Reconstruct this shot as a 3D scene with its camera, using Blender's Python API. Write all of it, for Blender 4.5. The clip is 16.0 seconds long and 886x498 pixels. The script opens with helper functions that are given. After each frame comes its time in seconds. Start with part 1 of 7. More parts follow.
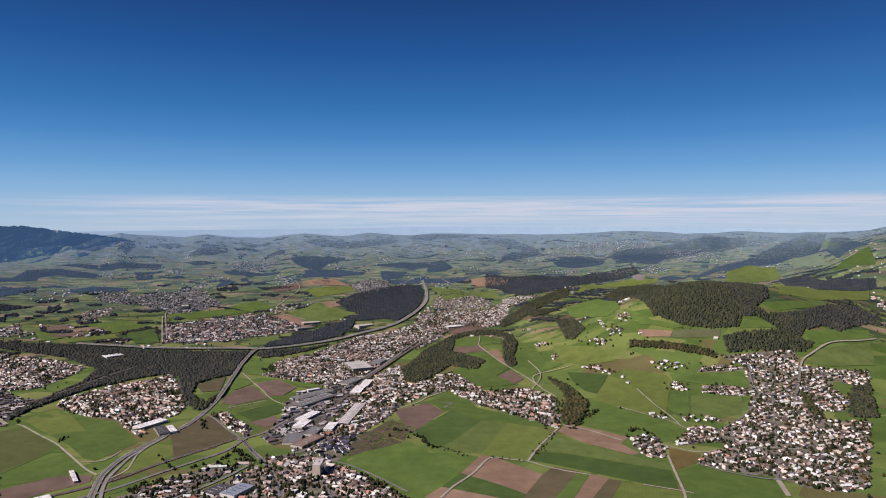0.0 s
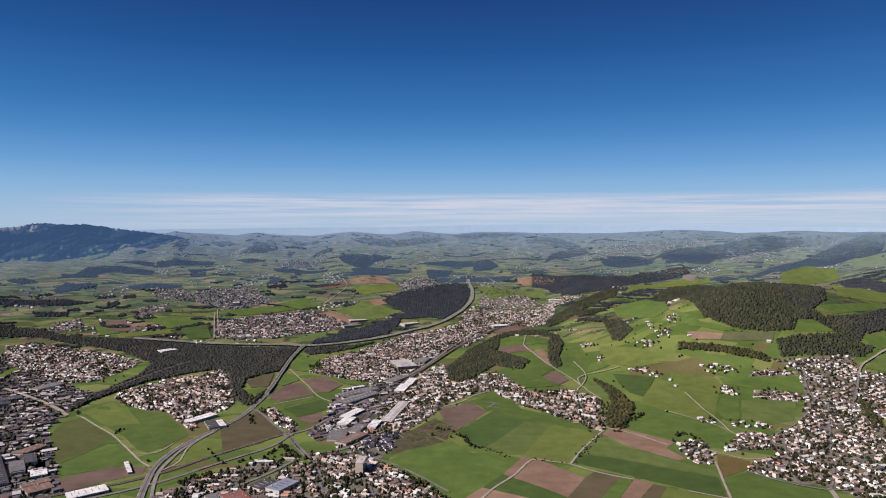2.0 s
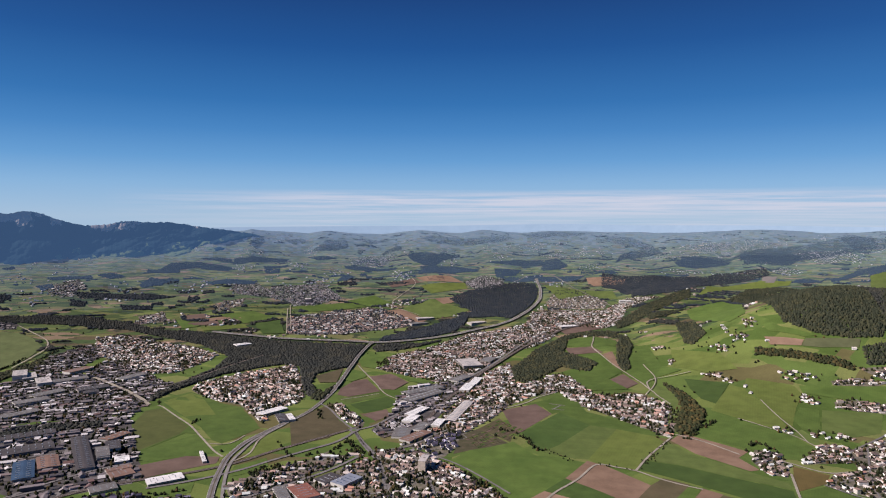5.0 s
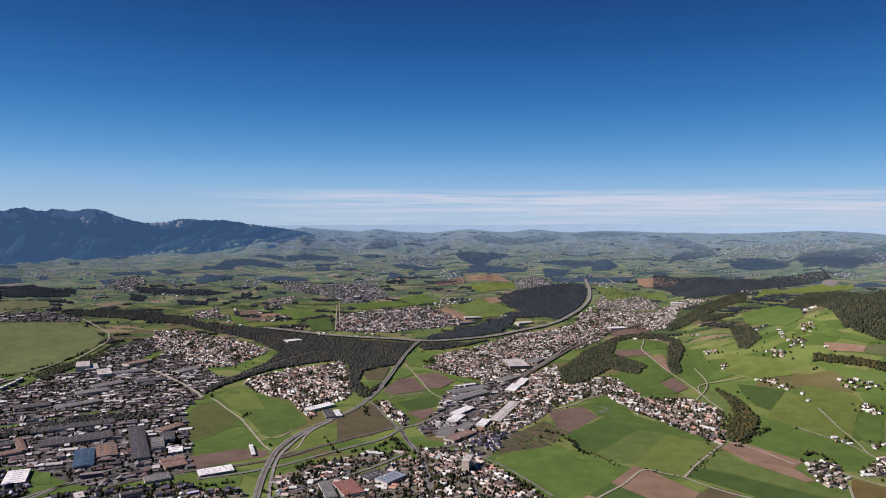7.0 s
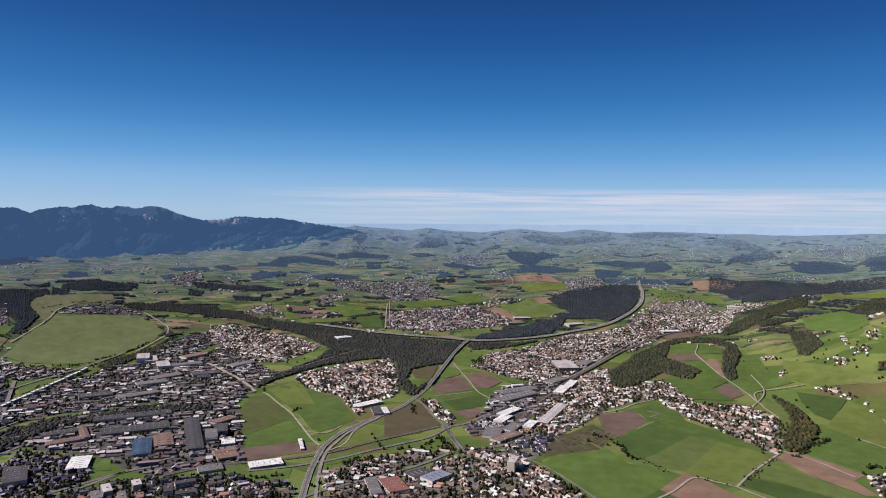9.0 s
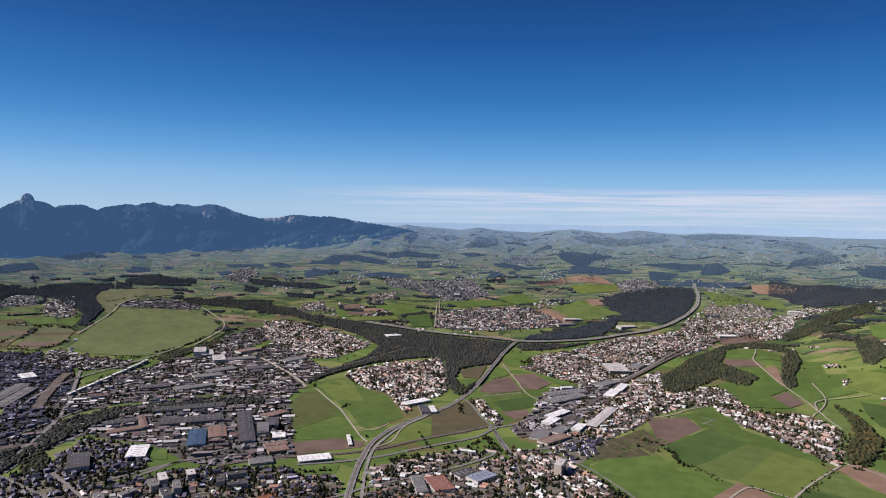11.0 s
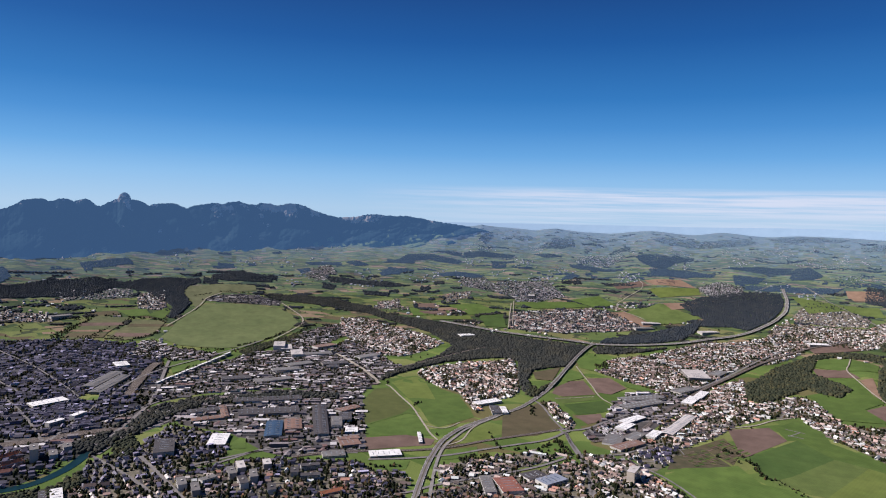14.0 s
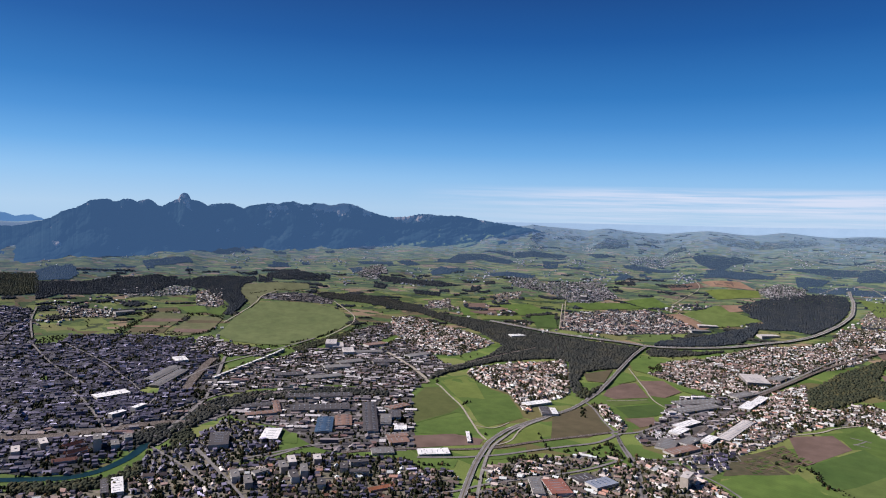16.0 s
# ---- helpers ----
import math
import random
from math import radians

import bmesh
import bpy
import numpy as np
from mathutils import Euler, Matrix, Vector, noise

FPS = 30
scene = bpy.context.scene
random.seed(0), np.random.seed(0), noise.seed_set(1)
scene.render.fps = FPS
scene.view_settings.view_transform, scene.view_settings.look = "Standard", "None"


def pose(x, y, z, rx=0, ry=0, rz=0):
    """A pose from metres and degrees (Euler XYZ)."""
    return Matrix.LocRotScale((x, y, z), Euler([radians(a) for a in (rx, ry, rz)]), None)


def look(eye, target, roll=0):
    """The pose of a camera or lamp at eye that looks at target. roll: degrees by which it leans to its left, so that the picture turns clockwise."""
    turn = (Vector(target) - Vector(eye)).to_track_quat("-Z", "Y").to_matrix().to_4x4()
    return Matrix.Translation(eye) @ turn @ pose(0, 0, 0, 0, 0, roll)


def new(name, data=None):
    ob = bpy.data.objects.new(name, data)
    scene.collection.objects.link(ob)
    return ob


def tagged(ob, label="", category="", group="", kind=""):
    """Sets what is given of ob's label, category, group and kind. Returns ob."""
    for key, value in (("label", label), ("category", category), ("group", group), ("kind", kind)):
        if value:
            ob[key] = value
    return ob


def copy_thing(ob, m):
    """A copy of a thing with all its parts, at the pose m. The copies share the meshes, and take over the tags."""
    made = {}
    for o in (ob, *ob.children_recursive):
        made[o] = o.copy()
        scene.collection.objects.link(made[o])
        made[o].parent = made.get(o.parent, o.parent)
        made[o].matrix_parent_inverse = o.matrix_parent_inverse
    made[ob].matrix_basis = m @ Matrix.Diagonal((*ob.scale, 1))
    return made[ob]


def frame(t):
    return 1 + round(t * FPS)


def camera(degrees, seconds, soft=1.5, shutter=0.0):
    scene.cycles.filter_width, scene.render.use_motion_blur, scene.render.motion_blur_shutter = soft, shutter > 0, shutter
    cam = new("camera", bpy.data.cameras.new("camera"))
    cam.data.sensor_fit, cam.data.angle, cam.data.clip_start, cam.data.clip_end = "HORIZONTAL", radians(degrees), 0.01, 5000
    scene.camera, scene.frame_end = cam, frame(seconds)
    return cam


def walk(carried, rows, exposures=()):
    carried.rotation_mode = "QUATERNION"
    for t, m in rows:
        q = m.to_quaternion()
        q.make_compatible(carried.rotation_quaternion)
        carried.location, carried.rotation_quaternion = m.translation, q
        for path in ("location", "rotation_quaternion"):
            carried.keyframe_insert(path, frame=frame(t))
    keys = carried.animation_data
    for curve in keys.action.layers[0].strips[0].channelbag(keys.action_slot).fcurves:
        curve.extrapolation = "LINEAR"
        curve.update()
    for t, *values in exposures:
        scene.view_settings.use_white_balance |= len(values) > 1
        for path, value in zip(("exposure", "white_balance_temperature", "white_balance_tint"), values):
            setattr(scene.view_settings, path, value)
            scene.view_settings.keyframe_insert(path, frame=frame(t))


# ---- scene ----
cam = camera(66.0, 16.0, soft=1.1)
PATH = [
    (0.0, look((0.00, 0.00, 620.00), (-1.89, 999.19, 579.72), -0.043)),
    (0.5, look((3.75, -0.50, 622.26), (-16.42, 998.43, 580.85), -0.017)),
    (1.0, look((7.42, -0.93, 624.42), (-30.50, 997.46, 582.02), -0.005)),
    (1.5, look((11.01, -1.29, 626.46), (-44.29, 996.24, 583.18), -0.002)),
    (2.0, look((14.52, -1.57, 628.40), (-57.93, 994.83, 584.31), -0.003)),
    (2.5, look((17.94, -1.78, 630.23), (-71.55, 993.20, 585.39), -0.003)),
    (3.0, look((21.28, -1.92, 631.95), (-85.23, 991.35, 586.41), 0.001)),
    (3.5, look((24.53, -1.98, 633.57), (-99.06, 989.27, 587.34), 0.012)),
    (4.0, look((27.70, -1.98, 635.07), (-113.08, 986.96, 588.19), 0.031)),
    (4.5, look((30.79, -1.90, 636.47), (-127.32, 984.38, 588.95), 0.061)),
    (5.0, look((33.80, -1.74, 637.76), (-141.81, 981.54, 589.60), 0.101)),
    (5.5, look((36.72, -1.52, 638.95), (-156.55, 978.41, 590.15), 0.152)),
    (6.0, look((39.56, -1.22, 640.02), (-171.53, 974.99, 590.59), 0.214)),
    (6.5, look((42.31, -0.85, 640.99), (-186.73, 971.27, 590.94), 0.286)),
    (7.0, look((44.99, -0.41, 641.85), (-202.13, 967.25, 591.18), 0.367)),
    (7.5, look((47.58, 0.11, 642.60), (-217.68, 962.92, 591.32), 0.456)),
    (8.0, look((50.08, 0.70, 643.24), (-233.35, 958.28, 591.38), 0.550)),
    (8.5, look((52.51, 1.36, 643.78), (-249.09, 953.35, 591.34), 0.648)),
    (9.0, look((54.85, 2.09, 644.21), (-264.87, 948.12, 591.22), 0.749)),
    (9.5, look((57.10, 2.90, 644.53), (-280.64, 942.61, 591.02), 0.849)),
    (10.0, look((59.28, 3.77, 644.74), (-296.36, 936.84, 590.74), 0.947)),
    (10.5, look((61.37, 4.73, 644.85), (-311.99, 930.81, 590.39), 1.041)),
    (11.0, look((63.37, 5.75, 644.84), (-327.52, 924.54, 589.96), 1.129)),
    (11.5, look((65.30, 6.85, 644.73), (-342.91, 918.06, 589.47), 1.209)),
    (12.0, look((67.14, 8.01, 644.51), (-358.16, 911.36, 588.90), 1.280)),
    (12.5, look((68.90, 9.26, 644.18), (-373.26, 904.45, 588.26), 1.339)),
    (13.0, look((70.57, 10.57, 643.75), (-388.23, 897.32, 587.53), 1.387)),
    (13.5, look((72.17, 11.96, 643.21), (-403.09, 889.99, 586.71), 1.421)),
    (14.0, look((73.67, 13.42, 642.56), (-417.88, 882.42, 585.79), 1.443)),
    (14.5, look((75.10, 14.95, 641.80), (-432.63, 874.58, 584.75), 1.452)),
    (15.0, look((76.44, 16.55, 640.93), (-447.43, 866.42, 583.58), 1.450)),
    (15.5, look((77.70, 18.23, 639.96), (-462.35, 857.88, 582.25), 1.437)),
    (16.0, look((78.88, 19.98, 638.87), (-477.48, 848.88, 580.73), 1.415)),
]

walk(cam, PATH, [(0.0, 0.62, 6150, 18), (8.0, 0.65, 6010, 16.5), (16.0, 0.84, 5850, 14.5)])

# ---- daylight: autumn sun on the left of the valley, clear sky, thin cloud bank low in the distance ----
SUN_TURN, SUN_HEIGHT = 114.0, 39.0       # degrees: turn to the left of +y, height
sun_way = Vector((-math.sin(radians(SUN_TURN)) * math.cos(radians(SUN_HEIGHT)),
                  math.cos(radians(SUN_TURN)) * math.cos(radians(SUN_HEIGHT)), math.sin(radians(SUN_HEIGHT))))
sun = new("sun", bpy.data.lights.new("sun", "SUN"))
sun.data.energy, sun.data.angle, sun.data.color = 5.0, radians(0.5), (1.0, 0.885, 0.76)
sun.matrix_world = look((0, 0, 900), Vector((0, 0, 900)) - sun_way)

world = bpy.data.worlds.new("sky")
scene.world = world
world.use_nodes = True
wn, wl = world.node_tree.nodes, world.node_tree.links
wn.clear()
sky = wn.new("ShaderNodeTexSky")
sky.sky_type, sky.sun_disc = "NISHITA", False
sky.sun_elevation, sky.sun_rotation = radians(SUN_HEIGHT), radians(-SUN_TURN)
sky.altitude, sky.air_density, sky.dust_density, sky.ozone_density = 1200, 1.0, 0.0, 4.0
wtc = wn.new("ShaderNodeTexCoord")
sep = wn.new("ShaderNodeSeparateXYZ")
wl.new(wtc.outputs["Generated"], sep.inputs[0])
def ramp_of(nodes, stops, kind="LINEAR"):
    r = nodes.new("ShaderNodeValToRGB")
    r.color_ramp.interpolation = kind
    while len(r.color_ramp.elements) < len(stops):
        r.color_ramp.elements.new(0.5)
    for el, (p, c) in zip(r.color_ramp.elements, stops):
        el.position, el.color = p, (*c, 1)
    return r


def grey(v):
    return (v, v, v)


depth = ramp_of(wn, [(0.0, (0.437, 0.640, 0.805)), (0.045, (0.287, 0.545, 0.800)), (0.08, (0.143, 0.405, 0.725)), (0.12, (0.062, 0.278, 0.605)), (0.16, (0.024, 0.190, 0.488)),
                     (0.235, (0.004, 0.095, 0.326)), (0.31, (0.002, 0.048, 0.202)), (1.0, (0.002, 0.029, 0.130))])
wl.new(sep.outputs["Z"], depth.inputs[0])       # clear dry air: deep blue overhead, pale low over the land
lift = wn.new("ShaderNodeVectorMath")
lift.operation, lift.inputs["Scale"].default_value = "SCALE", 5.0
wl.new(depth.outputs[0], lift.inputs[0])
tone = wn.new("ShaderNodeMix")
tone.data_type = "RGBA"
tone.inputs["Factor"].default_value = 0.93
wl.new(sky.outputs[0], tone.inputs["A"])
wl.new(lift.outputs[0], tone.inputs["B"])
wmap = wn.new("ShaderNodeMapping")
wmap.inputs["Scale"].default_value = (2.2, 2.2, 85.0)
wl.new(wtc.outputs["Generated"], wmap.inputs[0])
streak = wn.new("ShaderNodeTexNoise")
streak.inputs["Scale"].default_value, streak.inputs["Detail"].default_value = 2.2, 8.0
streak.inputs["Roughness"].default_value = 0.6
wl.new(wmap.outputs[0], streak.inputs["Vector"])


band = ramp_of(wn, [(0.0, grey(0.45)), (0.008, grey(0.72)), (0.026, grey(0.82)), (0.039, grey(0.0))])
wl.new(sep.outputs["Z"], band.inputs[0])
wisps = ramp_of(wn, [(0.36, grey(0.10)), (0.60, grey(1.0))])
wl.new(streak.outputs["Fac"], wisps.inputs[0])
cover = wn.new("ShaderNodeMath")
cover.operation = "MULTIPLY"
wl.new(band.outputs[0], cover.inputs[0])
wl.new(wisps.outputs[0], cover.inputs[1])
side = ramp_of(wn, [(0.20, grey(0.0)), (0.34, grey(1.0))])
sidef = wn.new("ShaderNodeMapRange")
sidef.inputs["From Min"].default_value, sidef.inputs["From Max"].default_value = -1, 1
wl.new(sep.outputs["X"], sidef.inputs[0])
wl.new(sidef.outputs[0], side.inputs[0])
patch = wn.new("ShaderNodeMath")
patch.operation = "MULTIPLY"
wl.new(cover.outputs[0], patch.inputs[0])
wl.new(side.outputs[0], patch.inputs[1])
clouds = wn.new("ShaderNodeMix")
clouds.data_type = "RGBA"
clouds.inputs["B"].default_value = (4.35, 4.35, 4.55, 1)
wl.new(patch.outputs[0], clouds.inputs["Factor"])
wl.new(tone.outputs["Result"], clouds.inputs["A"])
back = wn.new("ShaderNodeBackground")
back.inputs["Strength"].default_value = 0.10
wl.new(clouds.outputs["Result"], back.inputs["Color"])
wout = wn.new("ShaderNodeOutputWorld")
wl.new(back.outputs[0], wout.inputs[0])

# ---- materials ----
def material(name, rough=0.8, metal=0.0, spec=0.3):
    m = bpy.data.materials.new(name)
    m.use_nodes = True
    b = m.node_tree.nodes["Principled BSDF"]
    b.inputs["Roughness"].default_value, b.inputs["Metallic"].default_value = rough, metal
    b.inputs["Specular IOR Level"].default_value = spec
    return m, m.node_tree.nodes, m.node_tree.links, b


def noise_of(nodes, links, vec, scale, detail=4.0, rough=0.55):
    n = nodes.new("ShaderNodeTexNoise")
    n.inputs["Scale"].default_value, n.inputs["Detail"].default_value, n.inputs["Roughness"].default_value = scale, detail, rough
    links.new(vec, n.inputs["Vector"])
    return n.outputs["Fac"]


def blend(nodes, links, fac, a, b, mode="MIX"):
    x = nodes.new("ShaderNodeMix")
    x.data_type, x.blend_type = "RGBA", mode
    for key, v in (("Factor", fac), ("A", a), ("B", b)):
        if isinstance(v, (int, float)):
            x.inputs[key].default_value = v
        elif isinstance(v, tuple):
            x.inputs[key].default_value = (*v, 1)
        else:
            links.new(v, x.inputs[key])
    return x.outputs["Result"]


def relief(nodes, links, height, shader, strength=0.4, distance=0.5):
    bp = nodes.new("ShaderNodeBump")
    bp.inputs["Strength"].default_value, bp.inputs["Distance"].default_value = strength, distance
    links.new(height, bp.inputs["Height"])
    links.new(bp.outputs[0], shader.inputs["Normal"])


def earthy(name, dark, light, broad=0.012, fine=0.35, rough=0.9, stripes=None, spread=0.0, spec=0.15):
    """A matt natural surface: broad patches, fine grain, optional rows (turn in degrees, rows a metre), and a shift of tone from one piece to the next."""
    m, n, l, b = material(name, rough, 0, spec)
    pos = n.new("ShaderNodeNewGeometry").outputs["Position"]
    big = noise_of(n, l, pos, broad, 3)
    small = noise_of(n, l, pos, fine, 4, 0.7)
    mixf = n.new("ShaderNodeMath")
    mixf.operation = "MULTIPLY_ADD"
    l.new(small, mixf.inputs[0])
    mixf.inputs[1].default_value = 0.5
    half = n.new("ShaderNodeMath")
    half.operation = "MULTIPLY_ADD"
    l.new(big, half.inputs[0])
    half.inputs[1].default_value, half.inputs[2].default_value = 1.1, -0.3
    l.new(half.outputs[0], mixf.inputs[2])
    fac = mixf.outputs[0]
    if stripes:
        mp = n.new("ShaderNodeMapping")
        mp.inputs["Rotation"].default_value = (0, 0, radians(stripes[0]))
        l.new(pos, mp.inputs[0])
        wv = n.new("ShaderNodeTexWave")
        wv.inputs["Scale"].default_value, wv.inputs["Distortion"].default_value = stripes[1], 1.5
        l.new(mp.outputs[0], wv.inputs["Vector"])
        st = n.new("ShaderNodeMath")
        st.operation = "MULTIPLY_ADD"
        l.new(wv.outputs["Fac"], st.inputs[0])
        st.inputs[1].default_value = 0.11
        l.new(fac, st.inputs[2])
        fac = st.outputs[0]
    col = ramp_of(n, [(0.2, dark), (0.85, light)])
    l.new(fac, col.inputs[0])
    patches = ramp_of(n, [(0.3, grey(0.84)), (0.7, grey(1.14))])
    l.new(noise_of(n, l, pos, 0.028, 5, 0.6), patches.inputs[0])
    out = blend(n, l, 1.0, col.outputs[0], patches.outputs[0], "MULTIPLY")
    if spread:
        rnd = n.new("ShaderNodeObjectInfo").outputs["Random"]
        hs = n.new("ShaderNodeHueSaturation")
        mr = n.new("ShaderNodeMapRange")
        mr.inputs["To Min"].default_value, mr.inputs["To Max"].default_value = 1 - spread, 1 + spread
        l.new(rnd, mr.inputs[0])
        l.new(mr.outputs[0], hs.inputs["Value"])
        l.new(out, hs.inputs["Color"])
        out = hs.outputs[0]
    l.new(out, b.inputs["Base Color"])
    relief(n, l, small, b, 0.5, 0.6)
    return m


def varied(name, stops, rough=0.75, spec=0.3, per="island", grain=0.5, noise_scale=0.6, metal=0.0):
    """Colour picked at random from stops for each piece (island or object), with grain over it."""
    m, n, l, b = material(name, rough, metal, spec)
    rnd = n.new("ShaderNodeNewGeometry").outputs["Random Per Island"] if per == "island" else n.new("ShaderNodeObjectInfo").outputs["Random"]
    r = ramp_of(n, stops, "CONSTANT" if per == "object" else "LINEAR")
    l.new(rnd, r.inputs[0])
    pos = n.new("ShaderNodeNewGeometry").outputs["Position"]
    g = noise_of(n, l, pos, noise_scale, 5, 0.7)
    gr = ramp_of(n, [(0.25, grey(1 - grain)), (0.75, grey(1 + 0.3 * grain))])
    l.new(g, gr.inputs[0])
    shade = blend(n, l, 1.0, r.outputs[0], gr.outputs[0], "MULTIPLY")
    if name.startswith("canopy"):                        # stands of one kind lie together
        stands = ramp_of(n, [(0.32, (0.78, 0.82, 0.86)), (0.5, (1.0, 1.0, 1.0)), (0.68, (1.32, 1.22, 1.05))])
        l.new(noise_of(n, l, pos, 0.016, 4, 0.6), stands.inputs[0])
        shade = blend(n, l, 1.0, shade, stands.outputs[0], "MULTIPLY")
    l.new(shade, b.inputs["Base Color"])
    relief(n, l, g, b, 0.3, 0.3)
    return m


GREEN = {
    "green": ((0.050, 0.084, 0.017), (0.079, 0.119, 0.026), (20, 0.05)),
    "moss": ((0.052, 0.064, 0.018), (0.078, 0.088, 0.028), (20, 0.05)),
    "dark": ((0.034, 0.062, 0.014), (0.054, 0.086, 0.021), (35, 0.06)),
    "mid": ((0.057, 0.083, 0.021), (0.093, 0.122, 0.034), (-30, 0.05)),
    "lime": ((0.074, 0.100, 0.021), (0.108, 0.134, 0.032), (15, 0.04)),
    "olive": ((0.060, 0.054, 0.028), (0.097, 0.078, 0.045), (60, 0.06)),
    "soil": ((0.080, 0.054, 0.043), (0.127, 0.088, 0.072), (40, 0.10)),
    "tan": ((0.140, 0.090, 0.060), (0.221, 0.148, 0.105), (25, 0.10)),
    "brownish": ((0.071, 0.060, 0.020), (0.117, 0.083, 0.031), (10, 0.06)),
    "meadow": ((0.078, 0.101, 0.037), (0.115, 0.137, 0.053), None),
    "sage": ((0.078, 0.088, 0.042), (0.114, 0.120, 0.060), None),
    "strip": ((0.046, 0.068, 0.026), (0.112, 0.104, 0.054), (52, 0.012)),
    "garden": ((0.042, 0.048, 0.021), (0.088, 0.071, 0.046), (50, 0.12)),
}
FIELD = {k: earthy("field_" + k, a, b_, 0.010 if k != "garden" else 0.05, 0.3, stripes=s, spread=0.10) for k, (a, b_, s) in GREEN.items()}

# far field copies: blue-grey haze mixed into the colour, plus a blue glow
HAZY_FIELD = {k: earthy("hazy_field_" + k, *[tuple(0.55 * v + 0.45 * w for v, w in zip(c, (0.072, 0.096, 0.088))) for c in (a, b_)], 0.010, 0.3, spread=0.06) for k, (a, b_, s) in GREEN.items()}
for _m in HAZY_FIELD.values():
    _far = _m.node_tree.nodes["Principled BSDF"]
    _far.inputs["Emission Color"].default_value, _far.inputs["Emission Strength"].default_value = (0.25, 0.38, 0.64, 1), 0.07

M_CANOPY = {
    "river": varied("canopy_river", [(0, (0.030, 0.034, 0.031)), (1, (0.050, 0.051, 0.045))], 0.9, 0.1),
    "broad": varied("canopy_broad", [(0, (0.027, 0.034, 0.021)), (0.7, (0.044, 0.049, 0.030)), (1, (0.067, 0.064, 0.032))], 0.9, 0.1),
    "conifer": varied("canopy_conifer", [(0, (0.029, 0.036, 0.023)), (0.7, (0.045, 0.051, 0.032)), (1, (0.059, 0.060, 0.034))], 0.9, 0.1),
    "autumn": varied("canopy_autumn", [(0, (0.026, 0.034, 0.016)), (0.6, (0.042, 0.045, 0.020)), (0.9, (0.068, 0.058, 0.024)), (1, (0.100, 0.074, 0.028))], 0.9, 0.1),
    # far crowns: blue-grey colour stands in for haze
    "far": varied("canopy_hazy", [(0, (0.028, 0.036, 0.046)), (1, (0.044, 0.051, 0.060))], 0.95, 0.05),
    "town": varied("canopy_town", [(0, (0.013, 0.018, 0.009)), (0.5, (0.023, 0.030, 0.012)), (0.85, (0.047, 0.044, 0.018)), (1, (0.090, 0.058, 0.025))], 0.9, 0.1),
}
M_HAZY_WOODS = varied("backdrop_woods", [(0, (0.022, 0.034, 0.042)), (1, (0.038, 0.052, 0.058))], 0.95, 0.05)      # on the horizon hills, with haze put in as blue colour and glow
_far = M_HAZY_WOODS.node_tree.nodes["Principled BSDF"]
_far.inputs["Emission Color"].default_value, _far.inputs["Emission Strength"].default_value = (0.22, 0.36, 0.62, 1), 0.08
M_TREE = varied("tree_leaves", [(0, (0.012, 0.022, 0.007)), (0.35, (0.020, 0.032, 0.009)), (0.6, (0.028, 0.040, 0.012)), (0.8, (0.063, 0.059, 0.015)), (0.93, (0.105, 0.066, 0.017))], 0.9, 0.1, "object")
M_BARK = earthy("bark", (0.035, 0.028, 0.020), (0.080, 0.062, 0.045), 0.4, 3.0)
M_WALLS = varied("house_walls", [(0, (0.40, 0.36, 0.31)), (0.25, (0.54, 0.51, 0.47)), (0.55, (0.66, 0.64, 0.61)), (0.9, (0.76, 0.75, 0.73)), (1, (0.22, 0.14, 0.09))], 0.85, 0.2, grain=0.12)
# town walls: colour darkened for backlight, tinted violet for haze
M_DIM_WALLS = varied("dim_walls", [(0, (0.070, 0.068, 0.080)), (0.5, (0.135, 0.128, 0.150)), (0.85, (0.26, 0.25, 0.28)), (1, (0.60, 0.59, 0.62))], 0.85, 0.2, grain=0.15)
M_ROOFS = varied("house_roofs", [(0, (0.084, 0.067, 0.063)), (0.22, (0.149, 0.110, 0.098)), (0.44, (0.233, 0.168, 0.144)), (0.52, (0.315, 0.216, 0.177)), (0.62, (0.452, 0.384, 0.354)), (0.80, (0.651, 0.696, 0.683)), (1, (0.429, 0.204, 0.140))], 0.8, 0.3)
# far houses: colours greyed to stand in for haze
M_HAZY_WALLS = varied("hazy_walls", [(0, (0.40, 0.38, 0.37)), (0.5, (0.58, 0.56, 0.56)), (1, (0.72, 0.71, 0.71))], 0.85, 0.2, grain=0.1)
M_HAZY_ROOFS = varied("hazy_roofs", [(0, (0.120, 0.110, 0.116)), (0.4, (0.190, 0.166, 0.170)), (0.75, (0.270, 0.236, 0.236)), (1, (0.52, 0.50, 0.51))], 0.85, 0.2, grain=0.2)
# horizon houses: haze put in as bluish colour and a blue glow
M_AIRGLOW_WALLS = varied("airglow_walls", [(0, (0.36, 0.36, 0.38)), (0.5, (0.52, 0.51, 0.53)), (1, (0.70, 0.70, 0.72))], 0.85, 0.2, grain=0.1)
M_AIRGLOW_ROOFS = varied("airglow_roofs", [(0, (0.10, 0.11, 0.13)), (0.5, (0.17, 0.16, 0.18)), (1, (0.34, 0.32, 0.33))], 0.85, 0.2, grain=0.1)
for _m in (M_AIRGLOW_WALLS, M_AIRGLOW_ROOFS):
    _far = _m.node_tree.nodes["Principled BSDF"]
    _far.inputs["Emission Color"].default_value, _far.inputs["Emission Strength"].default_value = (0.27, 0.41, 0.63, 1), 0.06
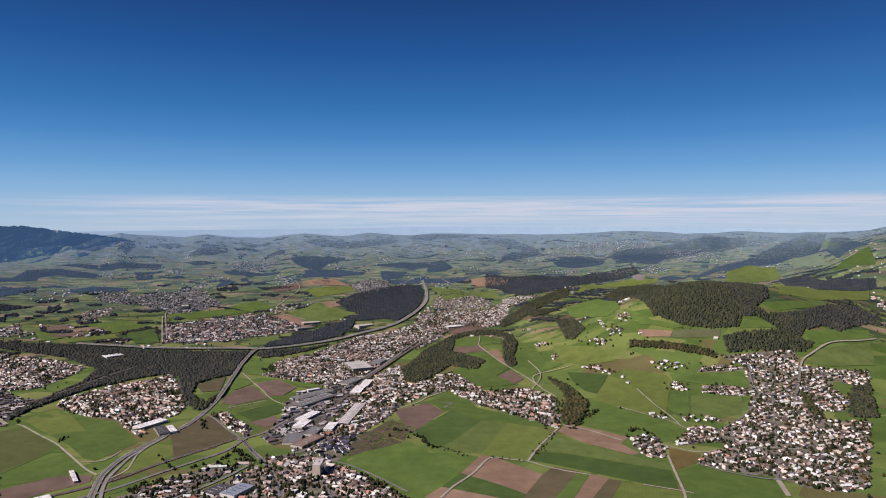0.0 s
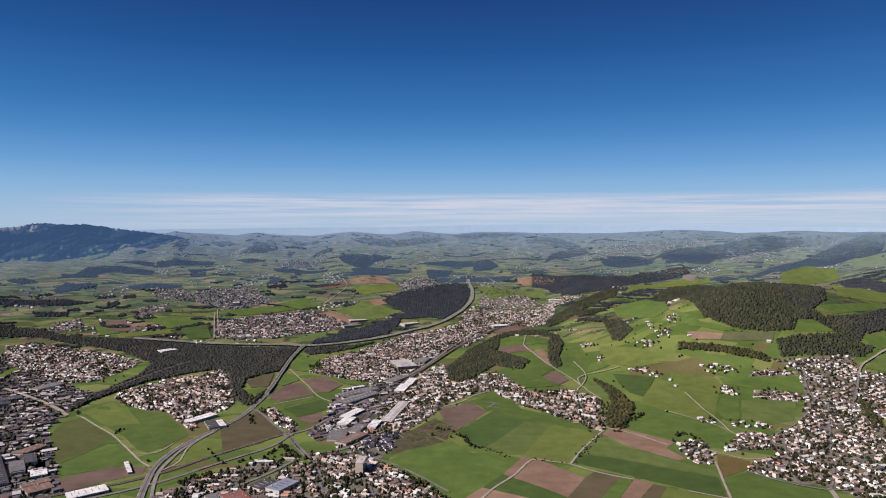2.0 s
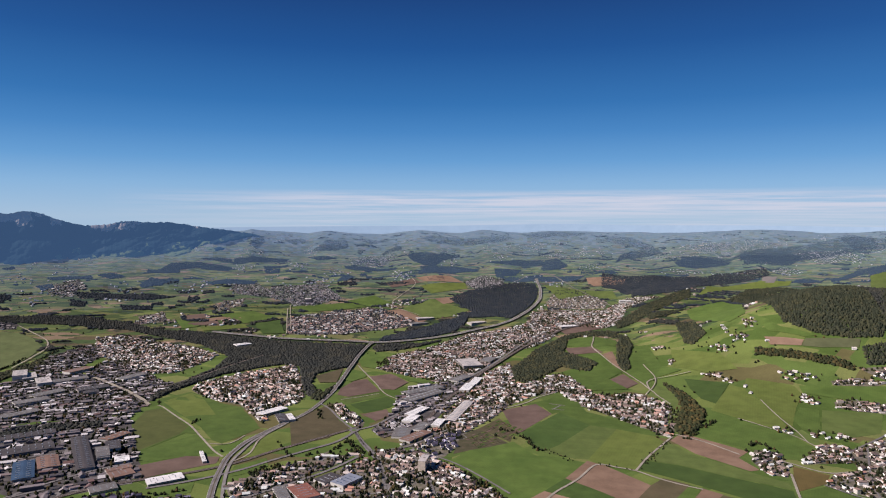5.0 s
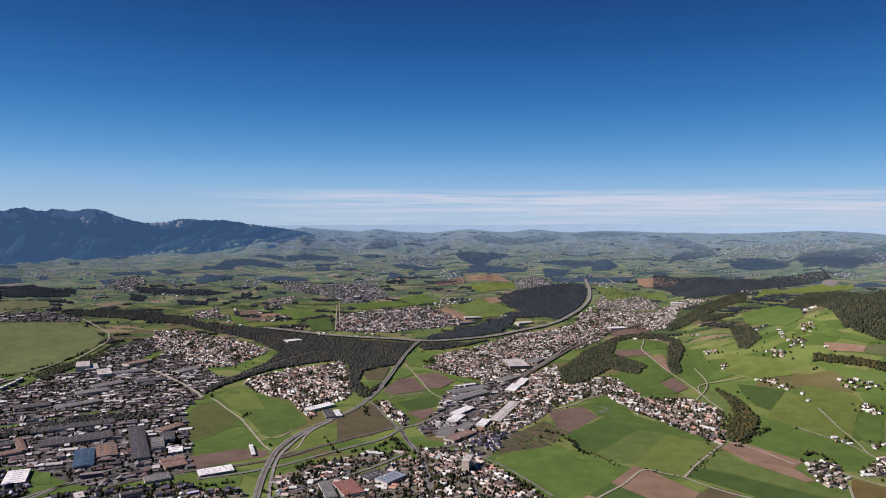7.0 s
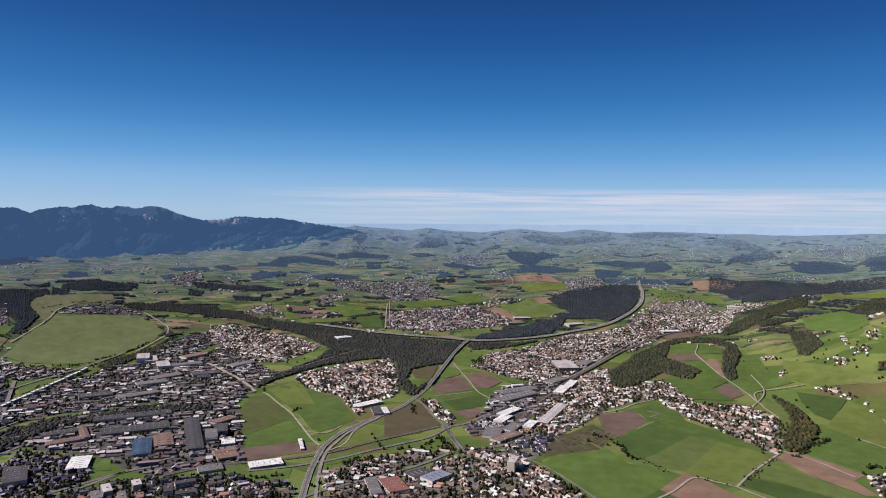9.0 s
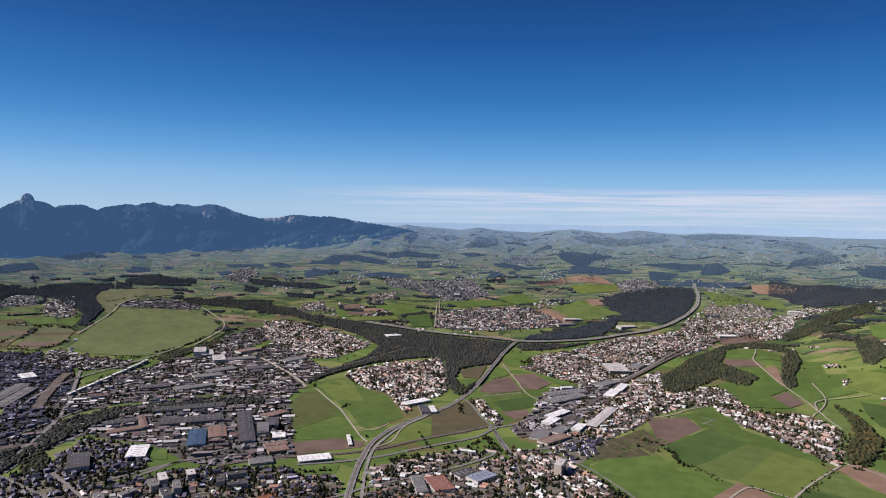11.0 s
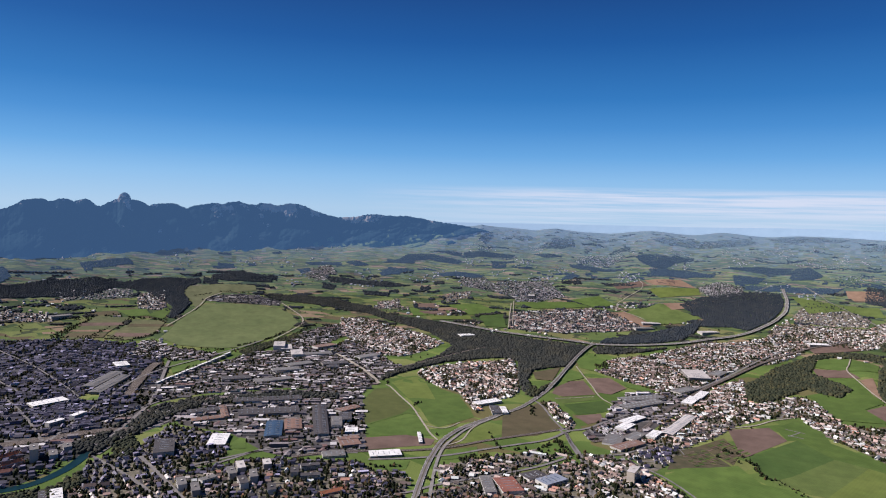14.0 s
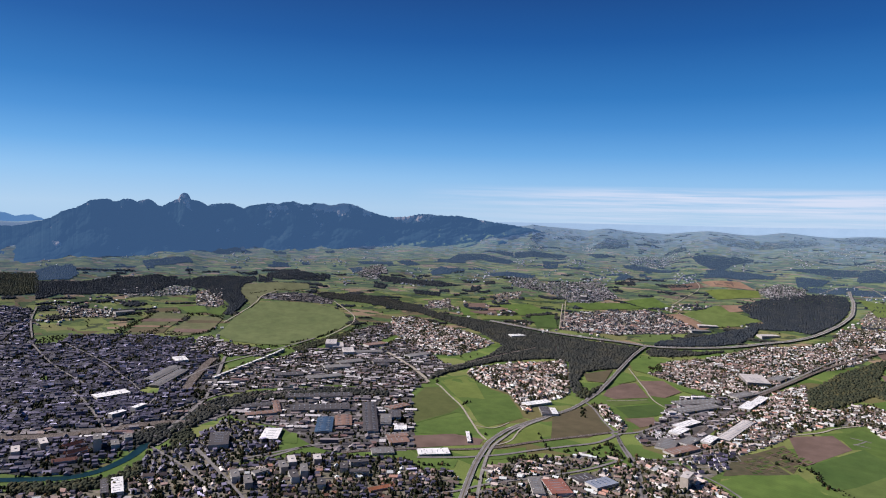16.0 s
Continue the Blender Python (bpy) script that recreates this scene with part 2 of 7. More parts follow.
# dark town roofs, painted darker for backlight and more violet for haze
M_DIM_ROOFS = varied("dim_roofs", [(0, (0.020, 0.020, 0.038)), (0.4, (0.042, 0.039, 0.069)), (0.7, (0.076, 0.068, 0.112)), (0.88, (0.120, 0.104, 0.155)), (0.96, (0.220, 0.200, 0.297)), (1, (0.500, 0.470, 0.650))], 0.6, 0.4)
M_WORK_ROOFS = varied("works_roofs", [(0, (0.037, 0.034, 0.037)), (0.18, (0.084, 0.074, 0.078)), (0.36, (0.148, 0.128, 0.133)), (0.54, (0.224, 0.196, 0.200)), (0.64, (0.140, 0.078, 0.067)), (0.76, (0.368, 0.336, 0.336)), (1, (0.666, 0.639, 0.639))], 0.6, 0.4)
M_HOUSE_WALL = varied("plaster", [(0, (0.496, 0.464, 0.400)), (0.3, (0.592, 0.568, 0.528)), (0.55, (0.416, 0.352, 0.272)), (0.7, (0.624, 0.608, 0.584)), (0.88, (0.240, 0.152, 0.096))], 0.85, 0.2, "object", 0.15)
M_HOUSE_ROOF = varied("roof_tiles", [(0, (0.076, 0.056, 0.050)), (0.3, (0.120, 0.082, 0.066)), (0.55, (0.050, 0.045, 0.046)), (0.75, (0.210, 0.100, 0.064)), (0.87, (0.150, 0.128, 0.120))], 0.8, 0.3, "object", 0.4, 1.2)
M_TOWN = earthy("town_ground", (0.046, 0.050, 0.024), (0.195, 0.166, 0.140), 0.06, 0.14, 0.9)
# ground of far towns, muted in colour in place of haze
M_HAZY_TOWN = earthy("hazy_town_ground", (0.050, 0.070, 0.050), (0.105, 0.110, 0.098), 0.05, 0.12, 0.9)
# town ground and streets: backlit dimness put into the colour
M_DIM_CITY = earthy("dim_city_ground", (0.009, 0.012, 0.010), (0.036, 0.035, 0.042), 0.05, 0.12, 0.9)
M_DIM_STREET = earthy("dim_street", (0.022, 0.022, 0.024), (0.070, 0.064, 0.070), 0.03, 0.2, 0.9)
M_YARD = earthy("yard", (0.034, 0.032, 0.031), (0.098, 0.088, 0.086), 0.03, 0.2, 0.9)
M_ROAD = earthy("asphalt", (0.105, 0.098, 0.097), (0.185, 0.172, 0.168), 0.05, 0.6, 0.85)
M_CONCRETE = earthy("concrete_road", (0.143, 0.134, 0.126), (0.225, 0.214, 0.203), 0.04, 0.6, 0.85)
M_LANE = earthy("gravel_lane", (0.210, 0.188, 0.150), (0.300, 0.270, 0.225), 0.05, 0.6, 0.9)
M_RAIL = earthy("rail_ballast", (0.064, 0.051, 0.045), (0.112, 0.094, 0.083), 0.05, 0.6, 0.9)
M_LINE = earthy("lane_marking", (0.42, 0.42, 0.41), (0.55, 0.55, 0.54), 0.1, 1.0, 0.7)
M_STEEL = earthy("rail_steel", (0.16, 0.13, 0.11), (0.28, 0.25, 0.23), 0.1, 1.0, 0.4)
wm, wnn, wll, wb = material("river_water", 0.3, 0, 0.15)
wpos = wnn.new("ShaderNodeNewGeometry").outputs["Position"]
wr = ramp_of(wnn, [(0.3, (0.004, 0.017, 0.020)), (0.75, (0.009, 0.030, 0.033))])
wll.new(noise_of(wnn, wll, wpos, 0.02, 3), wr.inputs[0])
wll.new(wr.outputs[0], wb.inputs["Base Color"])
relief(wnn, wll, noise_of(wnn, wll, wpos, 0.4, 3), wb, 0.15, 0.3)
M_WATER = wm
ROOF = {"slate": (0.058, 0.052, 0.053), "grey": (0.13, 0.122, 0.118), "white": (0.60, 0.59, 0.585), "pale": (0.40, 0.37, 0.355),
        "brown": (0.17, 0.105, 0.08), "blue": (0.030, 0.060, 0.110), "red": (0.20, 0.085, 0.062), "orange": (0.36, 0.14, 0.07), "beige": (0.46, 0.40, 0.33), "solar": (0.19, 0.21, 0.26)}
M_ROOF = {k: earthy("roof_" + k, tuple(v * 0.82 for v in c), tuple(min(0.82, v * 1.15) for v in c), 0.06, 0.7, 0.6, spec=0.3) for k, c in ROOF.items()}
M_HALL_WALL = varied("hall_walls", [(0, (0.345, 0.330, 0.307)), (0.4, (0.465, 0.450, 0.420)), (0.7, (0.255, 0.232, 0.217)), (0.85, (0.525, 0.510, 0.480))], 0.8, 0.25, "object", 0.15)
M_SKYLIGHT, _n, _l, _b = material("skylight_glass", 0.2, 0, 0.5)
_b.inputs["Base Color"].default_value = (0.26, 0.28, 0.30, 1)
M_WINDOW, _n, _l, _b = material("window_glass", 0.15, 0, 0.5)
_b.inputs["Base Color"].default_value = (0.035, 0.045, 0.055, 1)

# ---- the lie of the land ----
EYE = 620.0
NEAR, SPAN = 2800.0, 1900.0              # flat valley floor, then land squeezed nearer and bent up to fit the camera's view
BEND = SPAN / (NEAR * 0.96)
HILLS = [
    (-17, 3300, 150, 420, 520),
    (-26, 3500, 200, 500, 560),
    (-33, 4350, 205, 330, 330),
    (-43, 4000, 180, 500, 600),
    (-9, 3950, 60, 350, 250),
    (26.9, 4650, 20, 14, 50),
    (20.4, 4650, 20, 110, 60),
    (14.5, 4640, 12, 120, 60),
    (9, 4640, 12, 140, 60),
    (3, 4640, 14, 160, 60),
    (-3, 4640, 12, 200, 60),
    (-12, 4600, 10, 250, 70),
    (-20, 4620, 16, 250, 60),
    (26, 4620, 26, 240, 80),
]

KNOLLS = [(1180, 3220, 46, 330, 420), (215, 3120, 26, 120, 260), (760, 2900, 20, 260, 420), (640, 2350, 14, 230, 330), (480, 3480, 24, 90, 330), (1900, 3300, 40, 260, 240)]      # the upland beside the valley

CREST = [(-33, 566), (-31.2, 560), (-29.2, 548), (-27, 540), (-25.2, 541), (-23.2, 550), (-22, 543), (-19.6, 535), (-17.5, 544), (-15.3, 551), (-13.1, 539), (-10.9, 528), (-7.7, 520), (-5.6, 526), (-3.5, 525), (-1.3, 529),
         (0.9, 531), (2.7, 522), (4.6, 524), (6.4, 533), (8.1, 518), (9.7, 520), (11.6, 530), (13, 522), (14.9, 506), (16.9, 509), (18.3, 523), (19.3, 534), (20.2, 527), (20.9, 516), (22.4, 522), (24.3, 535), (25, 541), (25.4, 549), (25.9, 537), (27.4, 527), (30, 520)]      # turn in degrees, height of the last hills


def reach(r):
    """How far off the land at r would lie on a level plain."""
    u = np.clip((r - NEAR) / SPAN, 0, 1)
    return np.where(r > NEAR, NEAR * (1 - 0.96 * u) ** (-BEND), np.maximum(r, 1.0))


def rough_height(x, y):
    r = np.hypot(x, y)
    z = np.where(r > NEAR, EYE * (1 - np.minimum(r, NEAR + SPAN) / reach(r)), 0.0)
    for turn, far, tall, across, along in HILLS:
        a = radians(turn)
        dx, dy = x + math.sin(a) * far, y - math.cos(a) * far
        out, side = -dx * math.sin(a) + dy * math.cos(a), dx * math.cos(a) + dy * math.sin(a)
        z = z + tall * np.exp(-(out / along) ** 2 - (side / across) ** 2)
    for kx, ky, tall, across, along in KNOLLS:
        z = z + tall * np.exp(-((x - kx) / across) ** 2 - ((y - ky) / along) ** 2)
    w = np.clip((r - 3500) / 800, 0, 1)
    for a, long, up, shift in ((0.3, 61, 3.2, 0.4), (1.2, 83, 3.6, 2.1), (2.1, 47, 2.6, 4.0), (2.8, 109, 4.2, 1.1), (0.9, 33, 1.6, 5.2), (1.8, 27, 1.3, 0.9)):
        z = z + w * up * np.sin((x * math.cos(a) + y * math.sin(a)) / long + shift + 1.3 * np.sin(x / (3.1 * long) - y / (2.3 * long)))
    return z


_turn = np.arange(-33, 30.01, 0.1)
_last = np.interp(_turn, *np.array(CREST).T) - rough_height(-np.sin(np.radians(_turn)) * 4690, np.cos(np.radians(_turn)) * 4690)
_last *= np.clip((_turn + 33) / 1.5, 0, 1) * np.clip((30 - _turn) / 2, 0, 1)


def height(x, y):
    x, y = np.asarray(x, float), np.asarray(y, float)
    w = np.clip((np.hypot(x, y) - 4250) / 430, 0, 1)
    return rough_height(x, y) + w * w * (3 - 2 * w) * np.interp(np.degrees(np.arctan2(-x, y)), _turn, _last)


def mesh_from(name, verts, faces, mats, index=None, smooth=False):
    me = bpy.data.meshes.new(name)
    me.from_pydata(verts, [], faces)
    for m in mats:
        me.materials.append(m)
    if index is not None:
        me.polygons.foreach_set("material_index", np.asarray(index, np.int32))
    if smooth:
        me.polygons.foreach_set("use_smooth", np.ones(len(me.polygons), bool))
    me.update()
    return me


def grid_mesh(name, X, Y, Z, mats, wrap=False, smooth=True):
    """A sheet from arrays of points, rows by columns."""
    nr, nc = X.shape
    me = bpy.data.meshes.new(name)
    co = np.stack([X, Y, Z], -1).reshape(-1, 3)
    i = np.arange(nr * nc).reshape(nr, nc)
    a, b_ = i[:-1], i[1:]
    if wrap:
        q = np.stack([a, np.roll(a, -1, 1), np.roll(b_, -1, 1), b_], -1).reshape(-1, 4)
    else:
        q = np.stack([a[:, :-1], a[:, 1:], b_[:, 1:], b_[:, :-1]], -1).reshape(-1, 4)
    me.vertices.add(len(co))
    me.vertices.foreach_set("co", co.ravel())
    me.loops.add(q.size)
    me.loops.foreach_set("vertex_index", q.ravel().astype(np.int32))
    me.polygons.add(len(q))
    me.polygons.foreach_set("loop_start", np.arange(0, q.size, 4, dtype=np.int32))
    me.polygons.foreach_set("use_smooth", np.full(len(q), smooth))
    for m in mats:
        me.materials.append(m)
    me.update(calc_edges=True)
    return me, q


# patchwork of meadows and tilled land, laid out in the plan of the level plain
def farmland(name, far=0.0):
    """Meadows and tilled land. far: how much haze is painted in, 0 at hand to 1 for the backdrop of hills at the
    horizon.
    """
    gm, gn, gl, gb = material(name, 0.95, 0, 0.1)
    guv = gn.new("ShaderNodeUVMap")
    guv.uv_map = "plan"
    gpos = gn.new("ShaderNodeNewGeometry").outputs["Position"]
    gwarp = gn.new("ShaderNodeTexNoise")
    gwarp.inputs["Scale"].default_value, gwarp.inputs["Detail"].default_value = 1.2, 2
    gl.new(guv.outputs[0], gwarp.inputs["Vector"])
    gshift = gn.new("ShaderNodeVectorMath")
    gshift.operation = "MULTIPLY_ADD"
    gl.new(gwarp.outputs["Color"], gshift.inputs[0])
    gshift.inputs[1].default_value = (0.25, 0.25, 0)
    gl.new(guv.outputs[0], gshift.inputs[2])
    gmap = gn.new("ShaderNodeMapping")
    gmap.inputs["Rotation"].default_value, gmap.inputs["Scale"].default_value = (0, 0, radians(28)), (6.5, 10.5, 1)
    gl.new(gshift.outputs[0], gmap.inputs[0])
    gcell = gn.new("ShaderNodeTexVoronoi")
    gcell.distance, gcell.inputs["Scale"].default_value, gcell.inputs["Randomness"].default_value = "CHEBYCHEV", 1.0, 0.8
    gl.new(gmap.outputs[0], gcell.inputs["Vector"])
    gsep = gn.new("ShaderNodeSeparateColor")
    gl.new(gcell.outputs["Color"], gsep.inputs[0])
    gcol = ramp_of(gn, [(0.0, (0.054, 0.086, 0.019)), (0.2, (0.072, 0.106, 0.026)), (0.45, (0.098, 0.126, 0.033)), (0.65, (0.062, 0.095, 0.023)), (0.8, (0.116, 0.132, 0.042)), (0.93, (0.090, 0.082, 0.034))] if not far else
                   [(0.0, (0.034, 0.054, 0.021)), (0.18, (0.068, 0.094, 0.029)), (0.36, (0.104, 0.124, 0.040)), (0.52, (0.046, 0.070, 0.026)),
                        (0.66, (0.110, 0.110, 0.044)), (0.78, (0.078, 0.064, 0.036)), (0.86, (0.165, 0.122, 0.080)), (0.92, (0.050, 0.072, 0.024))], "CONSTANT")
    gl.new(gsep.outputs[0], gcol.inputs[0])
    gfine = noise_of(gn, gl, gpos, 0.25, 5, 0.7)
    gbroad = noise_of(gn, gl, gpos, 0.006, 4, 0.6)
    gr1 = ramp_of(gn, [(0.25, grey(0.76)), (0.75, grey(1.34))])
    gl.new(gbroad, gr1.inputs[0])
    gr2 = ramp_of(gn, [(0.25, grey(0.78)), (0.75, grey(1.3))])
    gl.new(gfine, gr2.inputs[0])
    g1 = blend(gn, gl, 1.0, gcol.outputs[0], gr1.outputs[0], "MULTIPLY")
    land = blend(gn, gl, 1.0, g1, gr2.outputs[0], "MULTIPLY")
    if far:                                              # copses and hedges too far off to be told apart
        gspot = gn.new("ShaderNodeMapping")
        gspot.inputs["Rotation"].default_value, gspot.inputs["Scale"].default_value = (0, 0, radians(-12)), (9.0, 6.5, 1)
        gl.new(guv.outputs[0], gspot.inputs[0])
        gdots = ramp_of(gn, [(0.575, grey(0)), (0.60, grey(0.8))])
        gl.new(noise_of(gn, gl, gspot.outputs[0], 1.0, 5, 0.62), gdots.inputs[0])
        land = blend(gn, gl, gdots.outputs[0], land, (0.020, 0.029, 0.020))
    # haze: blue-grey mixed into the colour and a blue glow, both growing with far
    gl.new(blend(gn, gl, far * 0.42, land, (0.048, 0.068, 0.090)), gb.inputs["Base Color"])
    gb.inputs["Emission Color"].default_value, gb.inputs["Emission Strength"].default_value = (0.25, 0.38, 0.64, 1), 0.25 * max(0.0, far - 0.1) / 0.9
    relief(gn, gl, gfine, gb, 0.4, 0.8)
    return gm


turns = np.radians(np.concatenate([np.arange(-62, 88, 0.33), np.arange(88, 298, 5.0)]))
rings = np.concatenate([[0.0, 200, 400], np.arange(560, 2800, 32), np.arange(2800, 4705, 12.0), [4712, 4740, 4790]])
RR, TT = np.meshgrid(rings, turns, indexing="ij")
GX, GY = -np.sin(TT) * RR, np.cos(TT) * RR
GZ = height(GX, GY)
GZ[-2], GZ[-1] = GZ[-3] - 60, GZ[-3] - 160
# rings of ground, each further one with more haze painted in
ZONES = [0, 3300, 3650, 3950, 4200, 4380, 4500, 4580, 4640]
gme, gq = grid_mesh("ground", GX, GY, GZ, [farmland("farmland" if not k else "hazy_farmland", (k / 8) ** 1.7) for k in range(9)], wrap=True)
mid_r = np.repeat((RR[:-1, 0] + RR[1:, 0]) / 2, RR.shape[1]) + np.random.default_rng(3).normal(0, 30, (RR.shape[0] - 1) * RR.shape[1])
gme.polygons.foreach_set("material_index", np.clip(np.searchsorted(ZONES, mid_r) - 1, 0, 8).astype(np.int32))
plan = (reach(RR.ravel()) / np.maximum(RR.ravel(), 1.0))[:, None] * np.stack([GX.ravel(), GY.ravel()], -1) / 1000
gme.uv_layers.new(name="plan").data.foreach_set("uv", plan[gq.ravel()].ravel().astype(np.float32))
gme.flip_normals()
tagged(new("ground", gme), "green patchwork of valley farmland and hills, bent up far off to fit the view", "ground", kind="structure")


def inside(px, py, poly):
    hit = np.zeros(np.shape(px), bool)
    for (x1, y1), (x2, y2) in zip(poly, poly[1:] + poly[:1]):
        if y1 != y2:
            hit ^= ((y1 > py) != (y2 > py)) & (px < (x2 - x1) * (py - y1) / (y2 - y1) + x1)
    return hit


def drape(name, poly, lift, mat, step=30.0):
    """A sheet over the land, with the outline poly."""
    from mathutils.geometry import delaunay_2d_cdt
    edge = []
    for (x1, y1), (x2, y2) in zip(poly, poly[1:] + poly[:1]):
        n = max(1, int(math.hypot(x2 - x1, y2 - y1) / step))
        edge += [(x1 + (x2 - x1) * k / n, y1 + (y2 - y1) * k / n) for k in range(n)]
    p = np.array(edge)
    gx, gy = np.meshgrid(np.arange(p[:, 0].min(), p[:, 0].max(), step), np.arange(p[:, 1].min(), p[:, 1].max(), step))
    gx, gy = gx.ravel(), gy.ravel()
    k = inside(gx, gy, poly)
    pts = [Vector(q) for q in edge] + [Vector(q) for q in zip(gx[k], gy[k])]
    ring = [(i, (i + 1) % len(edge)) for i in range(len(edge))]
    vs, _, fs, *_rest = delaunay_2d_cdt(pts, ring, [], 1, 0.01)
    c = np.array([(v[0], v[1]) for v in vs])
    r = np.hypot(c[:, 0], c[:, 1])
    z = height(c[:, 0], c[:, 1]) + lift * np.where(r > 2500, 3.0, 1.0)
    me = mesh_from(name, np.column_stack([c, z]).tolist(), [tuple(f) for f in fs], [mat])
    if me.polygons and sum(q.normal.z for q in me.polygons) < 0:
        me.flip_normals()
    return new(name, me)


FIELD_WORDS = {"green": "bright green mown meadow", "moss": "dull moss green pasture", "dark": "deep green young crop field", "mid": "mid green grass field with faint mowing rows",
               "lime": "yellow-green meadow on the valley slope", "olive": "olive brown stubble field", "soil": "ploughed red-brown soil field",
               "tan": "pale tan tilled field of bare soil", "brownish": "brown-green withered field beside the village", "meadow": "large open grass training ground",
               "sage": "pale sage green grassland", "strip": "striped green and tan strip field", "garden": "dark allotment gardens in small beds"}


PLOTS, LAWNS = [], []


def field(look_of, poly):
    PLOTS.append(poly)
    LAWNS.append(poly)
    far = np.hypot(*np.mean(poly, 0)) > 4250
    tagged(drape("field", poly, 0.4 + 0.004 * len(LAWNS), (HAZY_FIELD if far else FIELD)[look_of]), FIELD_WORDS[look_of], "field", kind="structure")


def smooth_line(pts, step=14.0):
    p = np.array(pts, float)
    p = np.vstack([2 * p[0] - p[1], p, 2 * p[-1] - p[-2]])
    out = []
    for i in range(1, len(p) - 2):
        n = max(2, int(np.hypot(*(p[i + 1] - p[i])) / step))
        for k in range(n):
            t = k / n
            out.append(0.5 * (2 * p[i] + (p[i + 1] - p[i - 1]) * t + (2 * p[i - 1] - 5 * p[i] + 4 * p[i + 1] - p[i + 2]) * t * t
                              + (3 * p[i] - p[i - 1] - 3 * p[i + 1] + p[i + 2]) * t ** 3))
    out.append(p[-2])
    return np.array(out)


def ribbon(name, line, width, lift, mat, shift=0.0):
    d = np.gradient(line, axis=0)
    d /= np.linalg.norm(d, axis=1)[:, None] + 1e-9
    n = np.column_stack([-d[:, 1], d[:, 0]])
    r = np.hypot(line[:, 0], line[:, 1])
    k = (np.clip(r / reach(r), 0.3, 1))[:, None]
    rows = [line + n * (shift + width / 2) * k, line + n * (shift - width / 2) * k]
    up = lift * np.where(r > 2500, 3.0, 1.0)
    X, Y = np.array([q[:, 0] for q in rows]), np.array([q[:, 1] for q in rows])
    me, _ = grid_mesh(name, X, Y, height(X, Y) + up[None], [mat], smooth=False)
    if me.polygons[0].normal.z < 0:
        me.flip_normals()
    return me


ROADS = {"motorway": ("pale grey four-lane motorway along the river", M_CONCRETE, 2.3), "expressway": ("grey dual expressway curving past the fields", M_ROAD, 2.2),
         "ramp": ("curved grey slip road", M_CONCRETE, 2.0), "main": ("grey asphalt main road through the town", M_ROAD, 1.8),
         "lane": ("pale gravel farm lane between fields", M_LANE, 1.6), "rail": ("brown ballast railway line with steel tracks", M_RAIL, 1.7),
         "stream": ("dark river hidden between wooded banks", M_WATER, 0.8), "river": ("turquoise river winding past the old town", M_WATER, 0.8)}
LINES, HEDGES = [], []


def treeline(sort, pts, gap=9):
    """A row of single trees and bushes along a line."""
    HEDGES.append((sort, pts, gap))


def road(sort, pts, width=6):
    words, mat, lift = ROADS[sort]
    line = smooth_line(pts)
    LINES.append((line, width if sort != "stream" else 4))
    name = {"rail": "railway", "river": "river", "stream": "river", "lane": "lane"}.get(sort, "road")
    ob = tagged(new(name, ribbon(name, line, width, lift, mat)), words, name, kind="structure")
    if sort in ("motorway", "expressway"):
        for name, wide, shift, m in (("lane_marking", 0.35, -width * 0.46, M_LINE), ("lane_marking", 0.35, width * 0.46, M_LINE), ("median", 1.8, 0.0, FIELD["olive"])):
            new(name, ribbon(name, line, wide, lift + 0.25, m, shift)).parent = ob
    if sort == "rail":
        for k in range(max(1, int(width / 6))):
            mid = (k + 0.5) * 6 - max(1, int(width / 6)) * 3
            for s in (-0.75, 0.75):
                new("rail", ribbon("rail", line, 0.3, lift + 0.2, M_STEEL, mid + s)).parent = ob
    return ob


def on_plot(x, y):
    hit = np.zeros(len(x), bool)
    for poly in PLOTS:
        hit |= inside(x, y, poly)
    return hit


def roundabout(x, y, radius):
    """A ring of asphalt round a planted island."""
    ang = np.linspace(0, 2 * math.pi, 25)
    rings_ = np.array([radius * 0.45, radius])[:, None]
    X, Y = x + rings_ * np.cos(ang)[None], y + rings_ * np.sin(ang)[None]
    me, _ = grid_mesh("roundabout", X, Y, height(X, Y) + 2.0, [M_ROAD], smooth=False)
    me.flip_normals()
    ob = tagged(new("roundabout", me), "grey asphalt roundabout with a green island", "road", kind="structure")
    rings_ = np.array([0.3, radius * 0.45])[:, None]
    X, Y = x + rings_ * np.cos(ang)[None], y + rings_ * np.sin(ang)[None]
    me, _ = grid_mesh("island", X, Y, height(X, Y) + np.array([[2.7], [2.1]]), [FIELD["green"]], smooth=False)
    me.flip_normals()
    new("island", me).parent = ob


def near_line(x, y, gap):
    bad = np.zeros(np.shape(x), bool)
    for line, width in LINES:
        lo, hi = line.min(0) - 40, line.max(0) + 40
        k = np.where((x > lo[0]) & (x < hi[0]) & (y > lo[1]) & (y < hi[1]) & ~bad)[0]
        if len(k):
            d = np.hypot(x[k, None] - line[None, :, 0], y[k, None] - line[None, :, 1]).min(1)
            bad[k] |= d < width / 2 + gap
    return bad


def scale_at(x, y):
    r = np.hypot(x, y)
    return np.clip(r / reach(r), 0.25, 1)


def bend(x, y):
    """The drift of streets and rows away from a strict grid."""
    return x + 11 * np.sin(y / 71 + x / 190) + 6 * np.sin(x / 47 + 2.0), y + 11 * np.sin(x / 83 - y / 170) + 6 * np.sin(y / 43 + 1.0)


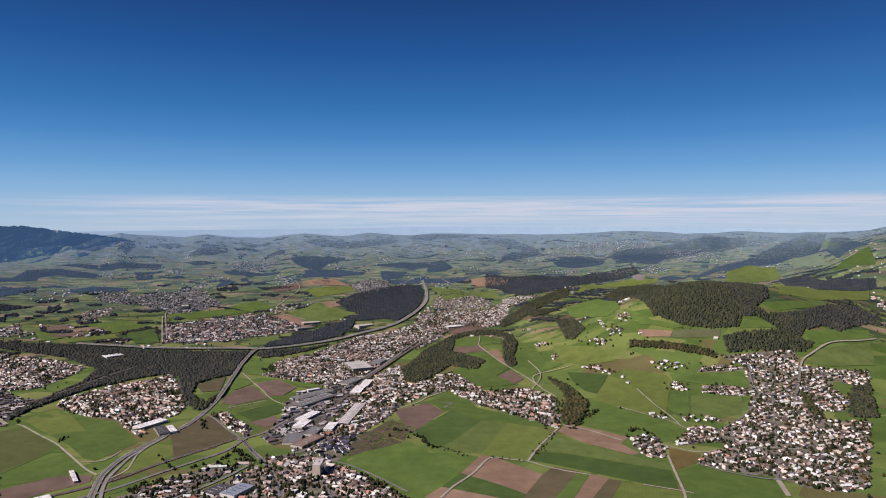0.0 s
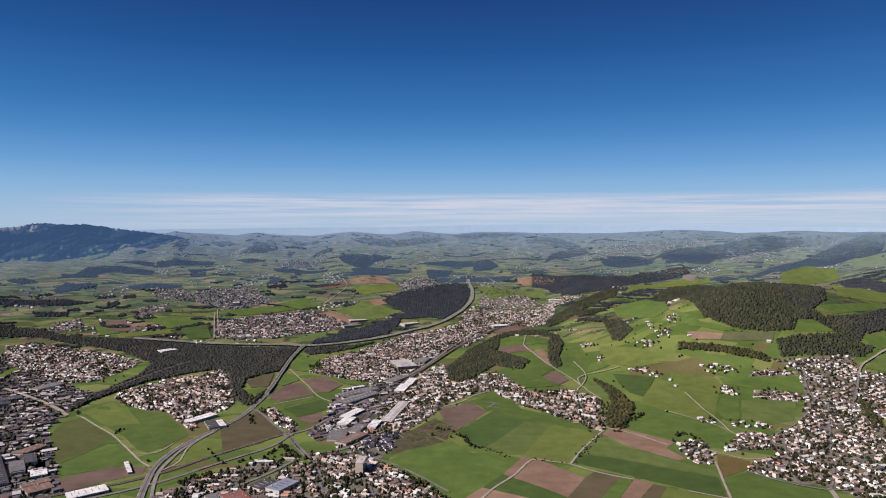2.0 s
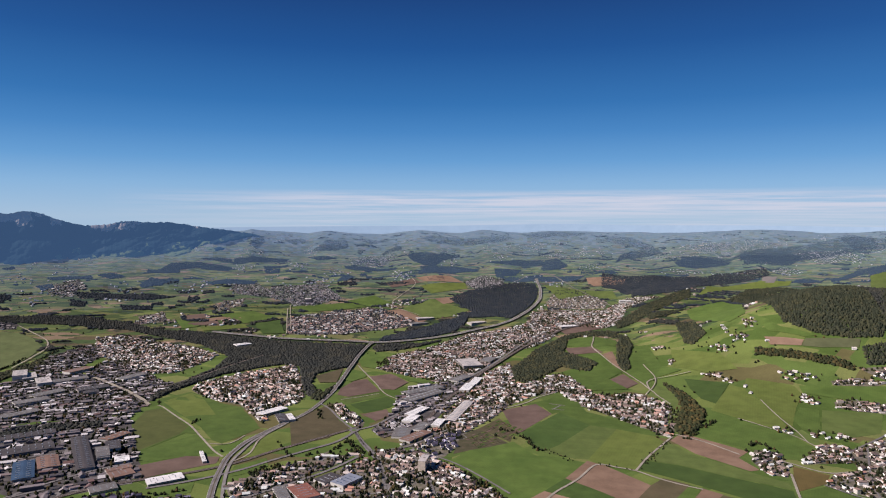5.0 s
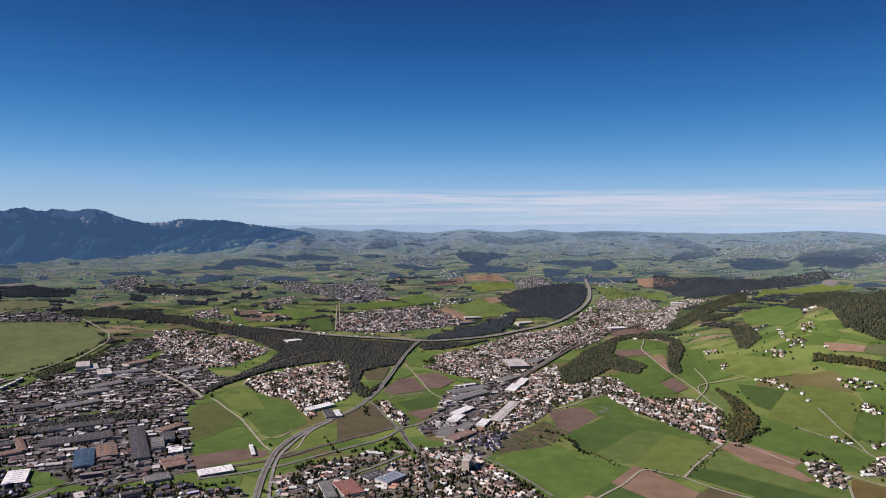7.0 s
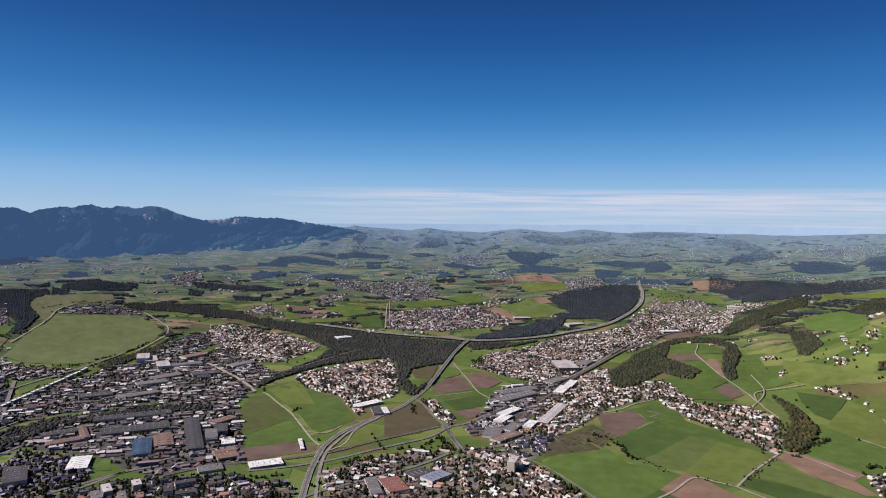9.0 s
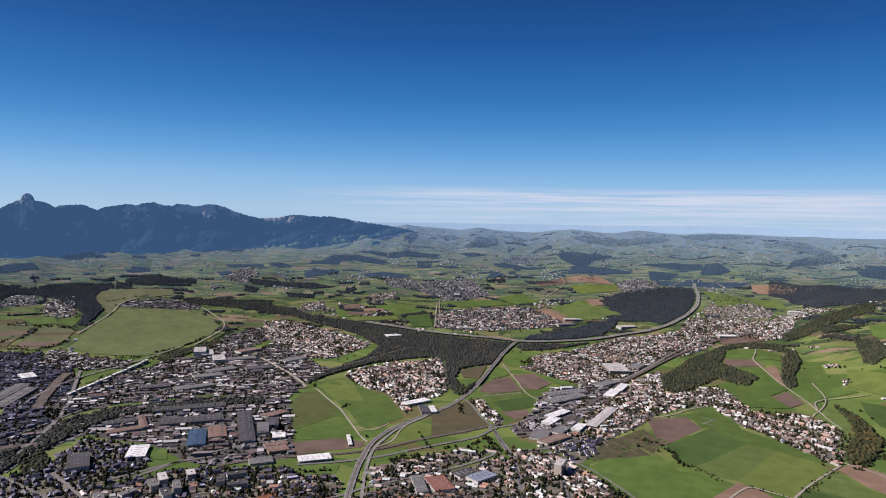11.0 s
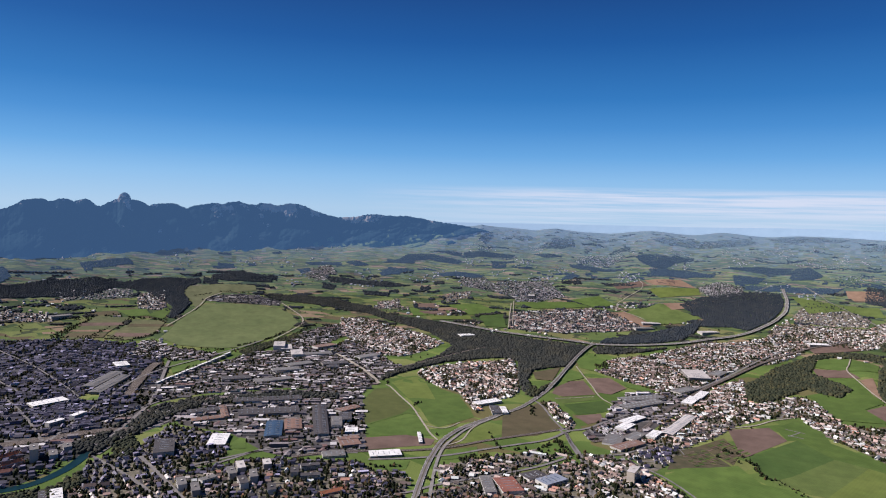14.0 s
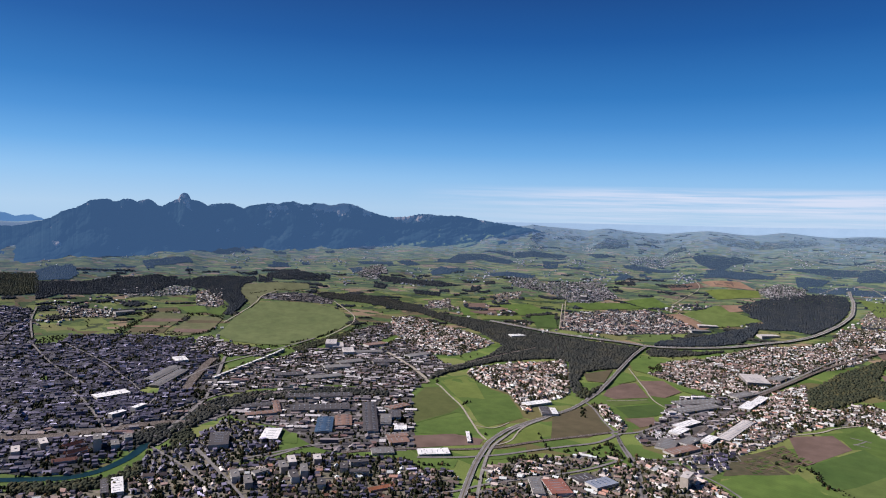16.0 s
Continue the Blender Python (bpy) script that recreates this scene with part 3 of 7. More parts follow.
def jitter_grid(poly, step, turn, rng, wobble=0.3, bent=False):
    p = np.array(poly, float)
    c, half = p.mean(0), np.hypot(*(p.max(0) - p.min(0))) / 2 + step
    n = int(2 * half / step)
    u, v = np.meshgrid((np.arange(n) - n / 2) * step, (np.arange(n) - n / 2) * step)
    u, v = u.ravel() + rng.uniform(-wobble, wobble, u.size) * step, v.ravel() + rng.uniform(-wobble, wobble, u.size) * step
    a = radians(turn)
    x, y = c[0] + u * math.cos(a) - v * math.sin(a), c[1] + u * math.sin(a) + v * math.cos(a)
    if bent:
        x, y = bend(x, y)
    k = inside(x, y, poly)
    return x[k], y[k]


def stamp(verts, faces, x, y, z, turn, sx, sy, sz, ruffle=None):
    """Many copies of a small mesh as arrays of points and faces."""
    v = np.array(verts, float)
    n = len(x)
    P = np.repeat(v[None], n, 0) * np.stack([sx, sy, sz], -1)[:, None, :]
    if ruffle is not None:
        P *= ruffle
    c, s = np.cos(turn)[:, None], np.sin(turn)[:, None]
    Q = np.stack([P[..., 0] * c - P[..., 1] * s + x[:, None], P[..., 0] * s + P[..., 1] * c + y[:, None], P[..., 2] + z[:, None]], -1)
    base = (np.arange(n) * len(v))[:, None]
    return Q.reshape(-1, 3), [(np.array(f)[None] + base) for f in faces]


def pile(name, parts, mats, smooth=False):
    """One mesh from several (points, faces, material) batches; faces as arrays of equal length each."""
    me = bpy.data.meshes.new(name)
    pts, loops, sizes, index, base = [], [], [], [], 0
    for P, faces, mi in parts:
        for f in faces:
            loops.append((f + base).ravel())
            sizes.append(np.full(len(f), f.shape[1]))
            index.append(np.full(len(f), mi))
        pts.append(P)
        base += len(P)
    co, lp, sz = np.concatenate(pts), np.concatenate(loops), np.concatenate(sizes)
    me.vertices.add(len(co))
    me.vertices.foreach_set("co", co.ravel())
    me.loops.add(len(lp))
    me.loops.foreach_set("vertex_index", lp.astype(np.int32))
    me.polygons.add(len(sz))
    me.polygons.foreach_set("loop_start", np.concatenate([[0], np.cumsum(sz)[:-1]]).astype(np.int32))
    for m in mats:
        me.materials.append(m)
    me.polygons.foreach_set("material_index", np.concatenate(index).astype(np.int32))
    me.polygons.foreach_set("use_smooth", np.full(len(sz), smooth))
    me.update(calc_edges=True)
    return me


# a crown: two uneven rings and a top, closed below
_ring = [(math.cos(k * math.pi / 3), math.sin(k * math.pi / 3)) for k in range(6)]
CROWN_V = [(0.72 * c, 0.72 * s, 0.12) for c, s in _ring] + [(0.88 * c - 0.2 * s, 0.88 * s + 0.2 * c, 0.52) for c, s in _ring] + [(0.5 * c, 0.5 * s, 0.86) for c, s in _ring] + [(0, 0, 1.0)]
CROWN_F = [(k, (k + 1) % 6, 6 + (k + 1) % 6, 6 + k) for k in range(6)] + [(6 + k, 6 + (k + 1) % 6, 12 + (k + 1) % 6, 12 + k) for k in range(6)] + [(12 + k, 12 + (k + 1) % 6, 18) for k in range(6)]
SPIRE_V = [(0.9 * c, 0.9 * s, 0.10) for c, s in _ring] + [(0.62 * c - 0.1 * s, 0.62 * s, 0.5) for c, s in _ring] + [(0.28 * c, 0.28 * s, 0.8) for c, s in _ring] + [(0, 0, 1.0)]


LOW_V = [(0.92 * c, 0.92 * s, 0.0) for c, s in _ring] + [(0.84 * c - 0.2 * s, 0.84 * s + 0.2 * c, 0.66) for c, s in _ring] + [(0, 0, 1.0)]
LOW_F = [(k, (k + 1) % 6, 6 + (k + 1) % 6, 6 + k) for k in range(6)] + [(6 + k, 6 + (k + 1) % 6, 12) for k in range(6)]
LOW_SPIRE_V = [(0.8 * c, 0.8 * s, 0.0) for c, s in _ring] + [(0.5 * c - 0.1 * s, 0.5 * s, 0.6) for c, s in _ring] + [(0, 0, 1.15)]


def crowns(x, y, rng, tall, wide, spires=0.0, sink=0.0, low=False):
    n = len(x)
    k = scale_at(x, y)
    z = height(x, y) - sink
    h, w = tall * k * rng.uniform(0.7, 1.25, n), wide * k * rng.uniform(0.75, 1.3, n)
    is_spire = rng.random(n) < spires
    out = []
    for shape, pick in ((LOW_V if low else CROWN_V, ~is_spire), (LOW_SPIRE_V if low else SPIRE_V, is_spire)):
        m = int(pick.sum())
        if m:
            ruf = rng.uniform(0.78, 1.22, (m, len(shape), 3))
            slim = 1.0 if shape in (CROWN_V, LOW_V) else 0.8
            out.append((*stamp(shape, LOW_F if low else CROWN_F, x[pick], y[pick], z[pick], rng.uniform(0, 6.3, m), w[pick] * slim, w[pick] * slim, h[pick], ruf), 0))
    return out


FOREST_WORDS = {"river": "dense dark riverside woodland", "broad": "broadleaf woodland turning autumn brown", "conifer": "dark mixed conifer forest on the hill",
                "autumn": "yellowing autumn trees in a narrow belt", "far": "distant dark spruce wood between meadows"}
_seed = [10]


def forest(sort, poly):
    PLOTS.append(poly)
    _seed[0] += 1
    rng = np.random.default_rng(_seed[0])
    p = np.array(poly, float)
    k = float(np.mean(scale_at(p[:, 0], p[:, 1])))
    step = (8.7 if sort != "far" else 9.8) * max(k, 0.45)
    x, y = jitter_grid(poly, step, rng.uniform(0, 90), rng, 0.45)
    keep = ~near_line(x, y, 3.0)
    x, y = x[keep], y[keep]
    if len(x) < 3:
        return
    tall = {"river": 9, "broad": 9, "conifer": 10, "autumn": 10, "far": 8}[sort]
    parts = crowns(x, y, rng, tall, 6.6 if sort != "far" else 8.0, {"conifer": 0.55, "far": 0.5, "broad": 0.12}.get(sort, 0.05), low=True)
    tagged(new("forest", pile("forest", parts, [M_HAZY_WOODS if np.hypot(*p.mean(0)) > 4200 else M_CANOPY["far" if np.hypot(*p.mean(0)) > 3450 and sort in ("river", "far") else "river" if sort == "far" else sort]], True)), FOREST_WORDS[sort], "forest", kind="stuff")

# ---- settlements ----
WALL_V = [(-.5, -.5, 0), (.5, -.5, 0), (.5, .5, 0), (-.5, .5, 0), (-.5, -.5, .58), (.5, -.5, .58), (.5, .5, .58), (-.5, .5, .58), (-.5, 0, .96), (.5, 0, .96)]
WALL_F = [(0, 1, 5, 4), (2, 3, 7, 6), (1, 2, 6, 9, 5), (3, 0, 4, 8, 7)]
_cut = [(-.62, .51), (0, 1.0), (.62, .51), (.62, .46), (0, .94), (-.62, .46)]
ROOF_V = [(-.58, a, b_) for a, b_ in _cut] + [(.58, a, b_) for a, b_ in _cut]
ROOF_F = [(k, 6 + k, 6 + (k + 1) % 6, (k + 1) % 6) for k in range(6)] + [(0, 1, 4, 5), (1, 2, 3, 4), (11, 10, 7, 6), (10, 9, 8, 7)]
BOX_V = [(-.5, -.5, 0), (.5, -.5, 0), (.5, .5, 0), (-.5, .5, 0), (-.5, -.5, .96), (.5, -.5, .96), (.5, .5, .96), (-.5, .5, .96)]
BOX_F = [(0, 1, 5, 4), (1, 2, 6, 5), (2, 3, 7, 6), (3, 0, 4, 7)]
LID_V = [(-.52, -.52, .92), (.52, -.52, .92), (.52, .52, .92), (-.52, .52, .92), (-.52, -.52, 1), (.52, -.52, 1), (.52, .52, 1), (-.52, .52, 1)]
LID_F = BOX_F + [(4, 5, 6, 7), (3, 2, 1, 0)]

TOWNS = {  # share of flat roofs, length, width, height, trees a house, ground, roofs
    "village": (0.16, 12.0, 9.0, 6.2, 1.9, M_TOWN, M_ROOFS), "suburb": (0.16, 12.0, 9.0, 6.4, 1.65, M_TOWN, M_ROOFS),
    "city": (0.35, 13.5, 10.0, 8.0, 1.7, M_DIM_CITY, M_DIM_ROOFS), "estate": (0.30, 12.0, 9.0, 6.5, 2.8, M_TOWN, M_DIM_ROOFS),
    "works": (0.55, 21.0, 14.0, 5.6, 2.6, M_YARD, M_WORK_ROOFS), "terrace": (0.0, 12.0, 8.5, 7.0, 0.5, M_TOWN, M_DIM_ROOFS), "hamlet": (0.05, 13.0, 9.5, 6.5, 1.6, M_TOWN, M_ROOFS)}
TOWN_WORDS = {"village": "gardens and yards of the village", "suburb": "gardens, drives and lawns of the suburb", "city": "streets and courtyards of the town, darkened as if backlit",
              "estate": "lawns and paths of the housing estate", "works": "grey paved yards of the industrial area", "terrace": "small front gardens between terraced houses", "hamlet": "farmyards and orchards of the hamlet"}
NEAR_HOUSES, NEAR_TREES, HALL_SPOTS = [], [], []


def clear_of_halls(x, y, gap):
    ok = np.ones(len(x), bool)
    for hx, hy, turn, lx, ly in HALL_SPOTS:
        c, s = math.cos(turn), math.sin(turn)
        u, v = (x - hx) * c + (y - hy) * s, -(x - hx) * s + (y - hy) * c
        ok &= (np.abs(u) > lx / 2 + gap) | (np.abs(v) > ly / 2 + gap)
    return ok


def streets(poly, step, turn, sort):
    """Pale lanes between every second and third row of houses, cut at the outline of the district."""
    p = np.array(poly, float)
    c, half = p.mean(0), np.hypot(*(p.max(0) - p.min(0))) / 2 + step
    n = int(2 * half / step)
    wide = 0.24 * step
    parts = []
    for across, every in ((0, 3), (1, 5)):
        a = radians(turn) + across * math.pi / 2
        d, s_ = np.array([math.cos(a), math.sin(a)]), np.array([-math.sin(a), math.cos(a)])
        for j in range(0, n, every):
            v = (j - n / 2 + 0.5) * step
            u = np.arange(-half, half, 12.0)
            q = np.column_stack(bend(*(c + np.outer(u, d) + s_ * v).T))
            ok = inside(q[:, 0], q[:, 1], poly)
            ok = ok[:-1] & ok[1:]
            if not ok.any():
                continue
            b0, b1 = q[:-1][ok], q[1:][ok]
            r = np.stack([b0 + s_ * wide / 2, b0 - s_ * wide / 2, b1 - s_ * wide / 2, b1 + s_ * wide / 2], 1).reshape(-1, 2)
            up = 0.6 * np.where(np.hypot(r[:, 0], r[:, 1]) > 2500, 3.0, 1.0) + 0.08 * across
            P = np.column_stack([r, height(r[:, 0], r[:, 1]) + up])
            f = np.arange(len(P)).reshape(-1, 4)
            parts.append((P, [f], 0))
    if parts:
        tagged(new("street", pile("street", parts, [M_DIM_STREET if sort in ("city", "estate") else M_ROAD])), "narrow grey residential streets between the houses", "street", kind="structure")


def town(sort, poly, spacing=20, turn=0):
    PLOTS.append(poly)
    _seed[0] += 1
    rng = np.random.default_rng(_seed[0])
    flat, long, wide, tall, leafy, soil, roofs = TOWNS[sort]
    horizon = np.hypot(*np.mean(poly, 0)) > 4300
    if sort != "hamlet" and not horizon:
        tagged(drape("town_ground", poly, 0.25, M_HAZY_TOWN if np.hypot(*np.mean(poly, 0)) > 3950 else soil), TOWN_WORDS[sort], "ground", kind="structure")
    p = np.array(poly, float)
    k = float(np.mean(scale_at(p[:, 0], p[:, 1])))
    x, y = jitter_grid(poly, spacing * k * (0.86 if sort == "works" else 1), turn, rng, 0.36 if sort == "works" else 0.26, True)
    gap_size = 38 * k
    lots = np.sin(x / gap_size + 0.7 * np.sin(y / 57)) * np.sin(y / (gap_size * 0.9) + 1.1 * np.sin(x / 49)) + 0.5 * np.sin(x / 17 + y / 23)
    keep = ~near_line(x, y, 5.0) & ((lots > (-0.55 if sort == "village" else -0.72)) | (sort == "hamlet")) & clear_of_halls(x, y, 7.0) & (rng.random(len(x)) < (0.90 if sort != "hamlet" else 0.6))
    x, y = x[keep], y[keep]
    if sort != "hamlet" and not horizon:
        streets(poly, spacing * k, turn, sort)
    grass = np.zeros(len(x), bool)
    for lawn in LAWNS:
        grass |= inside(x, y, lawn)
    x, y = x[~grass], y[~grass]
    if sort == "terrace":
        LAWNS.append(poly)                           # other houses keep off
    n = len(x)
    s = scale_at(x, y)
    a = radians(turn) + rng.normal(0, 0.12, n) + np.where(rng.random(n) < 0.3, math.pi / 2, 0)
    lx, ly, hz = long * s * rng.uniform(0.75, 1.35, n), wide * s * rng.uniform(0.8, 1.25, n), tall * s * rng.uniform(0.8, 1.3, n)
    rowhouse = rng.random(n) < (0.16 if sort in ("village", "suburb", "estate", "city") else 0.0)
    lx = np.where(rowhouse, lx * 1.7, np.minimum(lx, spacing * s))
    if sort == "works":
        longer = rng.random(n) < 0.12                # long sheds in line with the streets
        a = np.where(longer, radians(turn) + rng.normal(0, 0.03, n), a)
        lx = np.where(longer, 1.9 * lx, lx * rng.uniform(0.5, 1.0, n))
    ly = np.minimum(ly, spacing * s * 0.8)
    hz = np.where(rng.random(n) < 0.07, hz * 1.5, hz)
    is_flat = rng.random(n) < flat
    z = height(x, y) - 0.3
    if sort not in ("works", "terrace"):
        close = np.hypot(x, y) < 1640
        for i in np.where(close & ~is_flat)[0]:
            NEAR_HOUSES.append((x[i], y[i], z[i], a[i], lx[i], ly[i], hz[i]))
        far_off = ~(close & ~is_flat)
    else:
        far_off = np.ones(n, bool)
    parts = []
    for pick, wv, wf, rv, rf in ((far_off & ~is_flat, WALL_V, WALL_F, ROOF_V, ROOF_F), (far_off & is_flat, BOX_V, BOX_F, LID_V, LID_F)):
        if pick.any():
            at = (x[pick], y[pick], z[pick], a[pick], lx[pick], ly[pick], hz[pick])
            parts.append((*stamp(wv, wf, *at), 0))
            parts.append((*stamp(rv, rf, *at), 1))
    if parts:
        words = {"works": "low grey and brown industrial sheds", "city": "tightly packed town houses with dark roofs, dimmed further as if backlit"}.get(sort, "white plastered houses with brown tiled roofs")
        tagged(new("houses", pile("houses", parts, [M_AIRGLOW_WALLS, M_AIRGLOW_ROOFS] if horizon else [M_HAZY_WALLS, M_HAZY_ROOFS] if np.hypot(*p.mean(0)) > 3950 else [M_DIM_WALLS if sort in ("city", "works", "estate") else M_WALLS, roofs])), words, "houses", kind="stuff")
    m = int(n * leafy * 1.3)
    if m > 2:
        tx, ty = rng.uniform(p[:, 0].min(), p[:, 0].max(), 6 * m), rng.uniform(p[:, 1].min(), p[:, 1].max(), 6 * m)
        kk = inside(tx, ty, poly)
        tx, ty = tx[kk][:m], ty[kk][:m]
        kk = ~near_line(tx, ty, 2.0) & clear_of_halls(tx, ty, 2.0)
        tx, ty = tx[kk], ty[kk]
        close = np.hypot(tx, ty) < 1640
        NEAR_TREES.extend(zip(tx[close], ty[close]))
        if (~close).sum() > 2:
            tagged(new("town_trees", pile("town_trees", crowns(tx[~close], ty[~close], rng, 8.5, 3.7, 0.12, low=True), [M_HAZY_WOODS if horizon else M_CANOPY["far" if np.hypot(*p.mean(0)) > 3500 else "town"]])),
                   "garden trees and hedges between the houses", "trees", kind="stuff")


def part(name, bm, mat, parent, label=""):
    me = bpy.data.meshes.new(name)
    bm.to_mesh(me)
    bm.free()
    me.materials.append(mat)
    ob = new(name, me)
    ob.parent = parent
    if label:
        tagged(ob, label)
    return ob


def bm_box(x0, y0, z0, x1, y1, z1, bm=None):
    bm = bm or bmesh.new()
    v = [bm.verts.new(c) for c in ((x0, y0, z0), (x1, y0, z0), (x1, y1, z0), (x0, y1, z0), (x0, y0, z1), (x1, y0, z1), (x1, y1, z1), (x0, y1, z1))]
    for f in ((0, 3, 2, 1), (4, 5, 6, 7), (0, 1, 5, 4), (1, 2, 6, 5), (2, 3, 7, 6), (3, 0, 4, 7)):
        bm.faces.new([v[i] for i in f])
    return bm


def bm_from(verts, faces, sx=1, sy=1, sz=1):
    bm = bmesh.new()
    v = [bm.verts.new((a * sx, b_ * sy, c * sz)) for a, b_, c in verts]
    for f in faces:
        bm.faces.new([v[i] for i in f])
    bmesh.ops.recalc_face_normals(bm, faces=bm.faces)
    return bm


HALL_WORDS = {"slate": "dark grey", "grey": "grey", "white": "white", "pale": "pale beige", "brown": "brown", "blue": "blue", "red": "red", "orange": "orange tiled", "solar": "solar-panelled"}


def hall(sort, pts, h=8, roof="grey", big=1.0):
    p0, p1, p2 = [np.array(p, float) for p in pts]
    mid = (p0 + p2) / 2
    if np.hypot(*(p2 - p1)) > np.hypot(*(p1 - p0)):
        p0, p2 = p2, p0
    u = p1 - p0
    long = np.hypot(*u)
    u /= long
    wide = abs(float(np.dot(p2 - p1, (-u[1], u[0]))))
    k0 = float(scale_at(p0[0], p0[1]))
    most = {"shed": (48.0, 230.0), "flat": (50.0, 105.0), "row": (24.0, 400.0)}.get(sort, (19.0, 48.0))
    wide, long = min(max(wide, 10.0 * k0), most[0] * k0 * big), min(max(long, 12.0 * k0), most[1] * k0 * big)
    k = float(scale_at(mid[0], mid[1]))
    h = h * k
    turn = math.atan2(u[1], u[0])
    HALL_SPOTS.append((mid[0], mid[1], turn, long, wide))
    if long < wide:
        turn, long, wide = turn + math.pi / 2, wide, long
    name = {"shed": "factory_hall", "flat": "commercial_building", "gable": "large_house", "row": "terrace_row", "block": "apartment_block"}[sort]
    words = {"shed": "long factory hall with a %s roof", "flat": "flat commercial building with a %s roof", "gable": "large pitched house with a %s roof",
             "row": "long sunlit terrace with a %s roof", "block": "apartment block with a flat %s roof"}[sort] % HALL_WORDS[roof]
    ob = tagged(new(name), words, "building")
    ob.matrix_world = pose(mid[0], mid[1], float(height(mid[0], mid[1])), 0, 0, math.degrees(turn))
    L, W = long / 2, wide / 2
    mr = M_ROOF[roof]
    foot = 0.4 if math.hypot(mid[0], mid[1]) < NEAR else 0.3 * wide * k
    if sort in ("gable", "shed"):
        rise = 0.72 if sort == "gable" else 0.2
        wv = [(a, b_, c if c < .6 else (1 - rise if c < .9 else 0.97)) for a, b_, c in WALL_V]
        rv = [(a * 0.9 if sort == "shed" else a, b_ * (0.87 if sort == "shed" else 0.95), 1 - rise - 0.04 if abs(b_) > .3 and c < .52 else (1 - rise if abs(b_) > .3 else c)) for a, b_, c in ROOF_V]
        part("wall", bm_from(wv, WALL_F, long, wide, h), M_HALL_WALL, ob)
        part("roof", bm_from(rv, ROOF_F, long, wide, h), mr, ob, HALL_WORDS[roof] + " roof")
        if sort == "shed":
            n = max(2, int(long / (16 * k)))
            for i in range(n):
                cx = -L + (i + 0.5) * long / n
                for sgn in (-1, 1):
                    z0 = h * (1 - rise * 0.5)
                    part("skylight", bm_box(cx - 0.9 * k, sgn * W * 0.5 - W * 0.22, z0, cx + 0.9 * k, sgn * W * 0.5 + W * 0.22, z0 + h * 0.12), M_SKYLIGHT, ob)
    else:
        part("wall", bm_box(-L, -W, -foot, L, W, h - 0.5), M_ROOF["beige"] if h > 26 * k else M_HALL_WALL, ob)
        part("roof", bm_box(-L - 0.3, -W - 0.3, h - 0.5, L + 0.3, W + 0.3, h), mr, ob, HALL_WORDS[roof] + " roof")
        floors = max(1, int(h / (3.0 * k)))
        for f in range(floors):
            z0 = (f * 3.0 + 1.0) * k
            if z0 + 1.4 * k > h - 0.6:
                continue
            for sgn in (-1, 1):
                part("window_band", bm_box(-L * 0.92, sgn * W - 0.06, z0, L * 0.92, sgn * W + 0.06, z0 + 1.3 * k), M_WINDOW, ob)
        if sort == "flat":
            for i in range(int(min(6, long / (14 * k)))):
                cx = -L + (i + 0.7) * 14 * k
                part("skylight", bm_box(cx - 0.7 * k, -W * 0.45, h, cx + 0.7 * k, W * 0.45, h + 0.5 * k), M_SKYLIGHT if roof != "solar" else M_ROOF["blue"], ob)
        if sort == "flat":
            prng = random.Random(int(abs(mid[0]) + abs(mid[1])))
            for i in range(int(min(5, long / (12 * k)))):
                cx, cy, r = prng.uniform(-0.8, 0.8) * L, prng.choice((-1, 1)) * prng.uniform(0.55, 0.85) * W, prng.uniform(0.8, 2.0) * k
                part("roof_vent", bm_box(cx - r, cy - r * 0.7, h, cx + r, cy + r * 0.7, h + 1.3 * k), M_HALL_WALL, ob)
        if sort == "block":
            part("lift_housing", bm_box(-2 * k, -2 * k, h, 2 * k, 2 * k, h + 2.2 * k), M_HALL_WALL, ob)
        if sort == "row":
            n = max(3, int(long / (9 * k)))
            for i in range(n):
                cx = -L + (i + 0.5) * long / n
                part("gable", bm_box(cx - 2.9 * k, -W * 0.96, h, cx + 2.9 * k, W * 0.8, h + 2.6 * k), M_ROOF["white"], ob)

# ---- roads, railways and the river ----
road("main", [(-1259, 1151), (-1202, 1302), (-1151, 1367)], width=9)
road("main", [(-1518, 1053), (-1324, 1018), (-1162, 975), (-1051, 932)], width=9)
road("main", [(-1416, 1117), (-1263, 1060), (-1123, 1005), (-1017, 963)], width=10)
road("main", [(-3033, 1468), (-3257, 1568), (-3416, 1668)], width=8)
road("main", [(-2216, 1212), (-1987, 1145), (-1719, 1046)], width=10)
road("main", [(-1609, 1165), (-1816, 1453), (-2230, 1852)], width=12)
road("rail", [(-1926, 808), (-1810, 925), (-1748, 1031), (-1697, 1152), (-1628, 1233)], width=38)
road("rail", [(-1931, 1448), (-2153, 1694), (-2240, 1804)], width=32)
road("rail", [(-1518, 2047), (-1413, 2320), (-1343, 2669), (-1288, 2838)], width=12)
road("lane", [(-1483, 3607), (-1341, 3270)], width=5)
road("river", [(-1643, 673), (-1592, 721), (-1528, 777), (-1487, 819), (-1468, 868), (-1473, 920), (-1497, 985), (-1544, 1057)], width=26)
road("stream", [(-1544, 1057), (-1604, 1162), (-1692, 1319), (-1726, 1452), (-1699, 1569), (-1578, 1715), (-1376, 1868)], width=12)
road("main", [(-1595, 1347), (-1574, 1195), (-1515, 1068)], width=8)
road("main", [(-1712, 1058), (-1972, 1411), (-2129, 1716), (-2169, 2105), (-2184, 2330)], width=9)
road("main", [(-1728, 1136), (-1760, 1327), (-1797, 1555), (-1753, 1776), (-1659, 2047)], width=8)
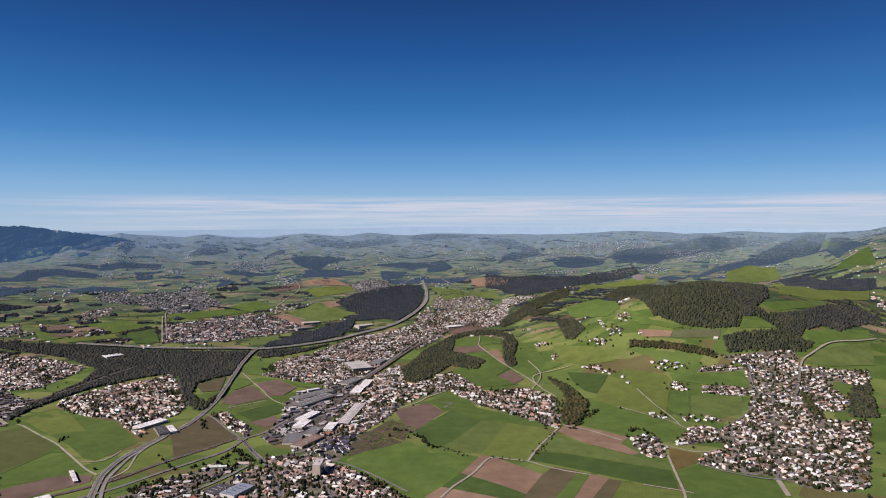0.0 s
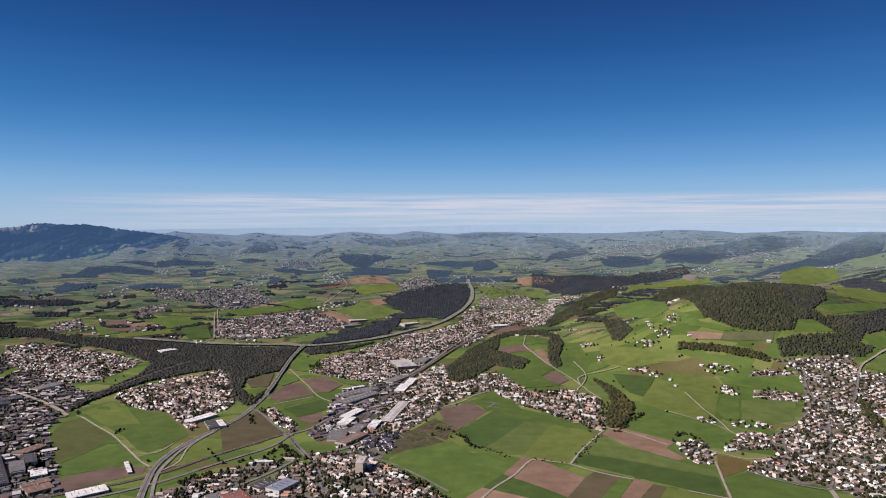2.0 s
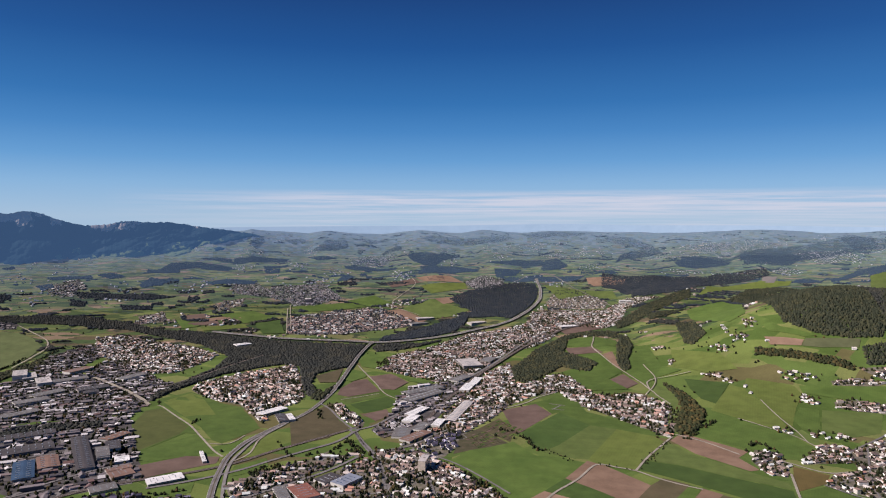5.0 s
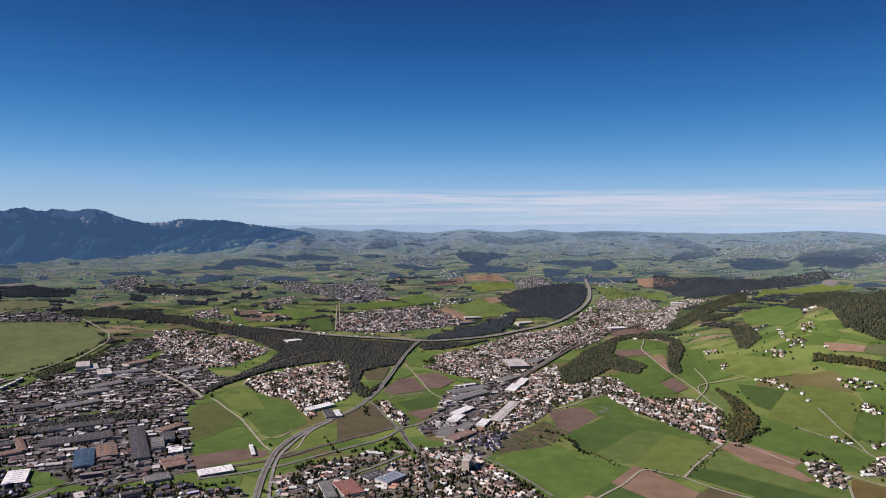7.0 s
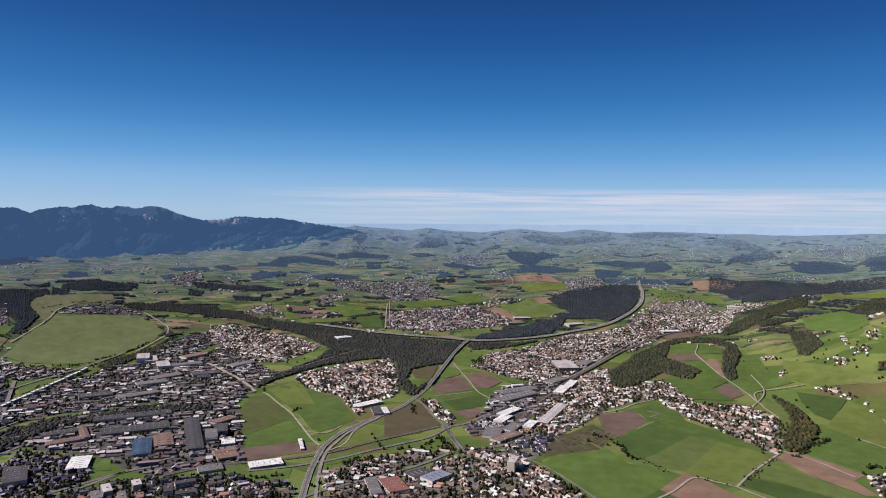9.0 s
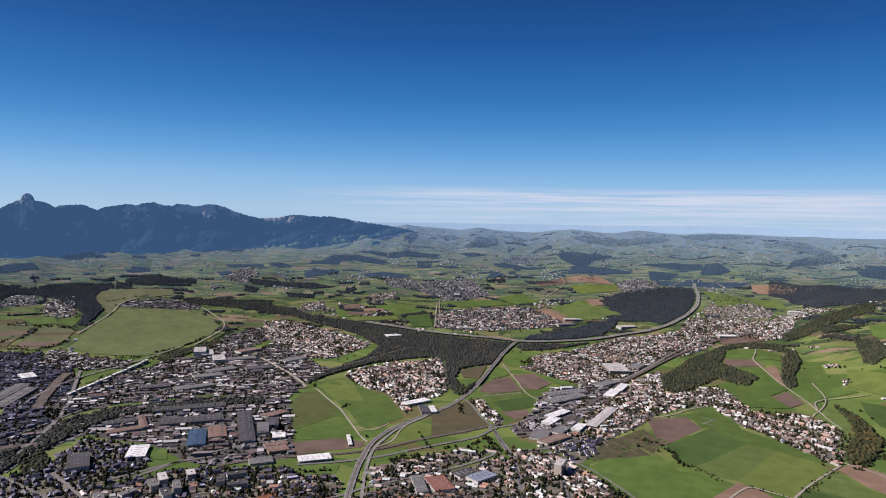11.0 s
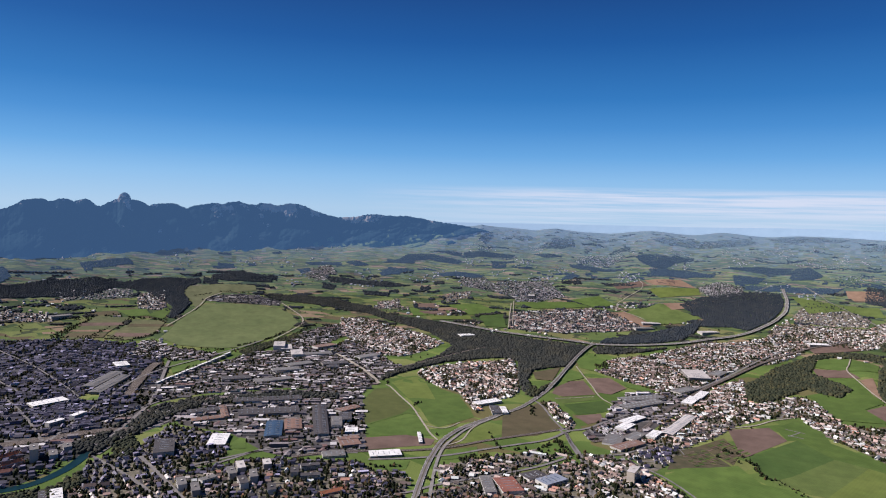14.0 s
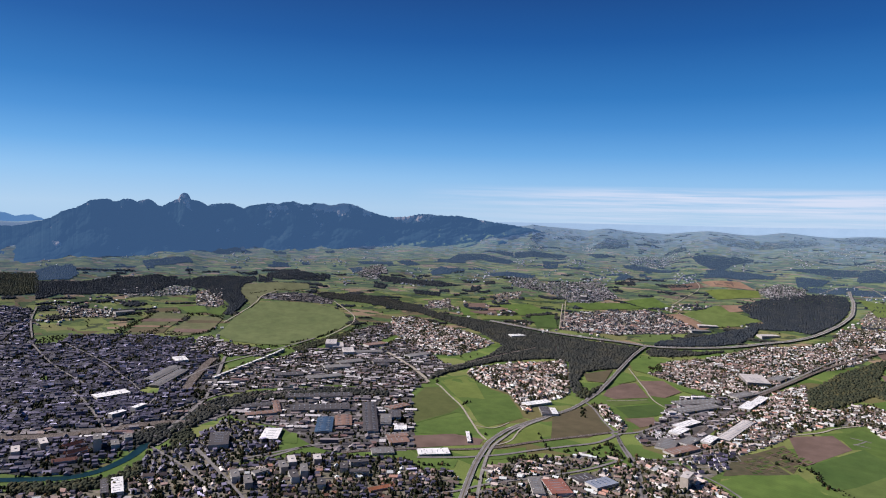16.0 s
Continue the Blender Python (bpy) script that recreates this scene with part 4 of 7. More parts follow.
road("main", [(-1597, 1627), (-1412, 1761), (-1331, 1843)], width=7)
road("main", [(-1464, 1454), (-1384, 1518), (-1284, 1602)], width=7)
road("main", [(-2258, 1273), (-2577, 1336), (-2957, 1432)], width=7)
road("main", [(-2046, 1353), (-2536, 1491), (-2869, 1529)], width=6)
treeline("trees", [(-1175, 1064), (-1092, 1060), (-1024, 1081)])
treeline("trees", [(-1231, 1128), (-1195, 1205), (-1144, 1274)])
treeline("trees", [(-1297, 1046), (-1166, 1009), (-1064, 972)])
treeline("trees", [(-1619, 733), (-1560, 779), (-1514, 833), (-1496, 891)])
treeline("trees", [(-1542, 700), (-1460, 780), (-1417, 860), (-1429, 936)])
treeline("trees", [(-2883, 1766), (-2770, 1922), (-2651, 1989), (-2630, 2068)])
treeline("trees", [(-3055, 1956), (-3032, 2049), (-2975, 2155)])
treeline("trees", [(-2900, 2136), (-2846, 2003), (-2788, 1852)])
treeline("trees", [(-3025, 2060), (-2968, 1903), (-2914, 1784)])
treeline("trees", [(-2955, 2142), (-2810, 2237), (-2742, 2237)])
treeline("trees", [(-3285, 1663), (-3225, 1794), (-3120, 1906)])
treeline("trees", [(-3408, 1643), (-3409, 1751), (-3325, 1936)])
treeline("trees", [(-2395, 1980), (-2324, 2047), (-2157, 2161)])
treeline("trees", [(-2067, 1707), (-2075, 1896), (-1877, 1864)])
treeline("trees", [(-2954, 2575), (-2858, 2739), (-2695, 2846)])
treeline("trees", [(-1039, 1029), (-1024, 1081), (-972, 1099)])
road("motorway", [(-138, 4239), (-125, 4185), (-108, 4105), (-105, 3970), (-129, 3881), (-174, 3768), (-247, 3635), (-326, 3539), (-412, 3465), (-506, 3367), (-576, 3310), (-711, 3224), (-851, 3162), (-1007, 3154), (-1159, 3134), (-1351, 3116), (-1503, 3117), (-1686, 3110)], width=23)
road("expressway", [(-867, 3168), (-879, 3103), (-872, 2929), (-844, 2714), (-812, 2515), (-790, 2349), (-780, 2176), (-783, 2061), (-807, 1951), (-828, 1861), (-843, 1779), (-843, 1712), (-834, 1634), (-811, 1558), (-781, 1471), (-738, 1368), (-696, 1273)], width=16)
road("ramp", [(-802, 1940), (-818, 1847), (-827, 1768), (-821, 1699), (-812, 1623), (-789, 1548), (-748, 1452), (-704, 1362), (-664, 1283)], width=8)
road("lane", [(-817, 1853), (-816, 1782), (-794, 1688), (-800, 1640), (-814, 1609)], width=5)
road("rail", [(-1097, 1323), (-1044, 1397), (-961, 1467), (-865, 1536), (-792, 1615), (-737, 1711), (-675, 1803), (-610, 1899), (-566, 1969)], width=13)
road("main", [(-924, 1417), (-840, 1482), (-763, 1563), (-707, 1650), (-646, 1737), (-594, 1814), (-575, 1899), (-584, 1943)], width=10)
road("main", [(-587, 1941), (-535, 1840), (-496, 1775), (-453, 1706), (-408, 1612), (-370, 1513)], width=9)
road("main", [(-780, 1232), (-725, 1309), (-706, 1353), (-667, 1417), (-622, 1478), (-578, 1544), (-534, 1620), (-491, 1728)], width=9)
road("main", [(-1221, 1190), (-1208, 1273), (-1203, 1308), (-1172, 1401), (-1117, 1499), (-1057, 1561)], width=9)
road("lane", [(-1772, 2357), (-1686, 2307), (-1546, 2219), (-1428, 2133), (-1340, 2061)], width=14)
road("rail", [(-479, 1873), (-449, 1920), (-390, 2041), (-372, 2243), (-341, 2445), (-295, 2706), (-234, 2952), (-183, 3125), (-137, 3243), (-53, 3400), (39, 3531), (178, 3642)], width=14)
road("main", [(-577, 1920), (-528, 1981), (-495, 2096), (-450, 2226), (-403, 2385), (-342, 2585), (-283, 2813), (-218, 3067), (-153, 3277), (-42, 3502)], width=10)
road("main", [(-577, 1920), (-527, 1833), (-483, 1767), (-436, 1683), (-396, 1594), (-344, 1469)], width=10)
road("main", [(-577, 1920), (-652, 2017), (-728, 2127), (-778, 2177)], width=7)
road("main", [(-475, 1756), (-388, 1810), (-332, 1928), (-277, 2017)], width=7)
road("main", [(-409, 1804), (-341, 1711), (-289, 1607), (-252, 1496)], width=7)
road("main", [(-345, 1776), (-244, 1711), (-160, 1627), (-84, 1539)], width=6)
road("main", [(-327, 2135), (-258, 2093), (-192, 2209), (-152, 2275)], width=6)
road("lane", [(-822, 2753), (-677, 2491), (-594, 2343), (-530, 2276), (-503, 2239)], width=5)
road("lane", [(-725, 2239), (-670, 2287), (-617, 2343)], width=4)
road("lane", [(-174, 2214), (-149, 2242), (-92, 2314), (-55, 2391), (-3, 2459)], width=6)
road("lane", [(-1307, 2059), (-1280, 2045), (-1181, 1960), (-1084, 1879), (-1013, 1805), (-949, 1737), (-893, 1678), (-850, 1643)], width=6)
road("lane", [(-939, 1735), (-895, 1737), (-879, 1763), (-874, 1819)], width=4)
road("lane", [(357, 2049), (427, 1992), (500, 1903)], width=6)
road("lane", [(-8, 1506), (20, 1570), (70, 1655), (119, 1763), (169, 1754), (215, 1738), (258, 1701), (308, 1668), (358, 1645)], width=6)
road("lane", [(215, 1738), (258, 1848), (321, 1979), (346, 2027)], width=6)
road("lane", [(178, 3386), (170, 3275), (163, 3148), (213, 2954), (275, 2778), (323, 2619), (341, 2532), (388, 2356)], width=5)
road("lane", [(341, 2532), (343, 2626), (371, 2669), (412, 2685), (514, 2713)], width=5)
road("lane", [(1331, 2536), (1374, 2594), (1424, 2633), (1546, 2717), (1676, 2750), (1770, 2782)], width=7)
road("main", [(1150, 2558), (1105, 2432), (1092, 2337), (1139, 2317), (1200, 2316), (1273, 2429), (1331, 2536)], width=7)
road("main", [(1092, 2337), (970, 2158), (879, 2058), (816, 1994)], width=6)
road("main", [(1200, 2316), (1182, 2183), (1165, 2026), (1219, 1951)], width=6)
road("lane", [(598, 1866), (612, 1857), (680, 1806), (751, 1825), (850, 1845), (964, 1830)], width=6)
road("lane", [(591, 1783), (567, 1646), (549, 1542), (529, 1463)], width=6)
road("lane", [(468, 1584), (546, 1546), (568, 1530)], width=5)
road("lane", [(565, 2206), (628, 2137), (691, 2066), (723, 1989)], width=4)
road("lane", [(677, 2377), (690, 2226), (706, 2112), (709, 2032)], width=4)
road("main", [(647, 1723), (698, 1666), (751, 1631), (797, 1614), (870, 1623), (936, 1628), (1034, 1651)], width=7)
road("lane", [(800, 1621), (791, 1577), (776, 1515)], width=12)
road("main", [(858, 2016), (803, 1871), (760, 1741), (740, 1645)], width=5)
road("main", [(797, 1614), (848, 1704), (903, 1829), (990, 2022), (1119, 2307)], width=6)
road("lane", [(356, 2884), (379, 2699), (362, 2580), (321, 2471)], width=4)
road("lane", [(-2691, 2207), (-2743, 2341), (-2814, 2510), (-2865, 2610), (-2857, 2699)], width=7)
road("lane", [(-2530, 2830), (-2421, 2789), (-2297, 2731), (-2228, 2644), (-2198, 2535), (-2161, 2378)], width=7)
road("lane", [(-737, 3625), (-940, 3791), (-868, 4057), (-908, 4152)], width=5)
road("lane", [(-1481, 3567), (-1419, 3408), (-1333, 3201)], width=6)
road("main", [(-283, 4193), (-172, 4297), (-19, 4271), (128, 4077), (271, 3859), (335, 3741)], width=7)
treeline("trees", [(-651, 1992), (-606, 1946), (-575, 1909)])
treeline("trees", [(-767, 2158), (-701, 2080), (-619, 1965)])
treeline("autumn", [(-470, 1739), (-422, 1645), (-379, 1543), (-339, 1457)])
treeline("autumn", [(-448, 1723), (-398, 1632), (-354, 1533), (-323, 1462)])
treeline("trees", [(-153, 2010), (-92, 1975), (-38, 1859), (-20, 1847)])
treeline("bushes", [(-1, 1852), (51, 1786), (112, 1761)])
treeline("bushes", [(126, 1765), (173, 1755), (214, 1741)])
treeline("bushes", [(220, 1754), (259, 1852), (318, 1973)])
treeline("trees", [(470, 2148), (490, 2174), (381, 2012)])
treeline("bushes", [(225, 1766), (268, 1841), (325, 1974)])
treeline("trees", [(523, 1935), (564, 1997), (585, 1982), (603, 1935)])
treeline("trees", [(1244, 2336), (1219, 2235), (1183, 2104)])
treeline("trees", [(1393, 2336), (1302, 2131), (1326, 2105)])
treeline("trees", [(998, 1831), (970, 1706), (1065, 1748)])
treeline("trees", [(781, 1826), (813, 1763), (835, 1703)])
treeline("trees", [(-2119, 2270), (-2137, 2381), (-2150, 2495), (-2170, 2644)])
treeline("trees", [(-2208, 2209), (-2187, 2330), (-2207, 2465), (-2229, 2570)])
treeline("trees", [(-2889, 1789), (-2961, 1921), (-3035, 2073)])
treeline("trees", [(-2778, 1931), (-2847, 2058), (-2888, 2176)])
treeline("trees", [(-2841, 1792), (-2726, 1910), (-2610, 1973)])
treeline("trees", [(-2630, 2079), (-2679, 2181)])
treeline("trees", [(-2975, 2141), (-2877, 2200), (-2774, 2272)])
treeline("trees", [(-743, 1529), (-696, 1592), (-649, 1632)])
treeline("trees", [(-640, 1688), (-605, 1722), (-553, 1714)])
treeline("trees", [(-1085, 1904), (-1086, 1929)])
treeline("trees", [(-875, 1683), (-881, 1711)])
treeline("trees", [(-772, 1795), (-727, 1733), (-684, 1675)])
treeline("trees", [(-1048, 2162), (-925, 1998), (-867, 1926)])
treeline("trees", [(-744, 1499), (-728, 1529), (-698, 1565), (-659, 1618)])
treeline("trees", [(-629, 1507), (-590, 1571), (-549, 1657), (-519, 1743)])
treeline("trees", [(-769, 1391), (-727, 1387), (-719, 1413)])
treeline("trees", [(-906, 1383), (-863, 1395), (-830, 1427)])
treeline("trees", [(-579, 1753), (-563, 1820), (-520, 1768)])
treeline("trees", [(-516, 1772), (-473, 1672), (-423, 1548)])
treeline("trees", [(-1335, 2098), (-1309, 2082), (-1311, 2113)])
treeline("trees", [(-720, 2015), (-767, 2158), (-719, 2129)])
roundabout(-577, 1920, 15.0)

# ---- fields ----
field("green", [(-257, 1724), (-216, 1815), (-166, 1849), (-103, 1906), (-38, 1806), (38, 1803), (117, 1762), (67, 1651), (20, 1564), (-17, 1459), (-100, 1509), (-175, 1604)])
field("soil", [(-165, 2217), (-88, 2281), (-58, 2310), (-2, 2202), (-90, 1991), (-114, 2027)])
field("dark", [(-87, 1992), (22, 2222), (116, 2101), (23, 1901), (-18, 1843), (-46, 1889)])
field("mid", [(23, 1901), (116, 2101), (193, 2075), (100, 1801), (46, 1806), (-18, 1838)])
field("lime", [(193, 2075), (295, 2028), (317, 1977), (214, 1741), (169, 1754), (120, 1771), (100, 1801)])
field("green", [(-2, 2202), (-43, 2308), (5, 2431), (84, 2360), (109, 2247), (214, 2163), (320, 2049), (298, 2024), (193, 2075), (116, 2101), (22, 2222)])
field("garden", [(-259, 1940), (-218, 2001), (-191, 1982), (-117, 1892), (-166, 1849), (-216, 1815), (-255, 1776)])
field("olive", [(-218, 2001), (-164, 2122), (-108, 2007), (-113, 1903), (-191, 1982)])
field("tan", [(97, 1789), (140, 1764), (241, 1651), (186, 1529), (126, 1588), (41, 1658)])
field("dark", [(41, 1658), (126, 1588), (186, 1529), (170, 1479), (-7, 1571)])
field("tan", [(-7, 1571), (168, 1485), (147, 1399), (-45, 1512)])
field("olive", [(241, 1651), (276, 1701), (334, 1671), (249, 1505), (234, 1457), (168, 1485), (186, 1529)])
field("green", [(334, 1671), (358, 1653), (293, 1512), (258, 1429), (234, 1457), (253, 1514)])
field("tan", [(359, 1653), (398, 1624), (338, 1516), (294, 1429), (258, 1429), (295, 1515)])
field("olive", [(398, 1621), (422, 1604), (381, 1517), (339, 1417), (294, 1429), (340, 1516)])
field("lime", [(423, 1604), (545, 1542), (527, 1462), (339, 1417), (382, 1517)])
field("mid", [(236, 1827), (325, 1984), (383, 1884), (507, 1770), (568, 1722), (563, 1683), (441, 1740), (329, 1802)])
field("dark", [(238, 1818), (328, 1797), (440, 1736), (563, 1675), (544, 1555), (470, 1591), (311, 1698), (219, 1753)])
field("tan", [(335, 1995), (376, 2064), (462, 1991), (528, 1931), (491, 1879), (523, 1799), (497, 1786), (385, 1894)])
field("brownish", [(612, 1839), (683, 1793), (653, 1731), (577, 1675), (590, 1758)])
field("green", [(576, 1668), (647, 1715), (695, 1659), (748, 1624), (790, 1600), (772, 1515), (594, 1435), (551, 1523)])
field("green", [(388, 2085), (498, 2276), (555, 2201), (626, 2131), (689, 2061), (718, 1975), (644, 1889), (613, 1889), (603, 1939), (541, 1949), (464, 2001)])
field("mid", [(727, 1989), (698, 2047), (682, 2081), (726, 2133), (745, 2049)])
field("dark", [(479, 2648), (614, 2544), (530, 2350), (496, 2406), (479, 2527)])
field("lime", [(613, 2531), (652, 2488), (669, 2378), (691, 2253), (690, 2116), (629, 2142), (569, 2205), (502, 2287), (536, 2354)])
field("lime", [(682, 2579), (818, 2504), (823, 2440), (769, 2322), (699, 2132), (696, 2253), (673, 2377), (663, 2527)])
field("green", [(726, 2217), (781, 2328), (834, 2316), (780, 2138), (729, 2129)])
field("mid", [(844, 2317), (1021, 2317), (944, 2146), (841, 2091), (782, 2138)])
field("green", [(834, 2509), (1007, 2513), (1116, 2519), (1079, 2386), (916, 2423), (829, 2450)])
field("mid", [(355, 2607), (436, 2500), (479, 2358), (493, 2277), (393, 2102), (349, 2158), (392, 2381), (327, 2469)])
field("green", [(285, 2770), (377, 2920), (490, 2758), (362, 2688), (355, 2574)])
field("lime", [(488, 3038), (645, 2842), (673, 2670), (565, 2682), (465, 2818)])
field("soil", [(208, 2677), (268, 2762), (311, 2626), (262, 2554)])
field("tan", [(199, 3028), (244, 3071), (253, 2980), (264, 2822), (237, 2870)])
field("green", [(62, 3376), (179, 3397), (278, 3306), (267, 3178), (164, 3159), (42, 3250)])
field("soil", [(39, 3221), (157, 3184), (206, 3051), (62, 3092)])
field("green", [(43, 3095), (197, 3037), (268, 2793), (207, 2693), (269, 2547), (124, 2518), (45, 2756), (131, 2784), (178, 2906), (114, 3036)])
field("green", [(313, 3013), (406, 3183), (427, 2838), (349, 2641), (283, 2794)])
field("tan", [(819, 2880), (946, 2815), (926, 2780), (826, 2813)])
field("sage", [(953, 2821), (1140, 2798), (1117, 2751), (989, 2759), (928, 2779)])
field("mid", [(1658, 4014), (1809, 4047), (1921, 3951), (1886, 3813), (1723, 3815), (1370, 3256)])
field("lime", [(1805, 3738), (1799, 3278), (2092, 3351), (2004, 3207), (1704, 3102), (1531, 3115)])
field("green", [(1393, 2977), (1700, 3095), (1686, 3022), (1423, 2917)])
field("green", [(1250, 2852), (1355, 2841), (1372, 2799), (1213, 2797)])
field("green", [(1465, 2789), (1789, 2858), (1736, 2770), (1562, 2734), (1474, 2695)])
field("mid", [(1469, 2665), (1721, 2746), (1639, 2571), (1460, 2550), (1373, 2575)])
field("green", [(2252, 4057), (2277, 3939), (2210, 3785), (2192, 3975)])
field("dark", [(2154, 3672), (2276, 3656), (2218, 3503), (2071, 3643)])
field("lime", [(2035, 3994), (2141, 3911), (2095, 3718), (1989, 3877)])
field("green", [(658, 3678), (848, 3756), (920, 3637), (822, 3184), (749, 3149), (653, 3534)])
field("green", [(820, 3173), (892, 2929), (997, 2834), (952, 2833), (844, 2917)])
field("lime", [(834, 4054), (1141, 4128), (1288, 4088), (1255, 4025), (940, 4018), (744, 3857)])
field("tan", [(1152, 4168), (1229, 4152), (1195, 4091), (1139, 4108)])
field("green", [(-1357, 2115), (-1290, 2237), (-1210, 2193), (-1117, 2126), (-1028, 2093), (-909, 1957), (-862, 1892), (-885, 1804), (-908, 1744), (-948, 1764), (-1046, 1872), (-1125, 1937), (-1269, 2048)])
field("lime", [(-1316, 2104), (-1281, 2223), (-1220, 2190), (-1063, 1997), (-1116, 1980), (-1147, 1957)])
field("green", [(-1314, 1990), (-1287, 2043), (-1181, 1960), (-1084, 1879), (-1013, 1805), (-1057, 1809), (-1095, 1637), (-1260, 1850)])
field("moss", [(-1258, 1851), (-1309, 1992), (-1272, 2032), (-1081, 1867), (-1068, 1794), (-1101, 1645)])
field("green", [(-1095, 1642), (-1016, 1810), (-929, 1717), (-882, 1671), (-960, 1620), (-1043, 1567)])
field("soil", [(-1033, 1547), (-950, 1632), (-859, 1645), (-845, 1599), (-899, 1548), (-975, 1468)])
field("olive", [(-791, 1949), (-778, 2050), (-743, 2195), (-659, 2015), (-599, 1948), (-631, 1838), (-709, 1763)])
field("lime", [(-805, 1744), (-806, 1829), (-753, 1791), (-718, 1721), (-765, 1669), (-795, 1646)])
field("green", [(-597, 1767), (-539, 1845), (-505, 1775), (-524, 1723), (-579, 1697)])
field("green", [(-791, 1589), (-735, 1659), (-704, 1603), (-747, 1536), (-768, 1522)])
field("green", [(-915, 1424), (-833, 1473), (-809, 1415), (-867, 1365)])
field("olive", [(-937, 2556), (-872, 2705), (-821, 2474), (-883, 2455)])
field("green", [(-867, 2878), (-838, 2992), (-742, 2938), (-700, 2802), (-738, 2725), (-803, 2748)])
field("green", [(-808, 2517), (-833, 2695), (-768, 2661), (-734, 2579), (-769, 2490)])
field("soil", [(-776, 2379), (-761, 2502), (-723, 2543), (-622, 2375), (-711, 2282), (-759, 2300)])
field("soil", [(-721, 2583), (-651, 2646), (-550, 2521), (-576, 2406), (-629, 2407)])
field("green", [(-656, 2665), (-557, 2595), (-463, 2604), (-455, 2496), (-553, 2539)])
field("mid", [(-744, 2256), (-623, 2342), (-595, 2318), (-683, 2199)])
field("dark", [(-675, 2186), (-576, 2308), (-521, 2233), (-535, 2172), (-600, 2097), (-634, 2142)])
field("soil", [(-602, 2084), (-540, 2156), (-508, 2086), (-541, 2026)])
field("meadow", [(-2565, 2067), (-2643, 2192), (-2734, 2313), (-2776, 2452), (-2810, 2538), (-2733, 2627), (-2607, 2713), (-2471, 2768), (-2373, 2736), (-2262, 2665), (-2208, 2526), (-2190, 2352), (-2175, 2212), (-2236, 2134), (-2324, 2084), (-2416, 2053)])
field("sage", [(-3037, 2598), (-3074, 2660), (-2984, 2772), (-2808, 2913), (-2753, 2859), (-2857, 2699), (-2868, 2596), (-2794, 2471), (-2904, 2534), (-2977, 2549)])
field("strip", [(-2859, 1797), (-3035, 2073), (-2909, 2165), (-2776, 1933), (-2779, 1807)])
field("strip", [(-2740, 1920), (-2881, 2171), (-2753, 2256), (-2619, 2065), (-2659, 1927)])
field("green", [(-3036, 2183), (-2959, 2295), (-2871, 2256), (-2923, 2175)])
field("green", [(-2886, 2240), (-2913, 2382), (-2860, 2365), (-2790, 2268)])
field("green", [(-3043, 1486), (-3016, 1564), (-2970, 1603), (-2896, 1504), (-2946, 1440)])
field("green", [(-2209, 1826), (-2184, 1948), (-2110, 1906), (-2138, 1783)])
field("green", [(-1242, 1199), (-1269, 1271), (-1197, 1302), (-1202, 1228)])
field("green", [(-1302, 1313), (-1318, 1359), (-1299, 1361), (-1239, 1303), (-1279, 1285)])
field("green", [(-1564, 1316), (-1586, 1368), (-1538, 1336), (-1543, 1306)])
field("green", [(-1552, 977), (-1546, 1006), (-1507, 986), (-1521, 961)])
field("green", [(-1544, 927), (-1534, 952), (-1497, 933), (-1512, 914)])
field("green", [(-2434, 1206), (-2467, 1260), (-2404, 1229), (-2399, 1195)])
field("tan", [(-943, 3677), (-873, 3723), (-690, 3583), (-714, 3521)])
field("mid", [(-873, 3723), (-727, 3888), (-482, 3789), (-572, 3665), (-696, 3581)])
field("green", [(-1208, 3769), (-1068, 3880), (-940, 3791), (-1053, 3715)])
field("tan", [(-711, 3891), (-543, 3975), (-549, 3911), (-651, 3838)])
field("soil", [(-1045, 4050), (-888, 4144), (-841, 4097), (-996, 4003)])
field("lime", [(-833, 4059), (-571, 4156), (-541, 4073), (-743, 3966)])
field("green", [(-1469, 3589), (-1166, 3749), (-1069, 3710), (-1334, 3550)])
field("mid", [(-92, 4172), (311, 4065), (332, 3916), (158, 4017), (4, 3964)])
field("tan", [(162, 4264), (323, 4272), (303, 4193), (177, 4191)])
field("soil", [(-2, 3552), (150, 3609), (229, 3541), (40, 3450)])
field("tan", [(173, 4228), (398, 4238), (377, 4169), (204, 4165)])
field("tan", [(-882, 4148), (-679, 4211), (-580, 4153), (-802, 4108)])
field("soil", [(-811, 4156), (-711, 4192), (-695, 4143), (-788, 4128)])
field("soil", [(-1937, 3285), (-1856, 3342), (-1816, 3288), (-1898, 3231)])
field("tan", [(-1809, 3282), (-1673, 3370), (-1642, 3337), (-1783, 3248)])
field("green", [(-1938, 3202), (-1896, 3223), (-1786, 3171), (-1850, 3113)])
field("soil", [(-1864, 3191), (-1740, 3267), (-1714, 3231), (-1837, 3157)])
field("lime", [(-1777, 3156), (-1594, 3273), (-1556, 3231), (-1738, 3116)])
field("green", [(-1784, 3349), (-1635, 3460), (-1481, 3421), (-1597, 3281)])
field("dark", [(-1556, 3298), (-1450, 3396), (-1347, 3206), (-1446, 3168)])
field("soil", [(-2992, 1972), (-2864, 2108), (-2838, 2075), (-2964, 1932)])
field("tan", [(-2931, 1884), (-2817, 2001), (-2802, 1980), (-2918, 1862)])
field("olive", [(-2905, 1852), (-2793, 1965), (-2749, 1913), (-2864, 1800)])
field("soil", [(-2768, 1990), (-2650, 2091), (-2626, 2042), (-2726, 1947)])
field("olive", [(-2833, 2116), (-2721, 2215), (-2703, 2184), (-2810, 2079)])
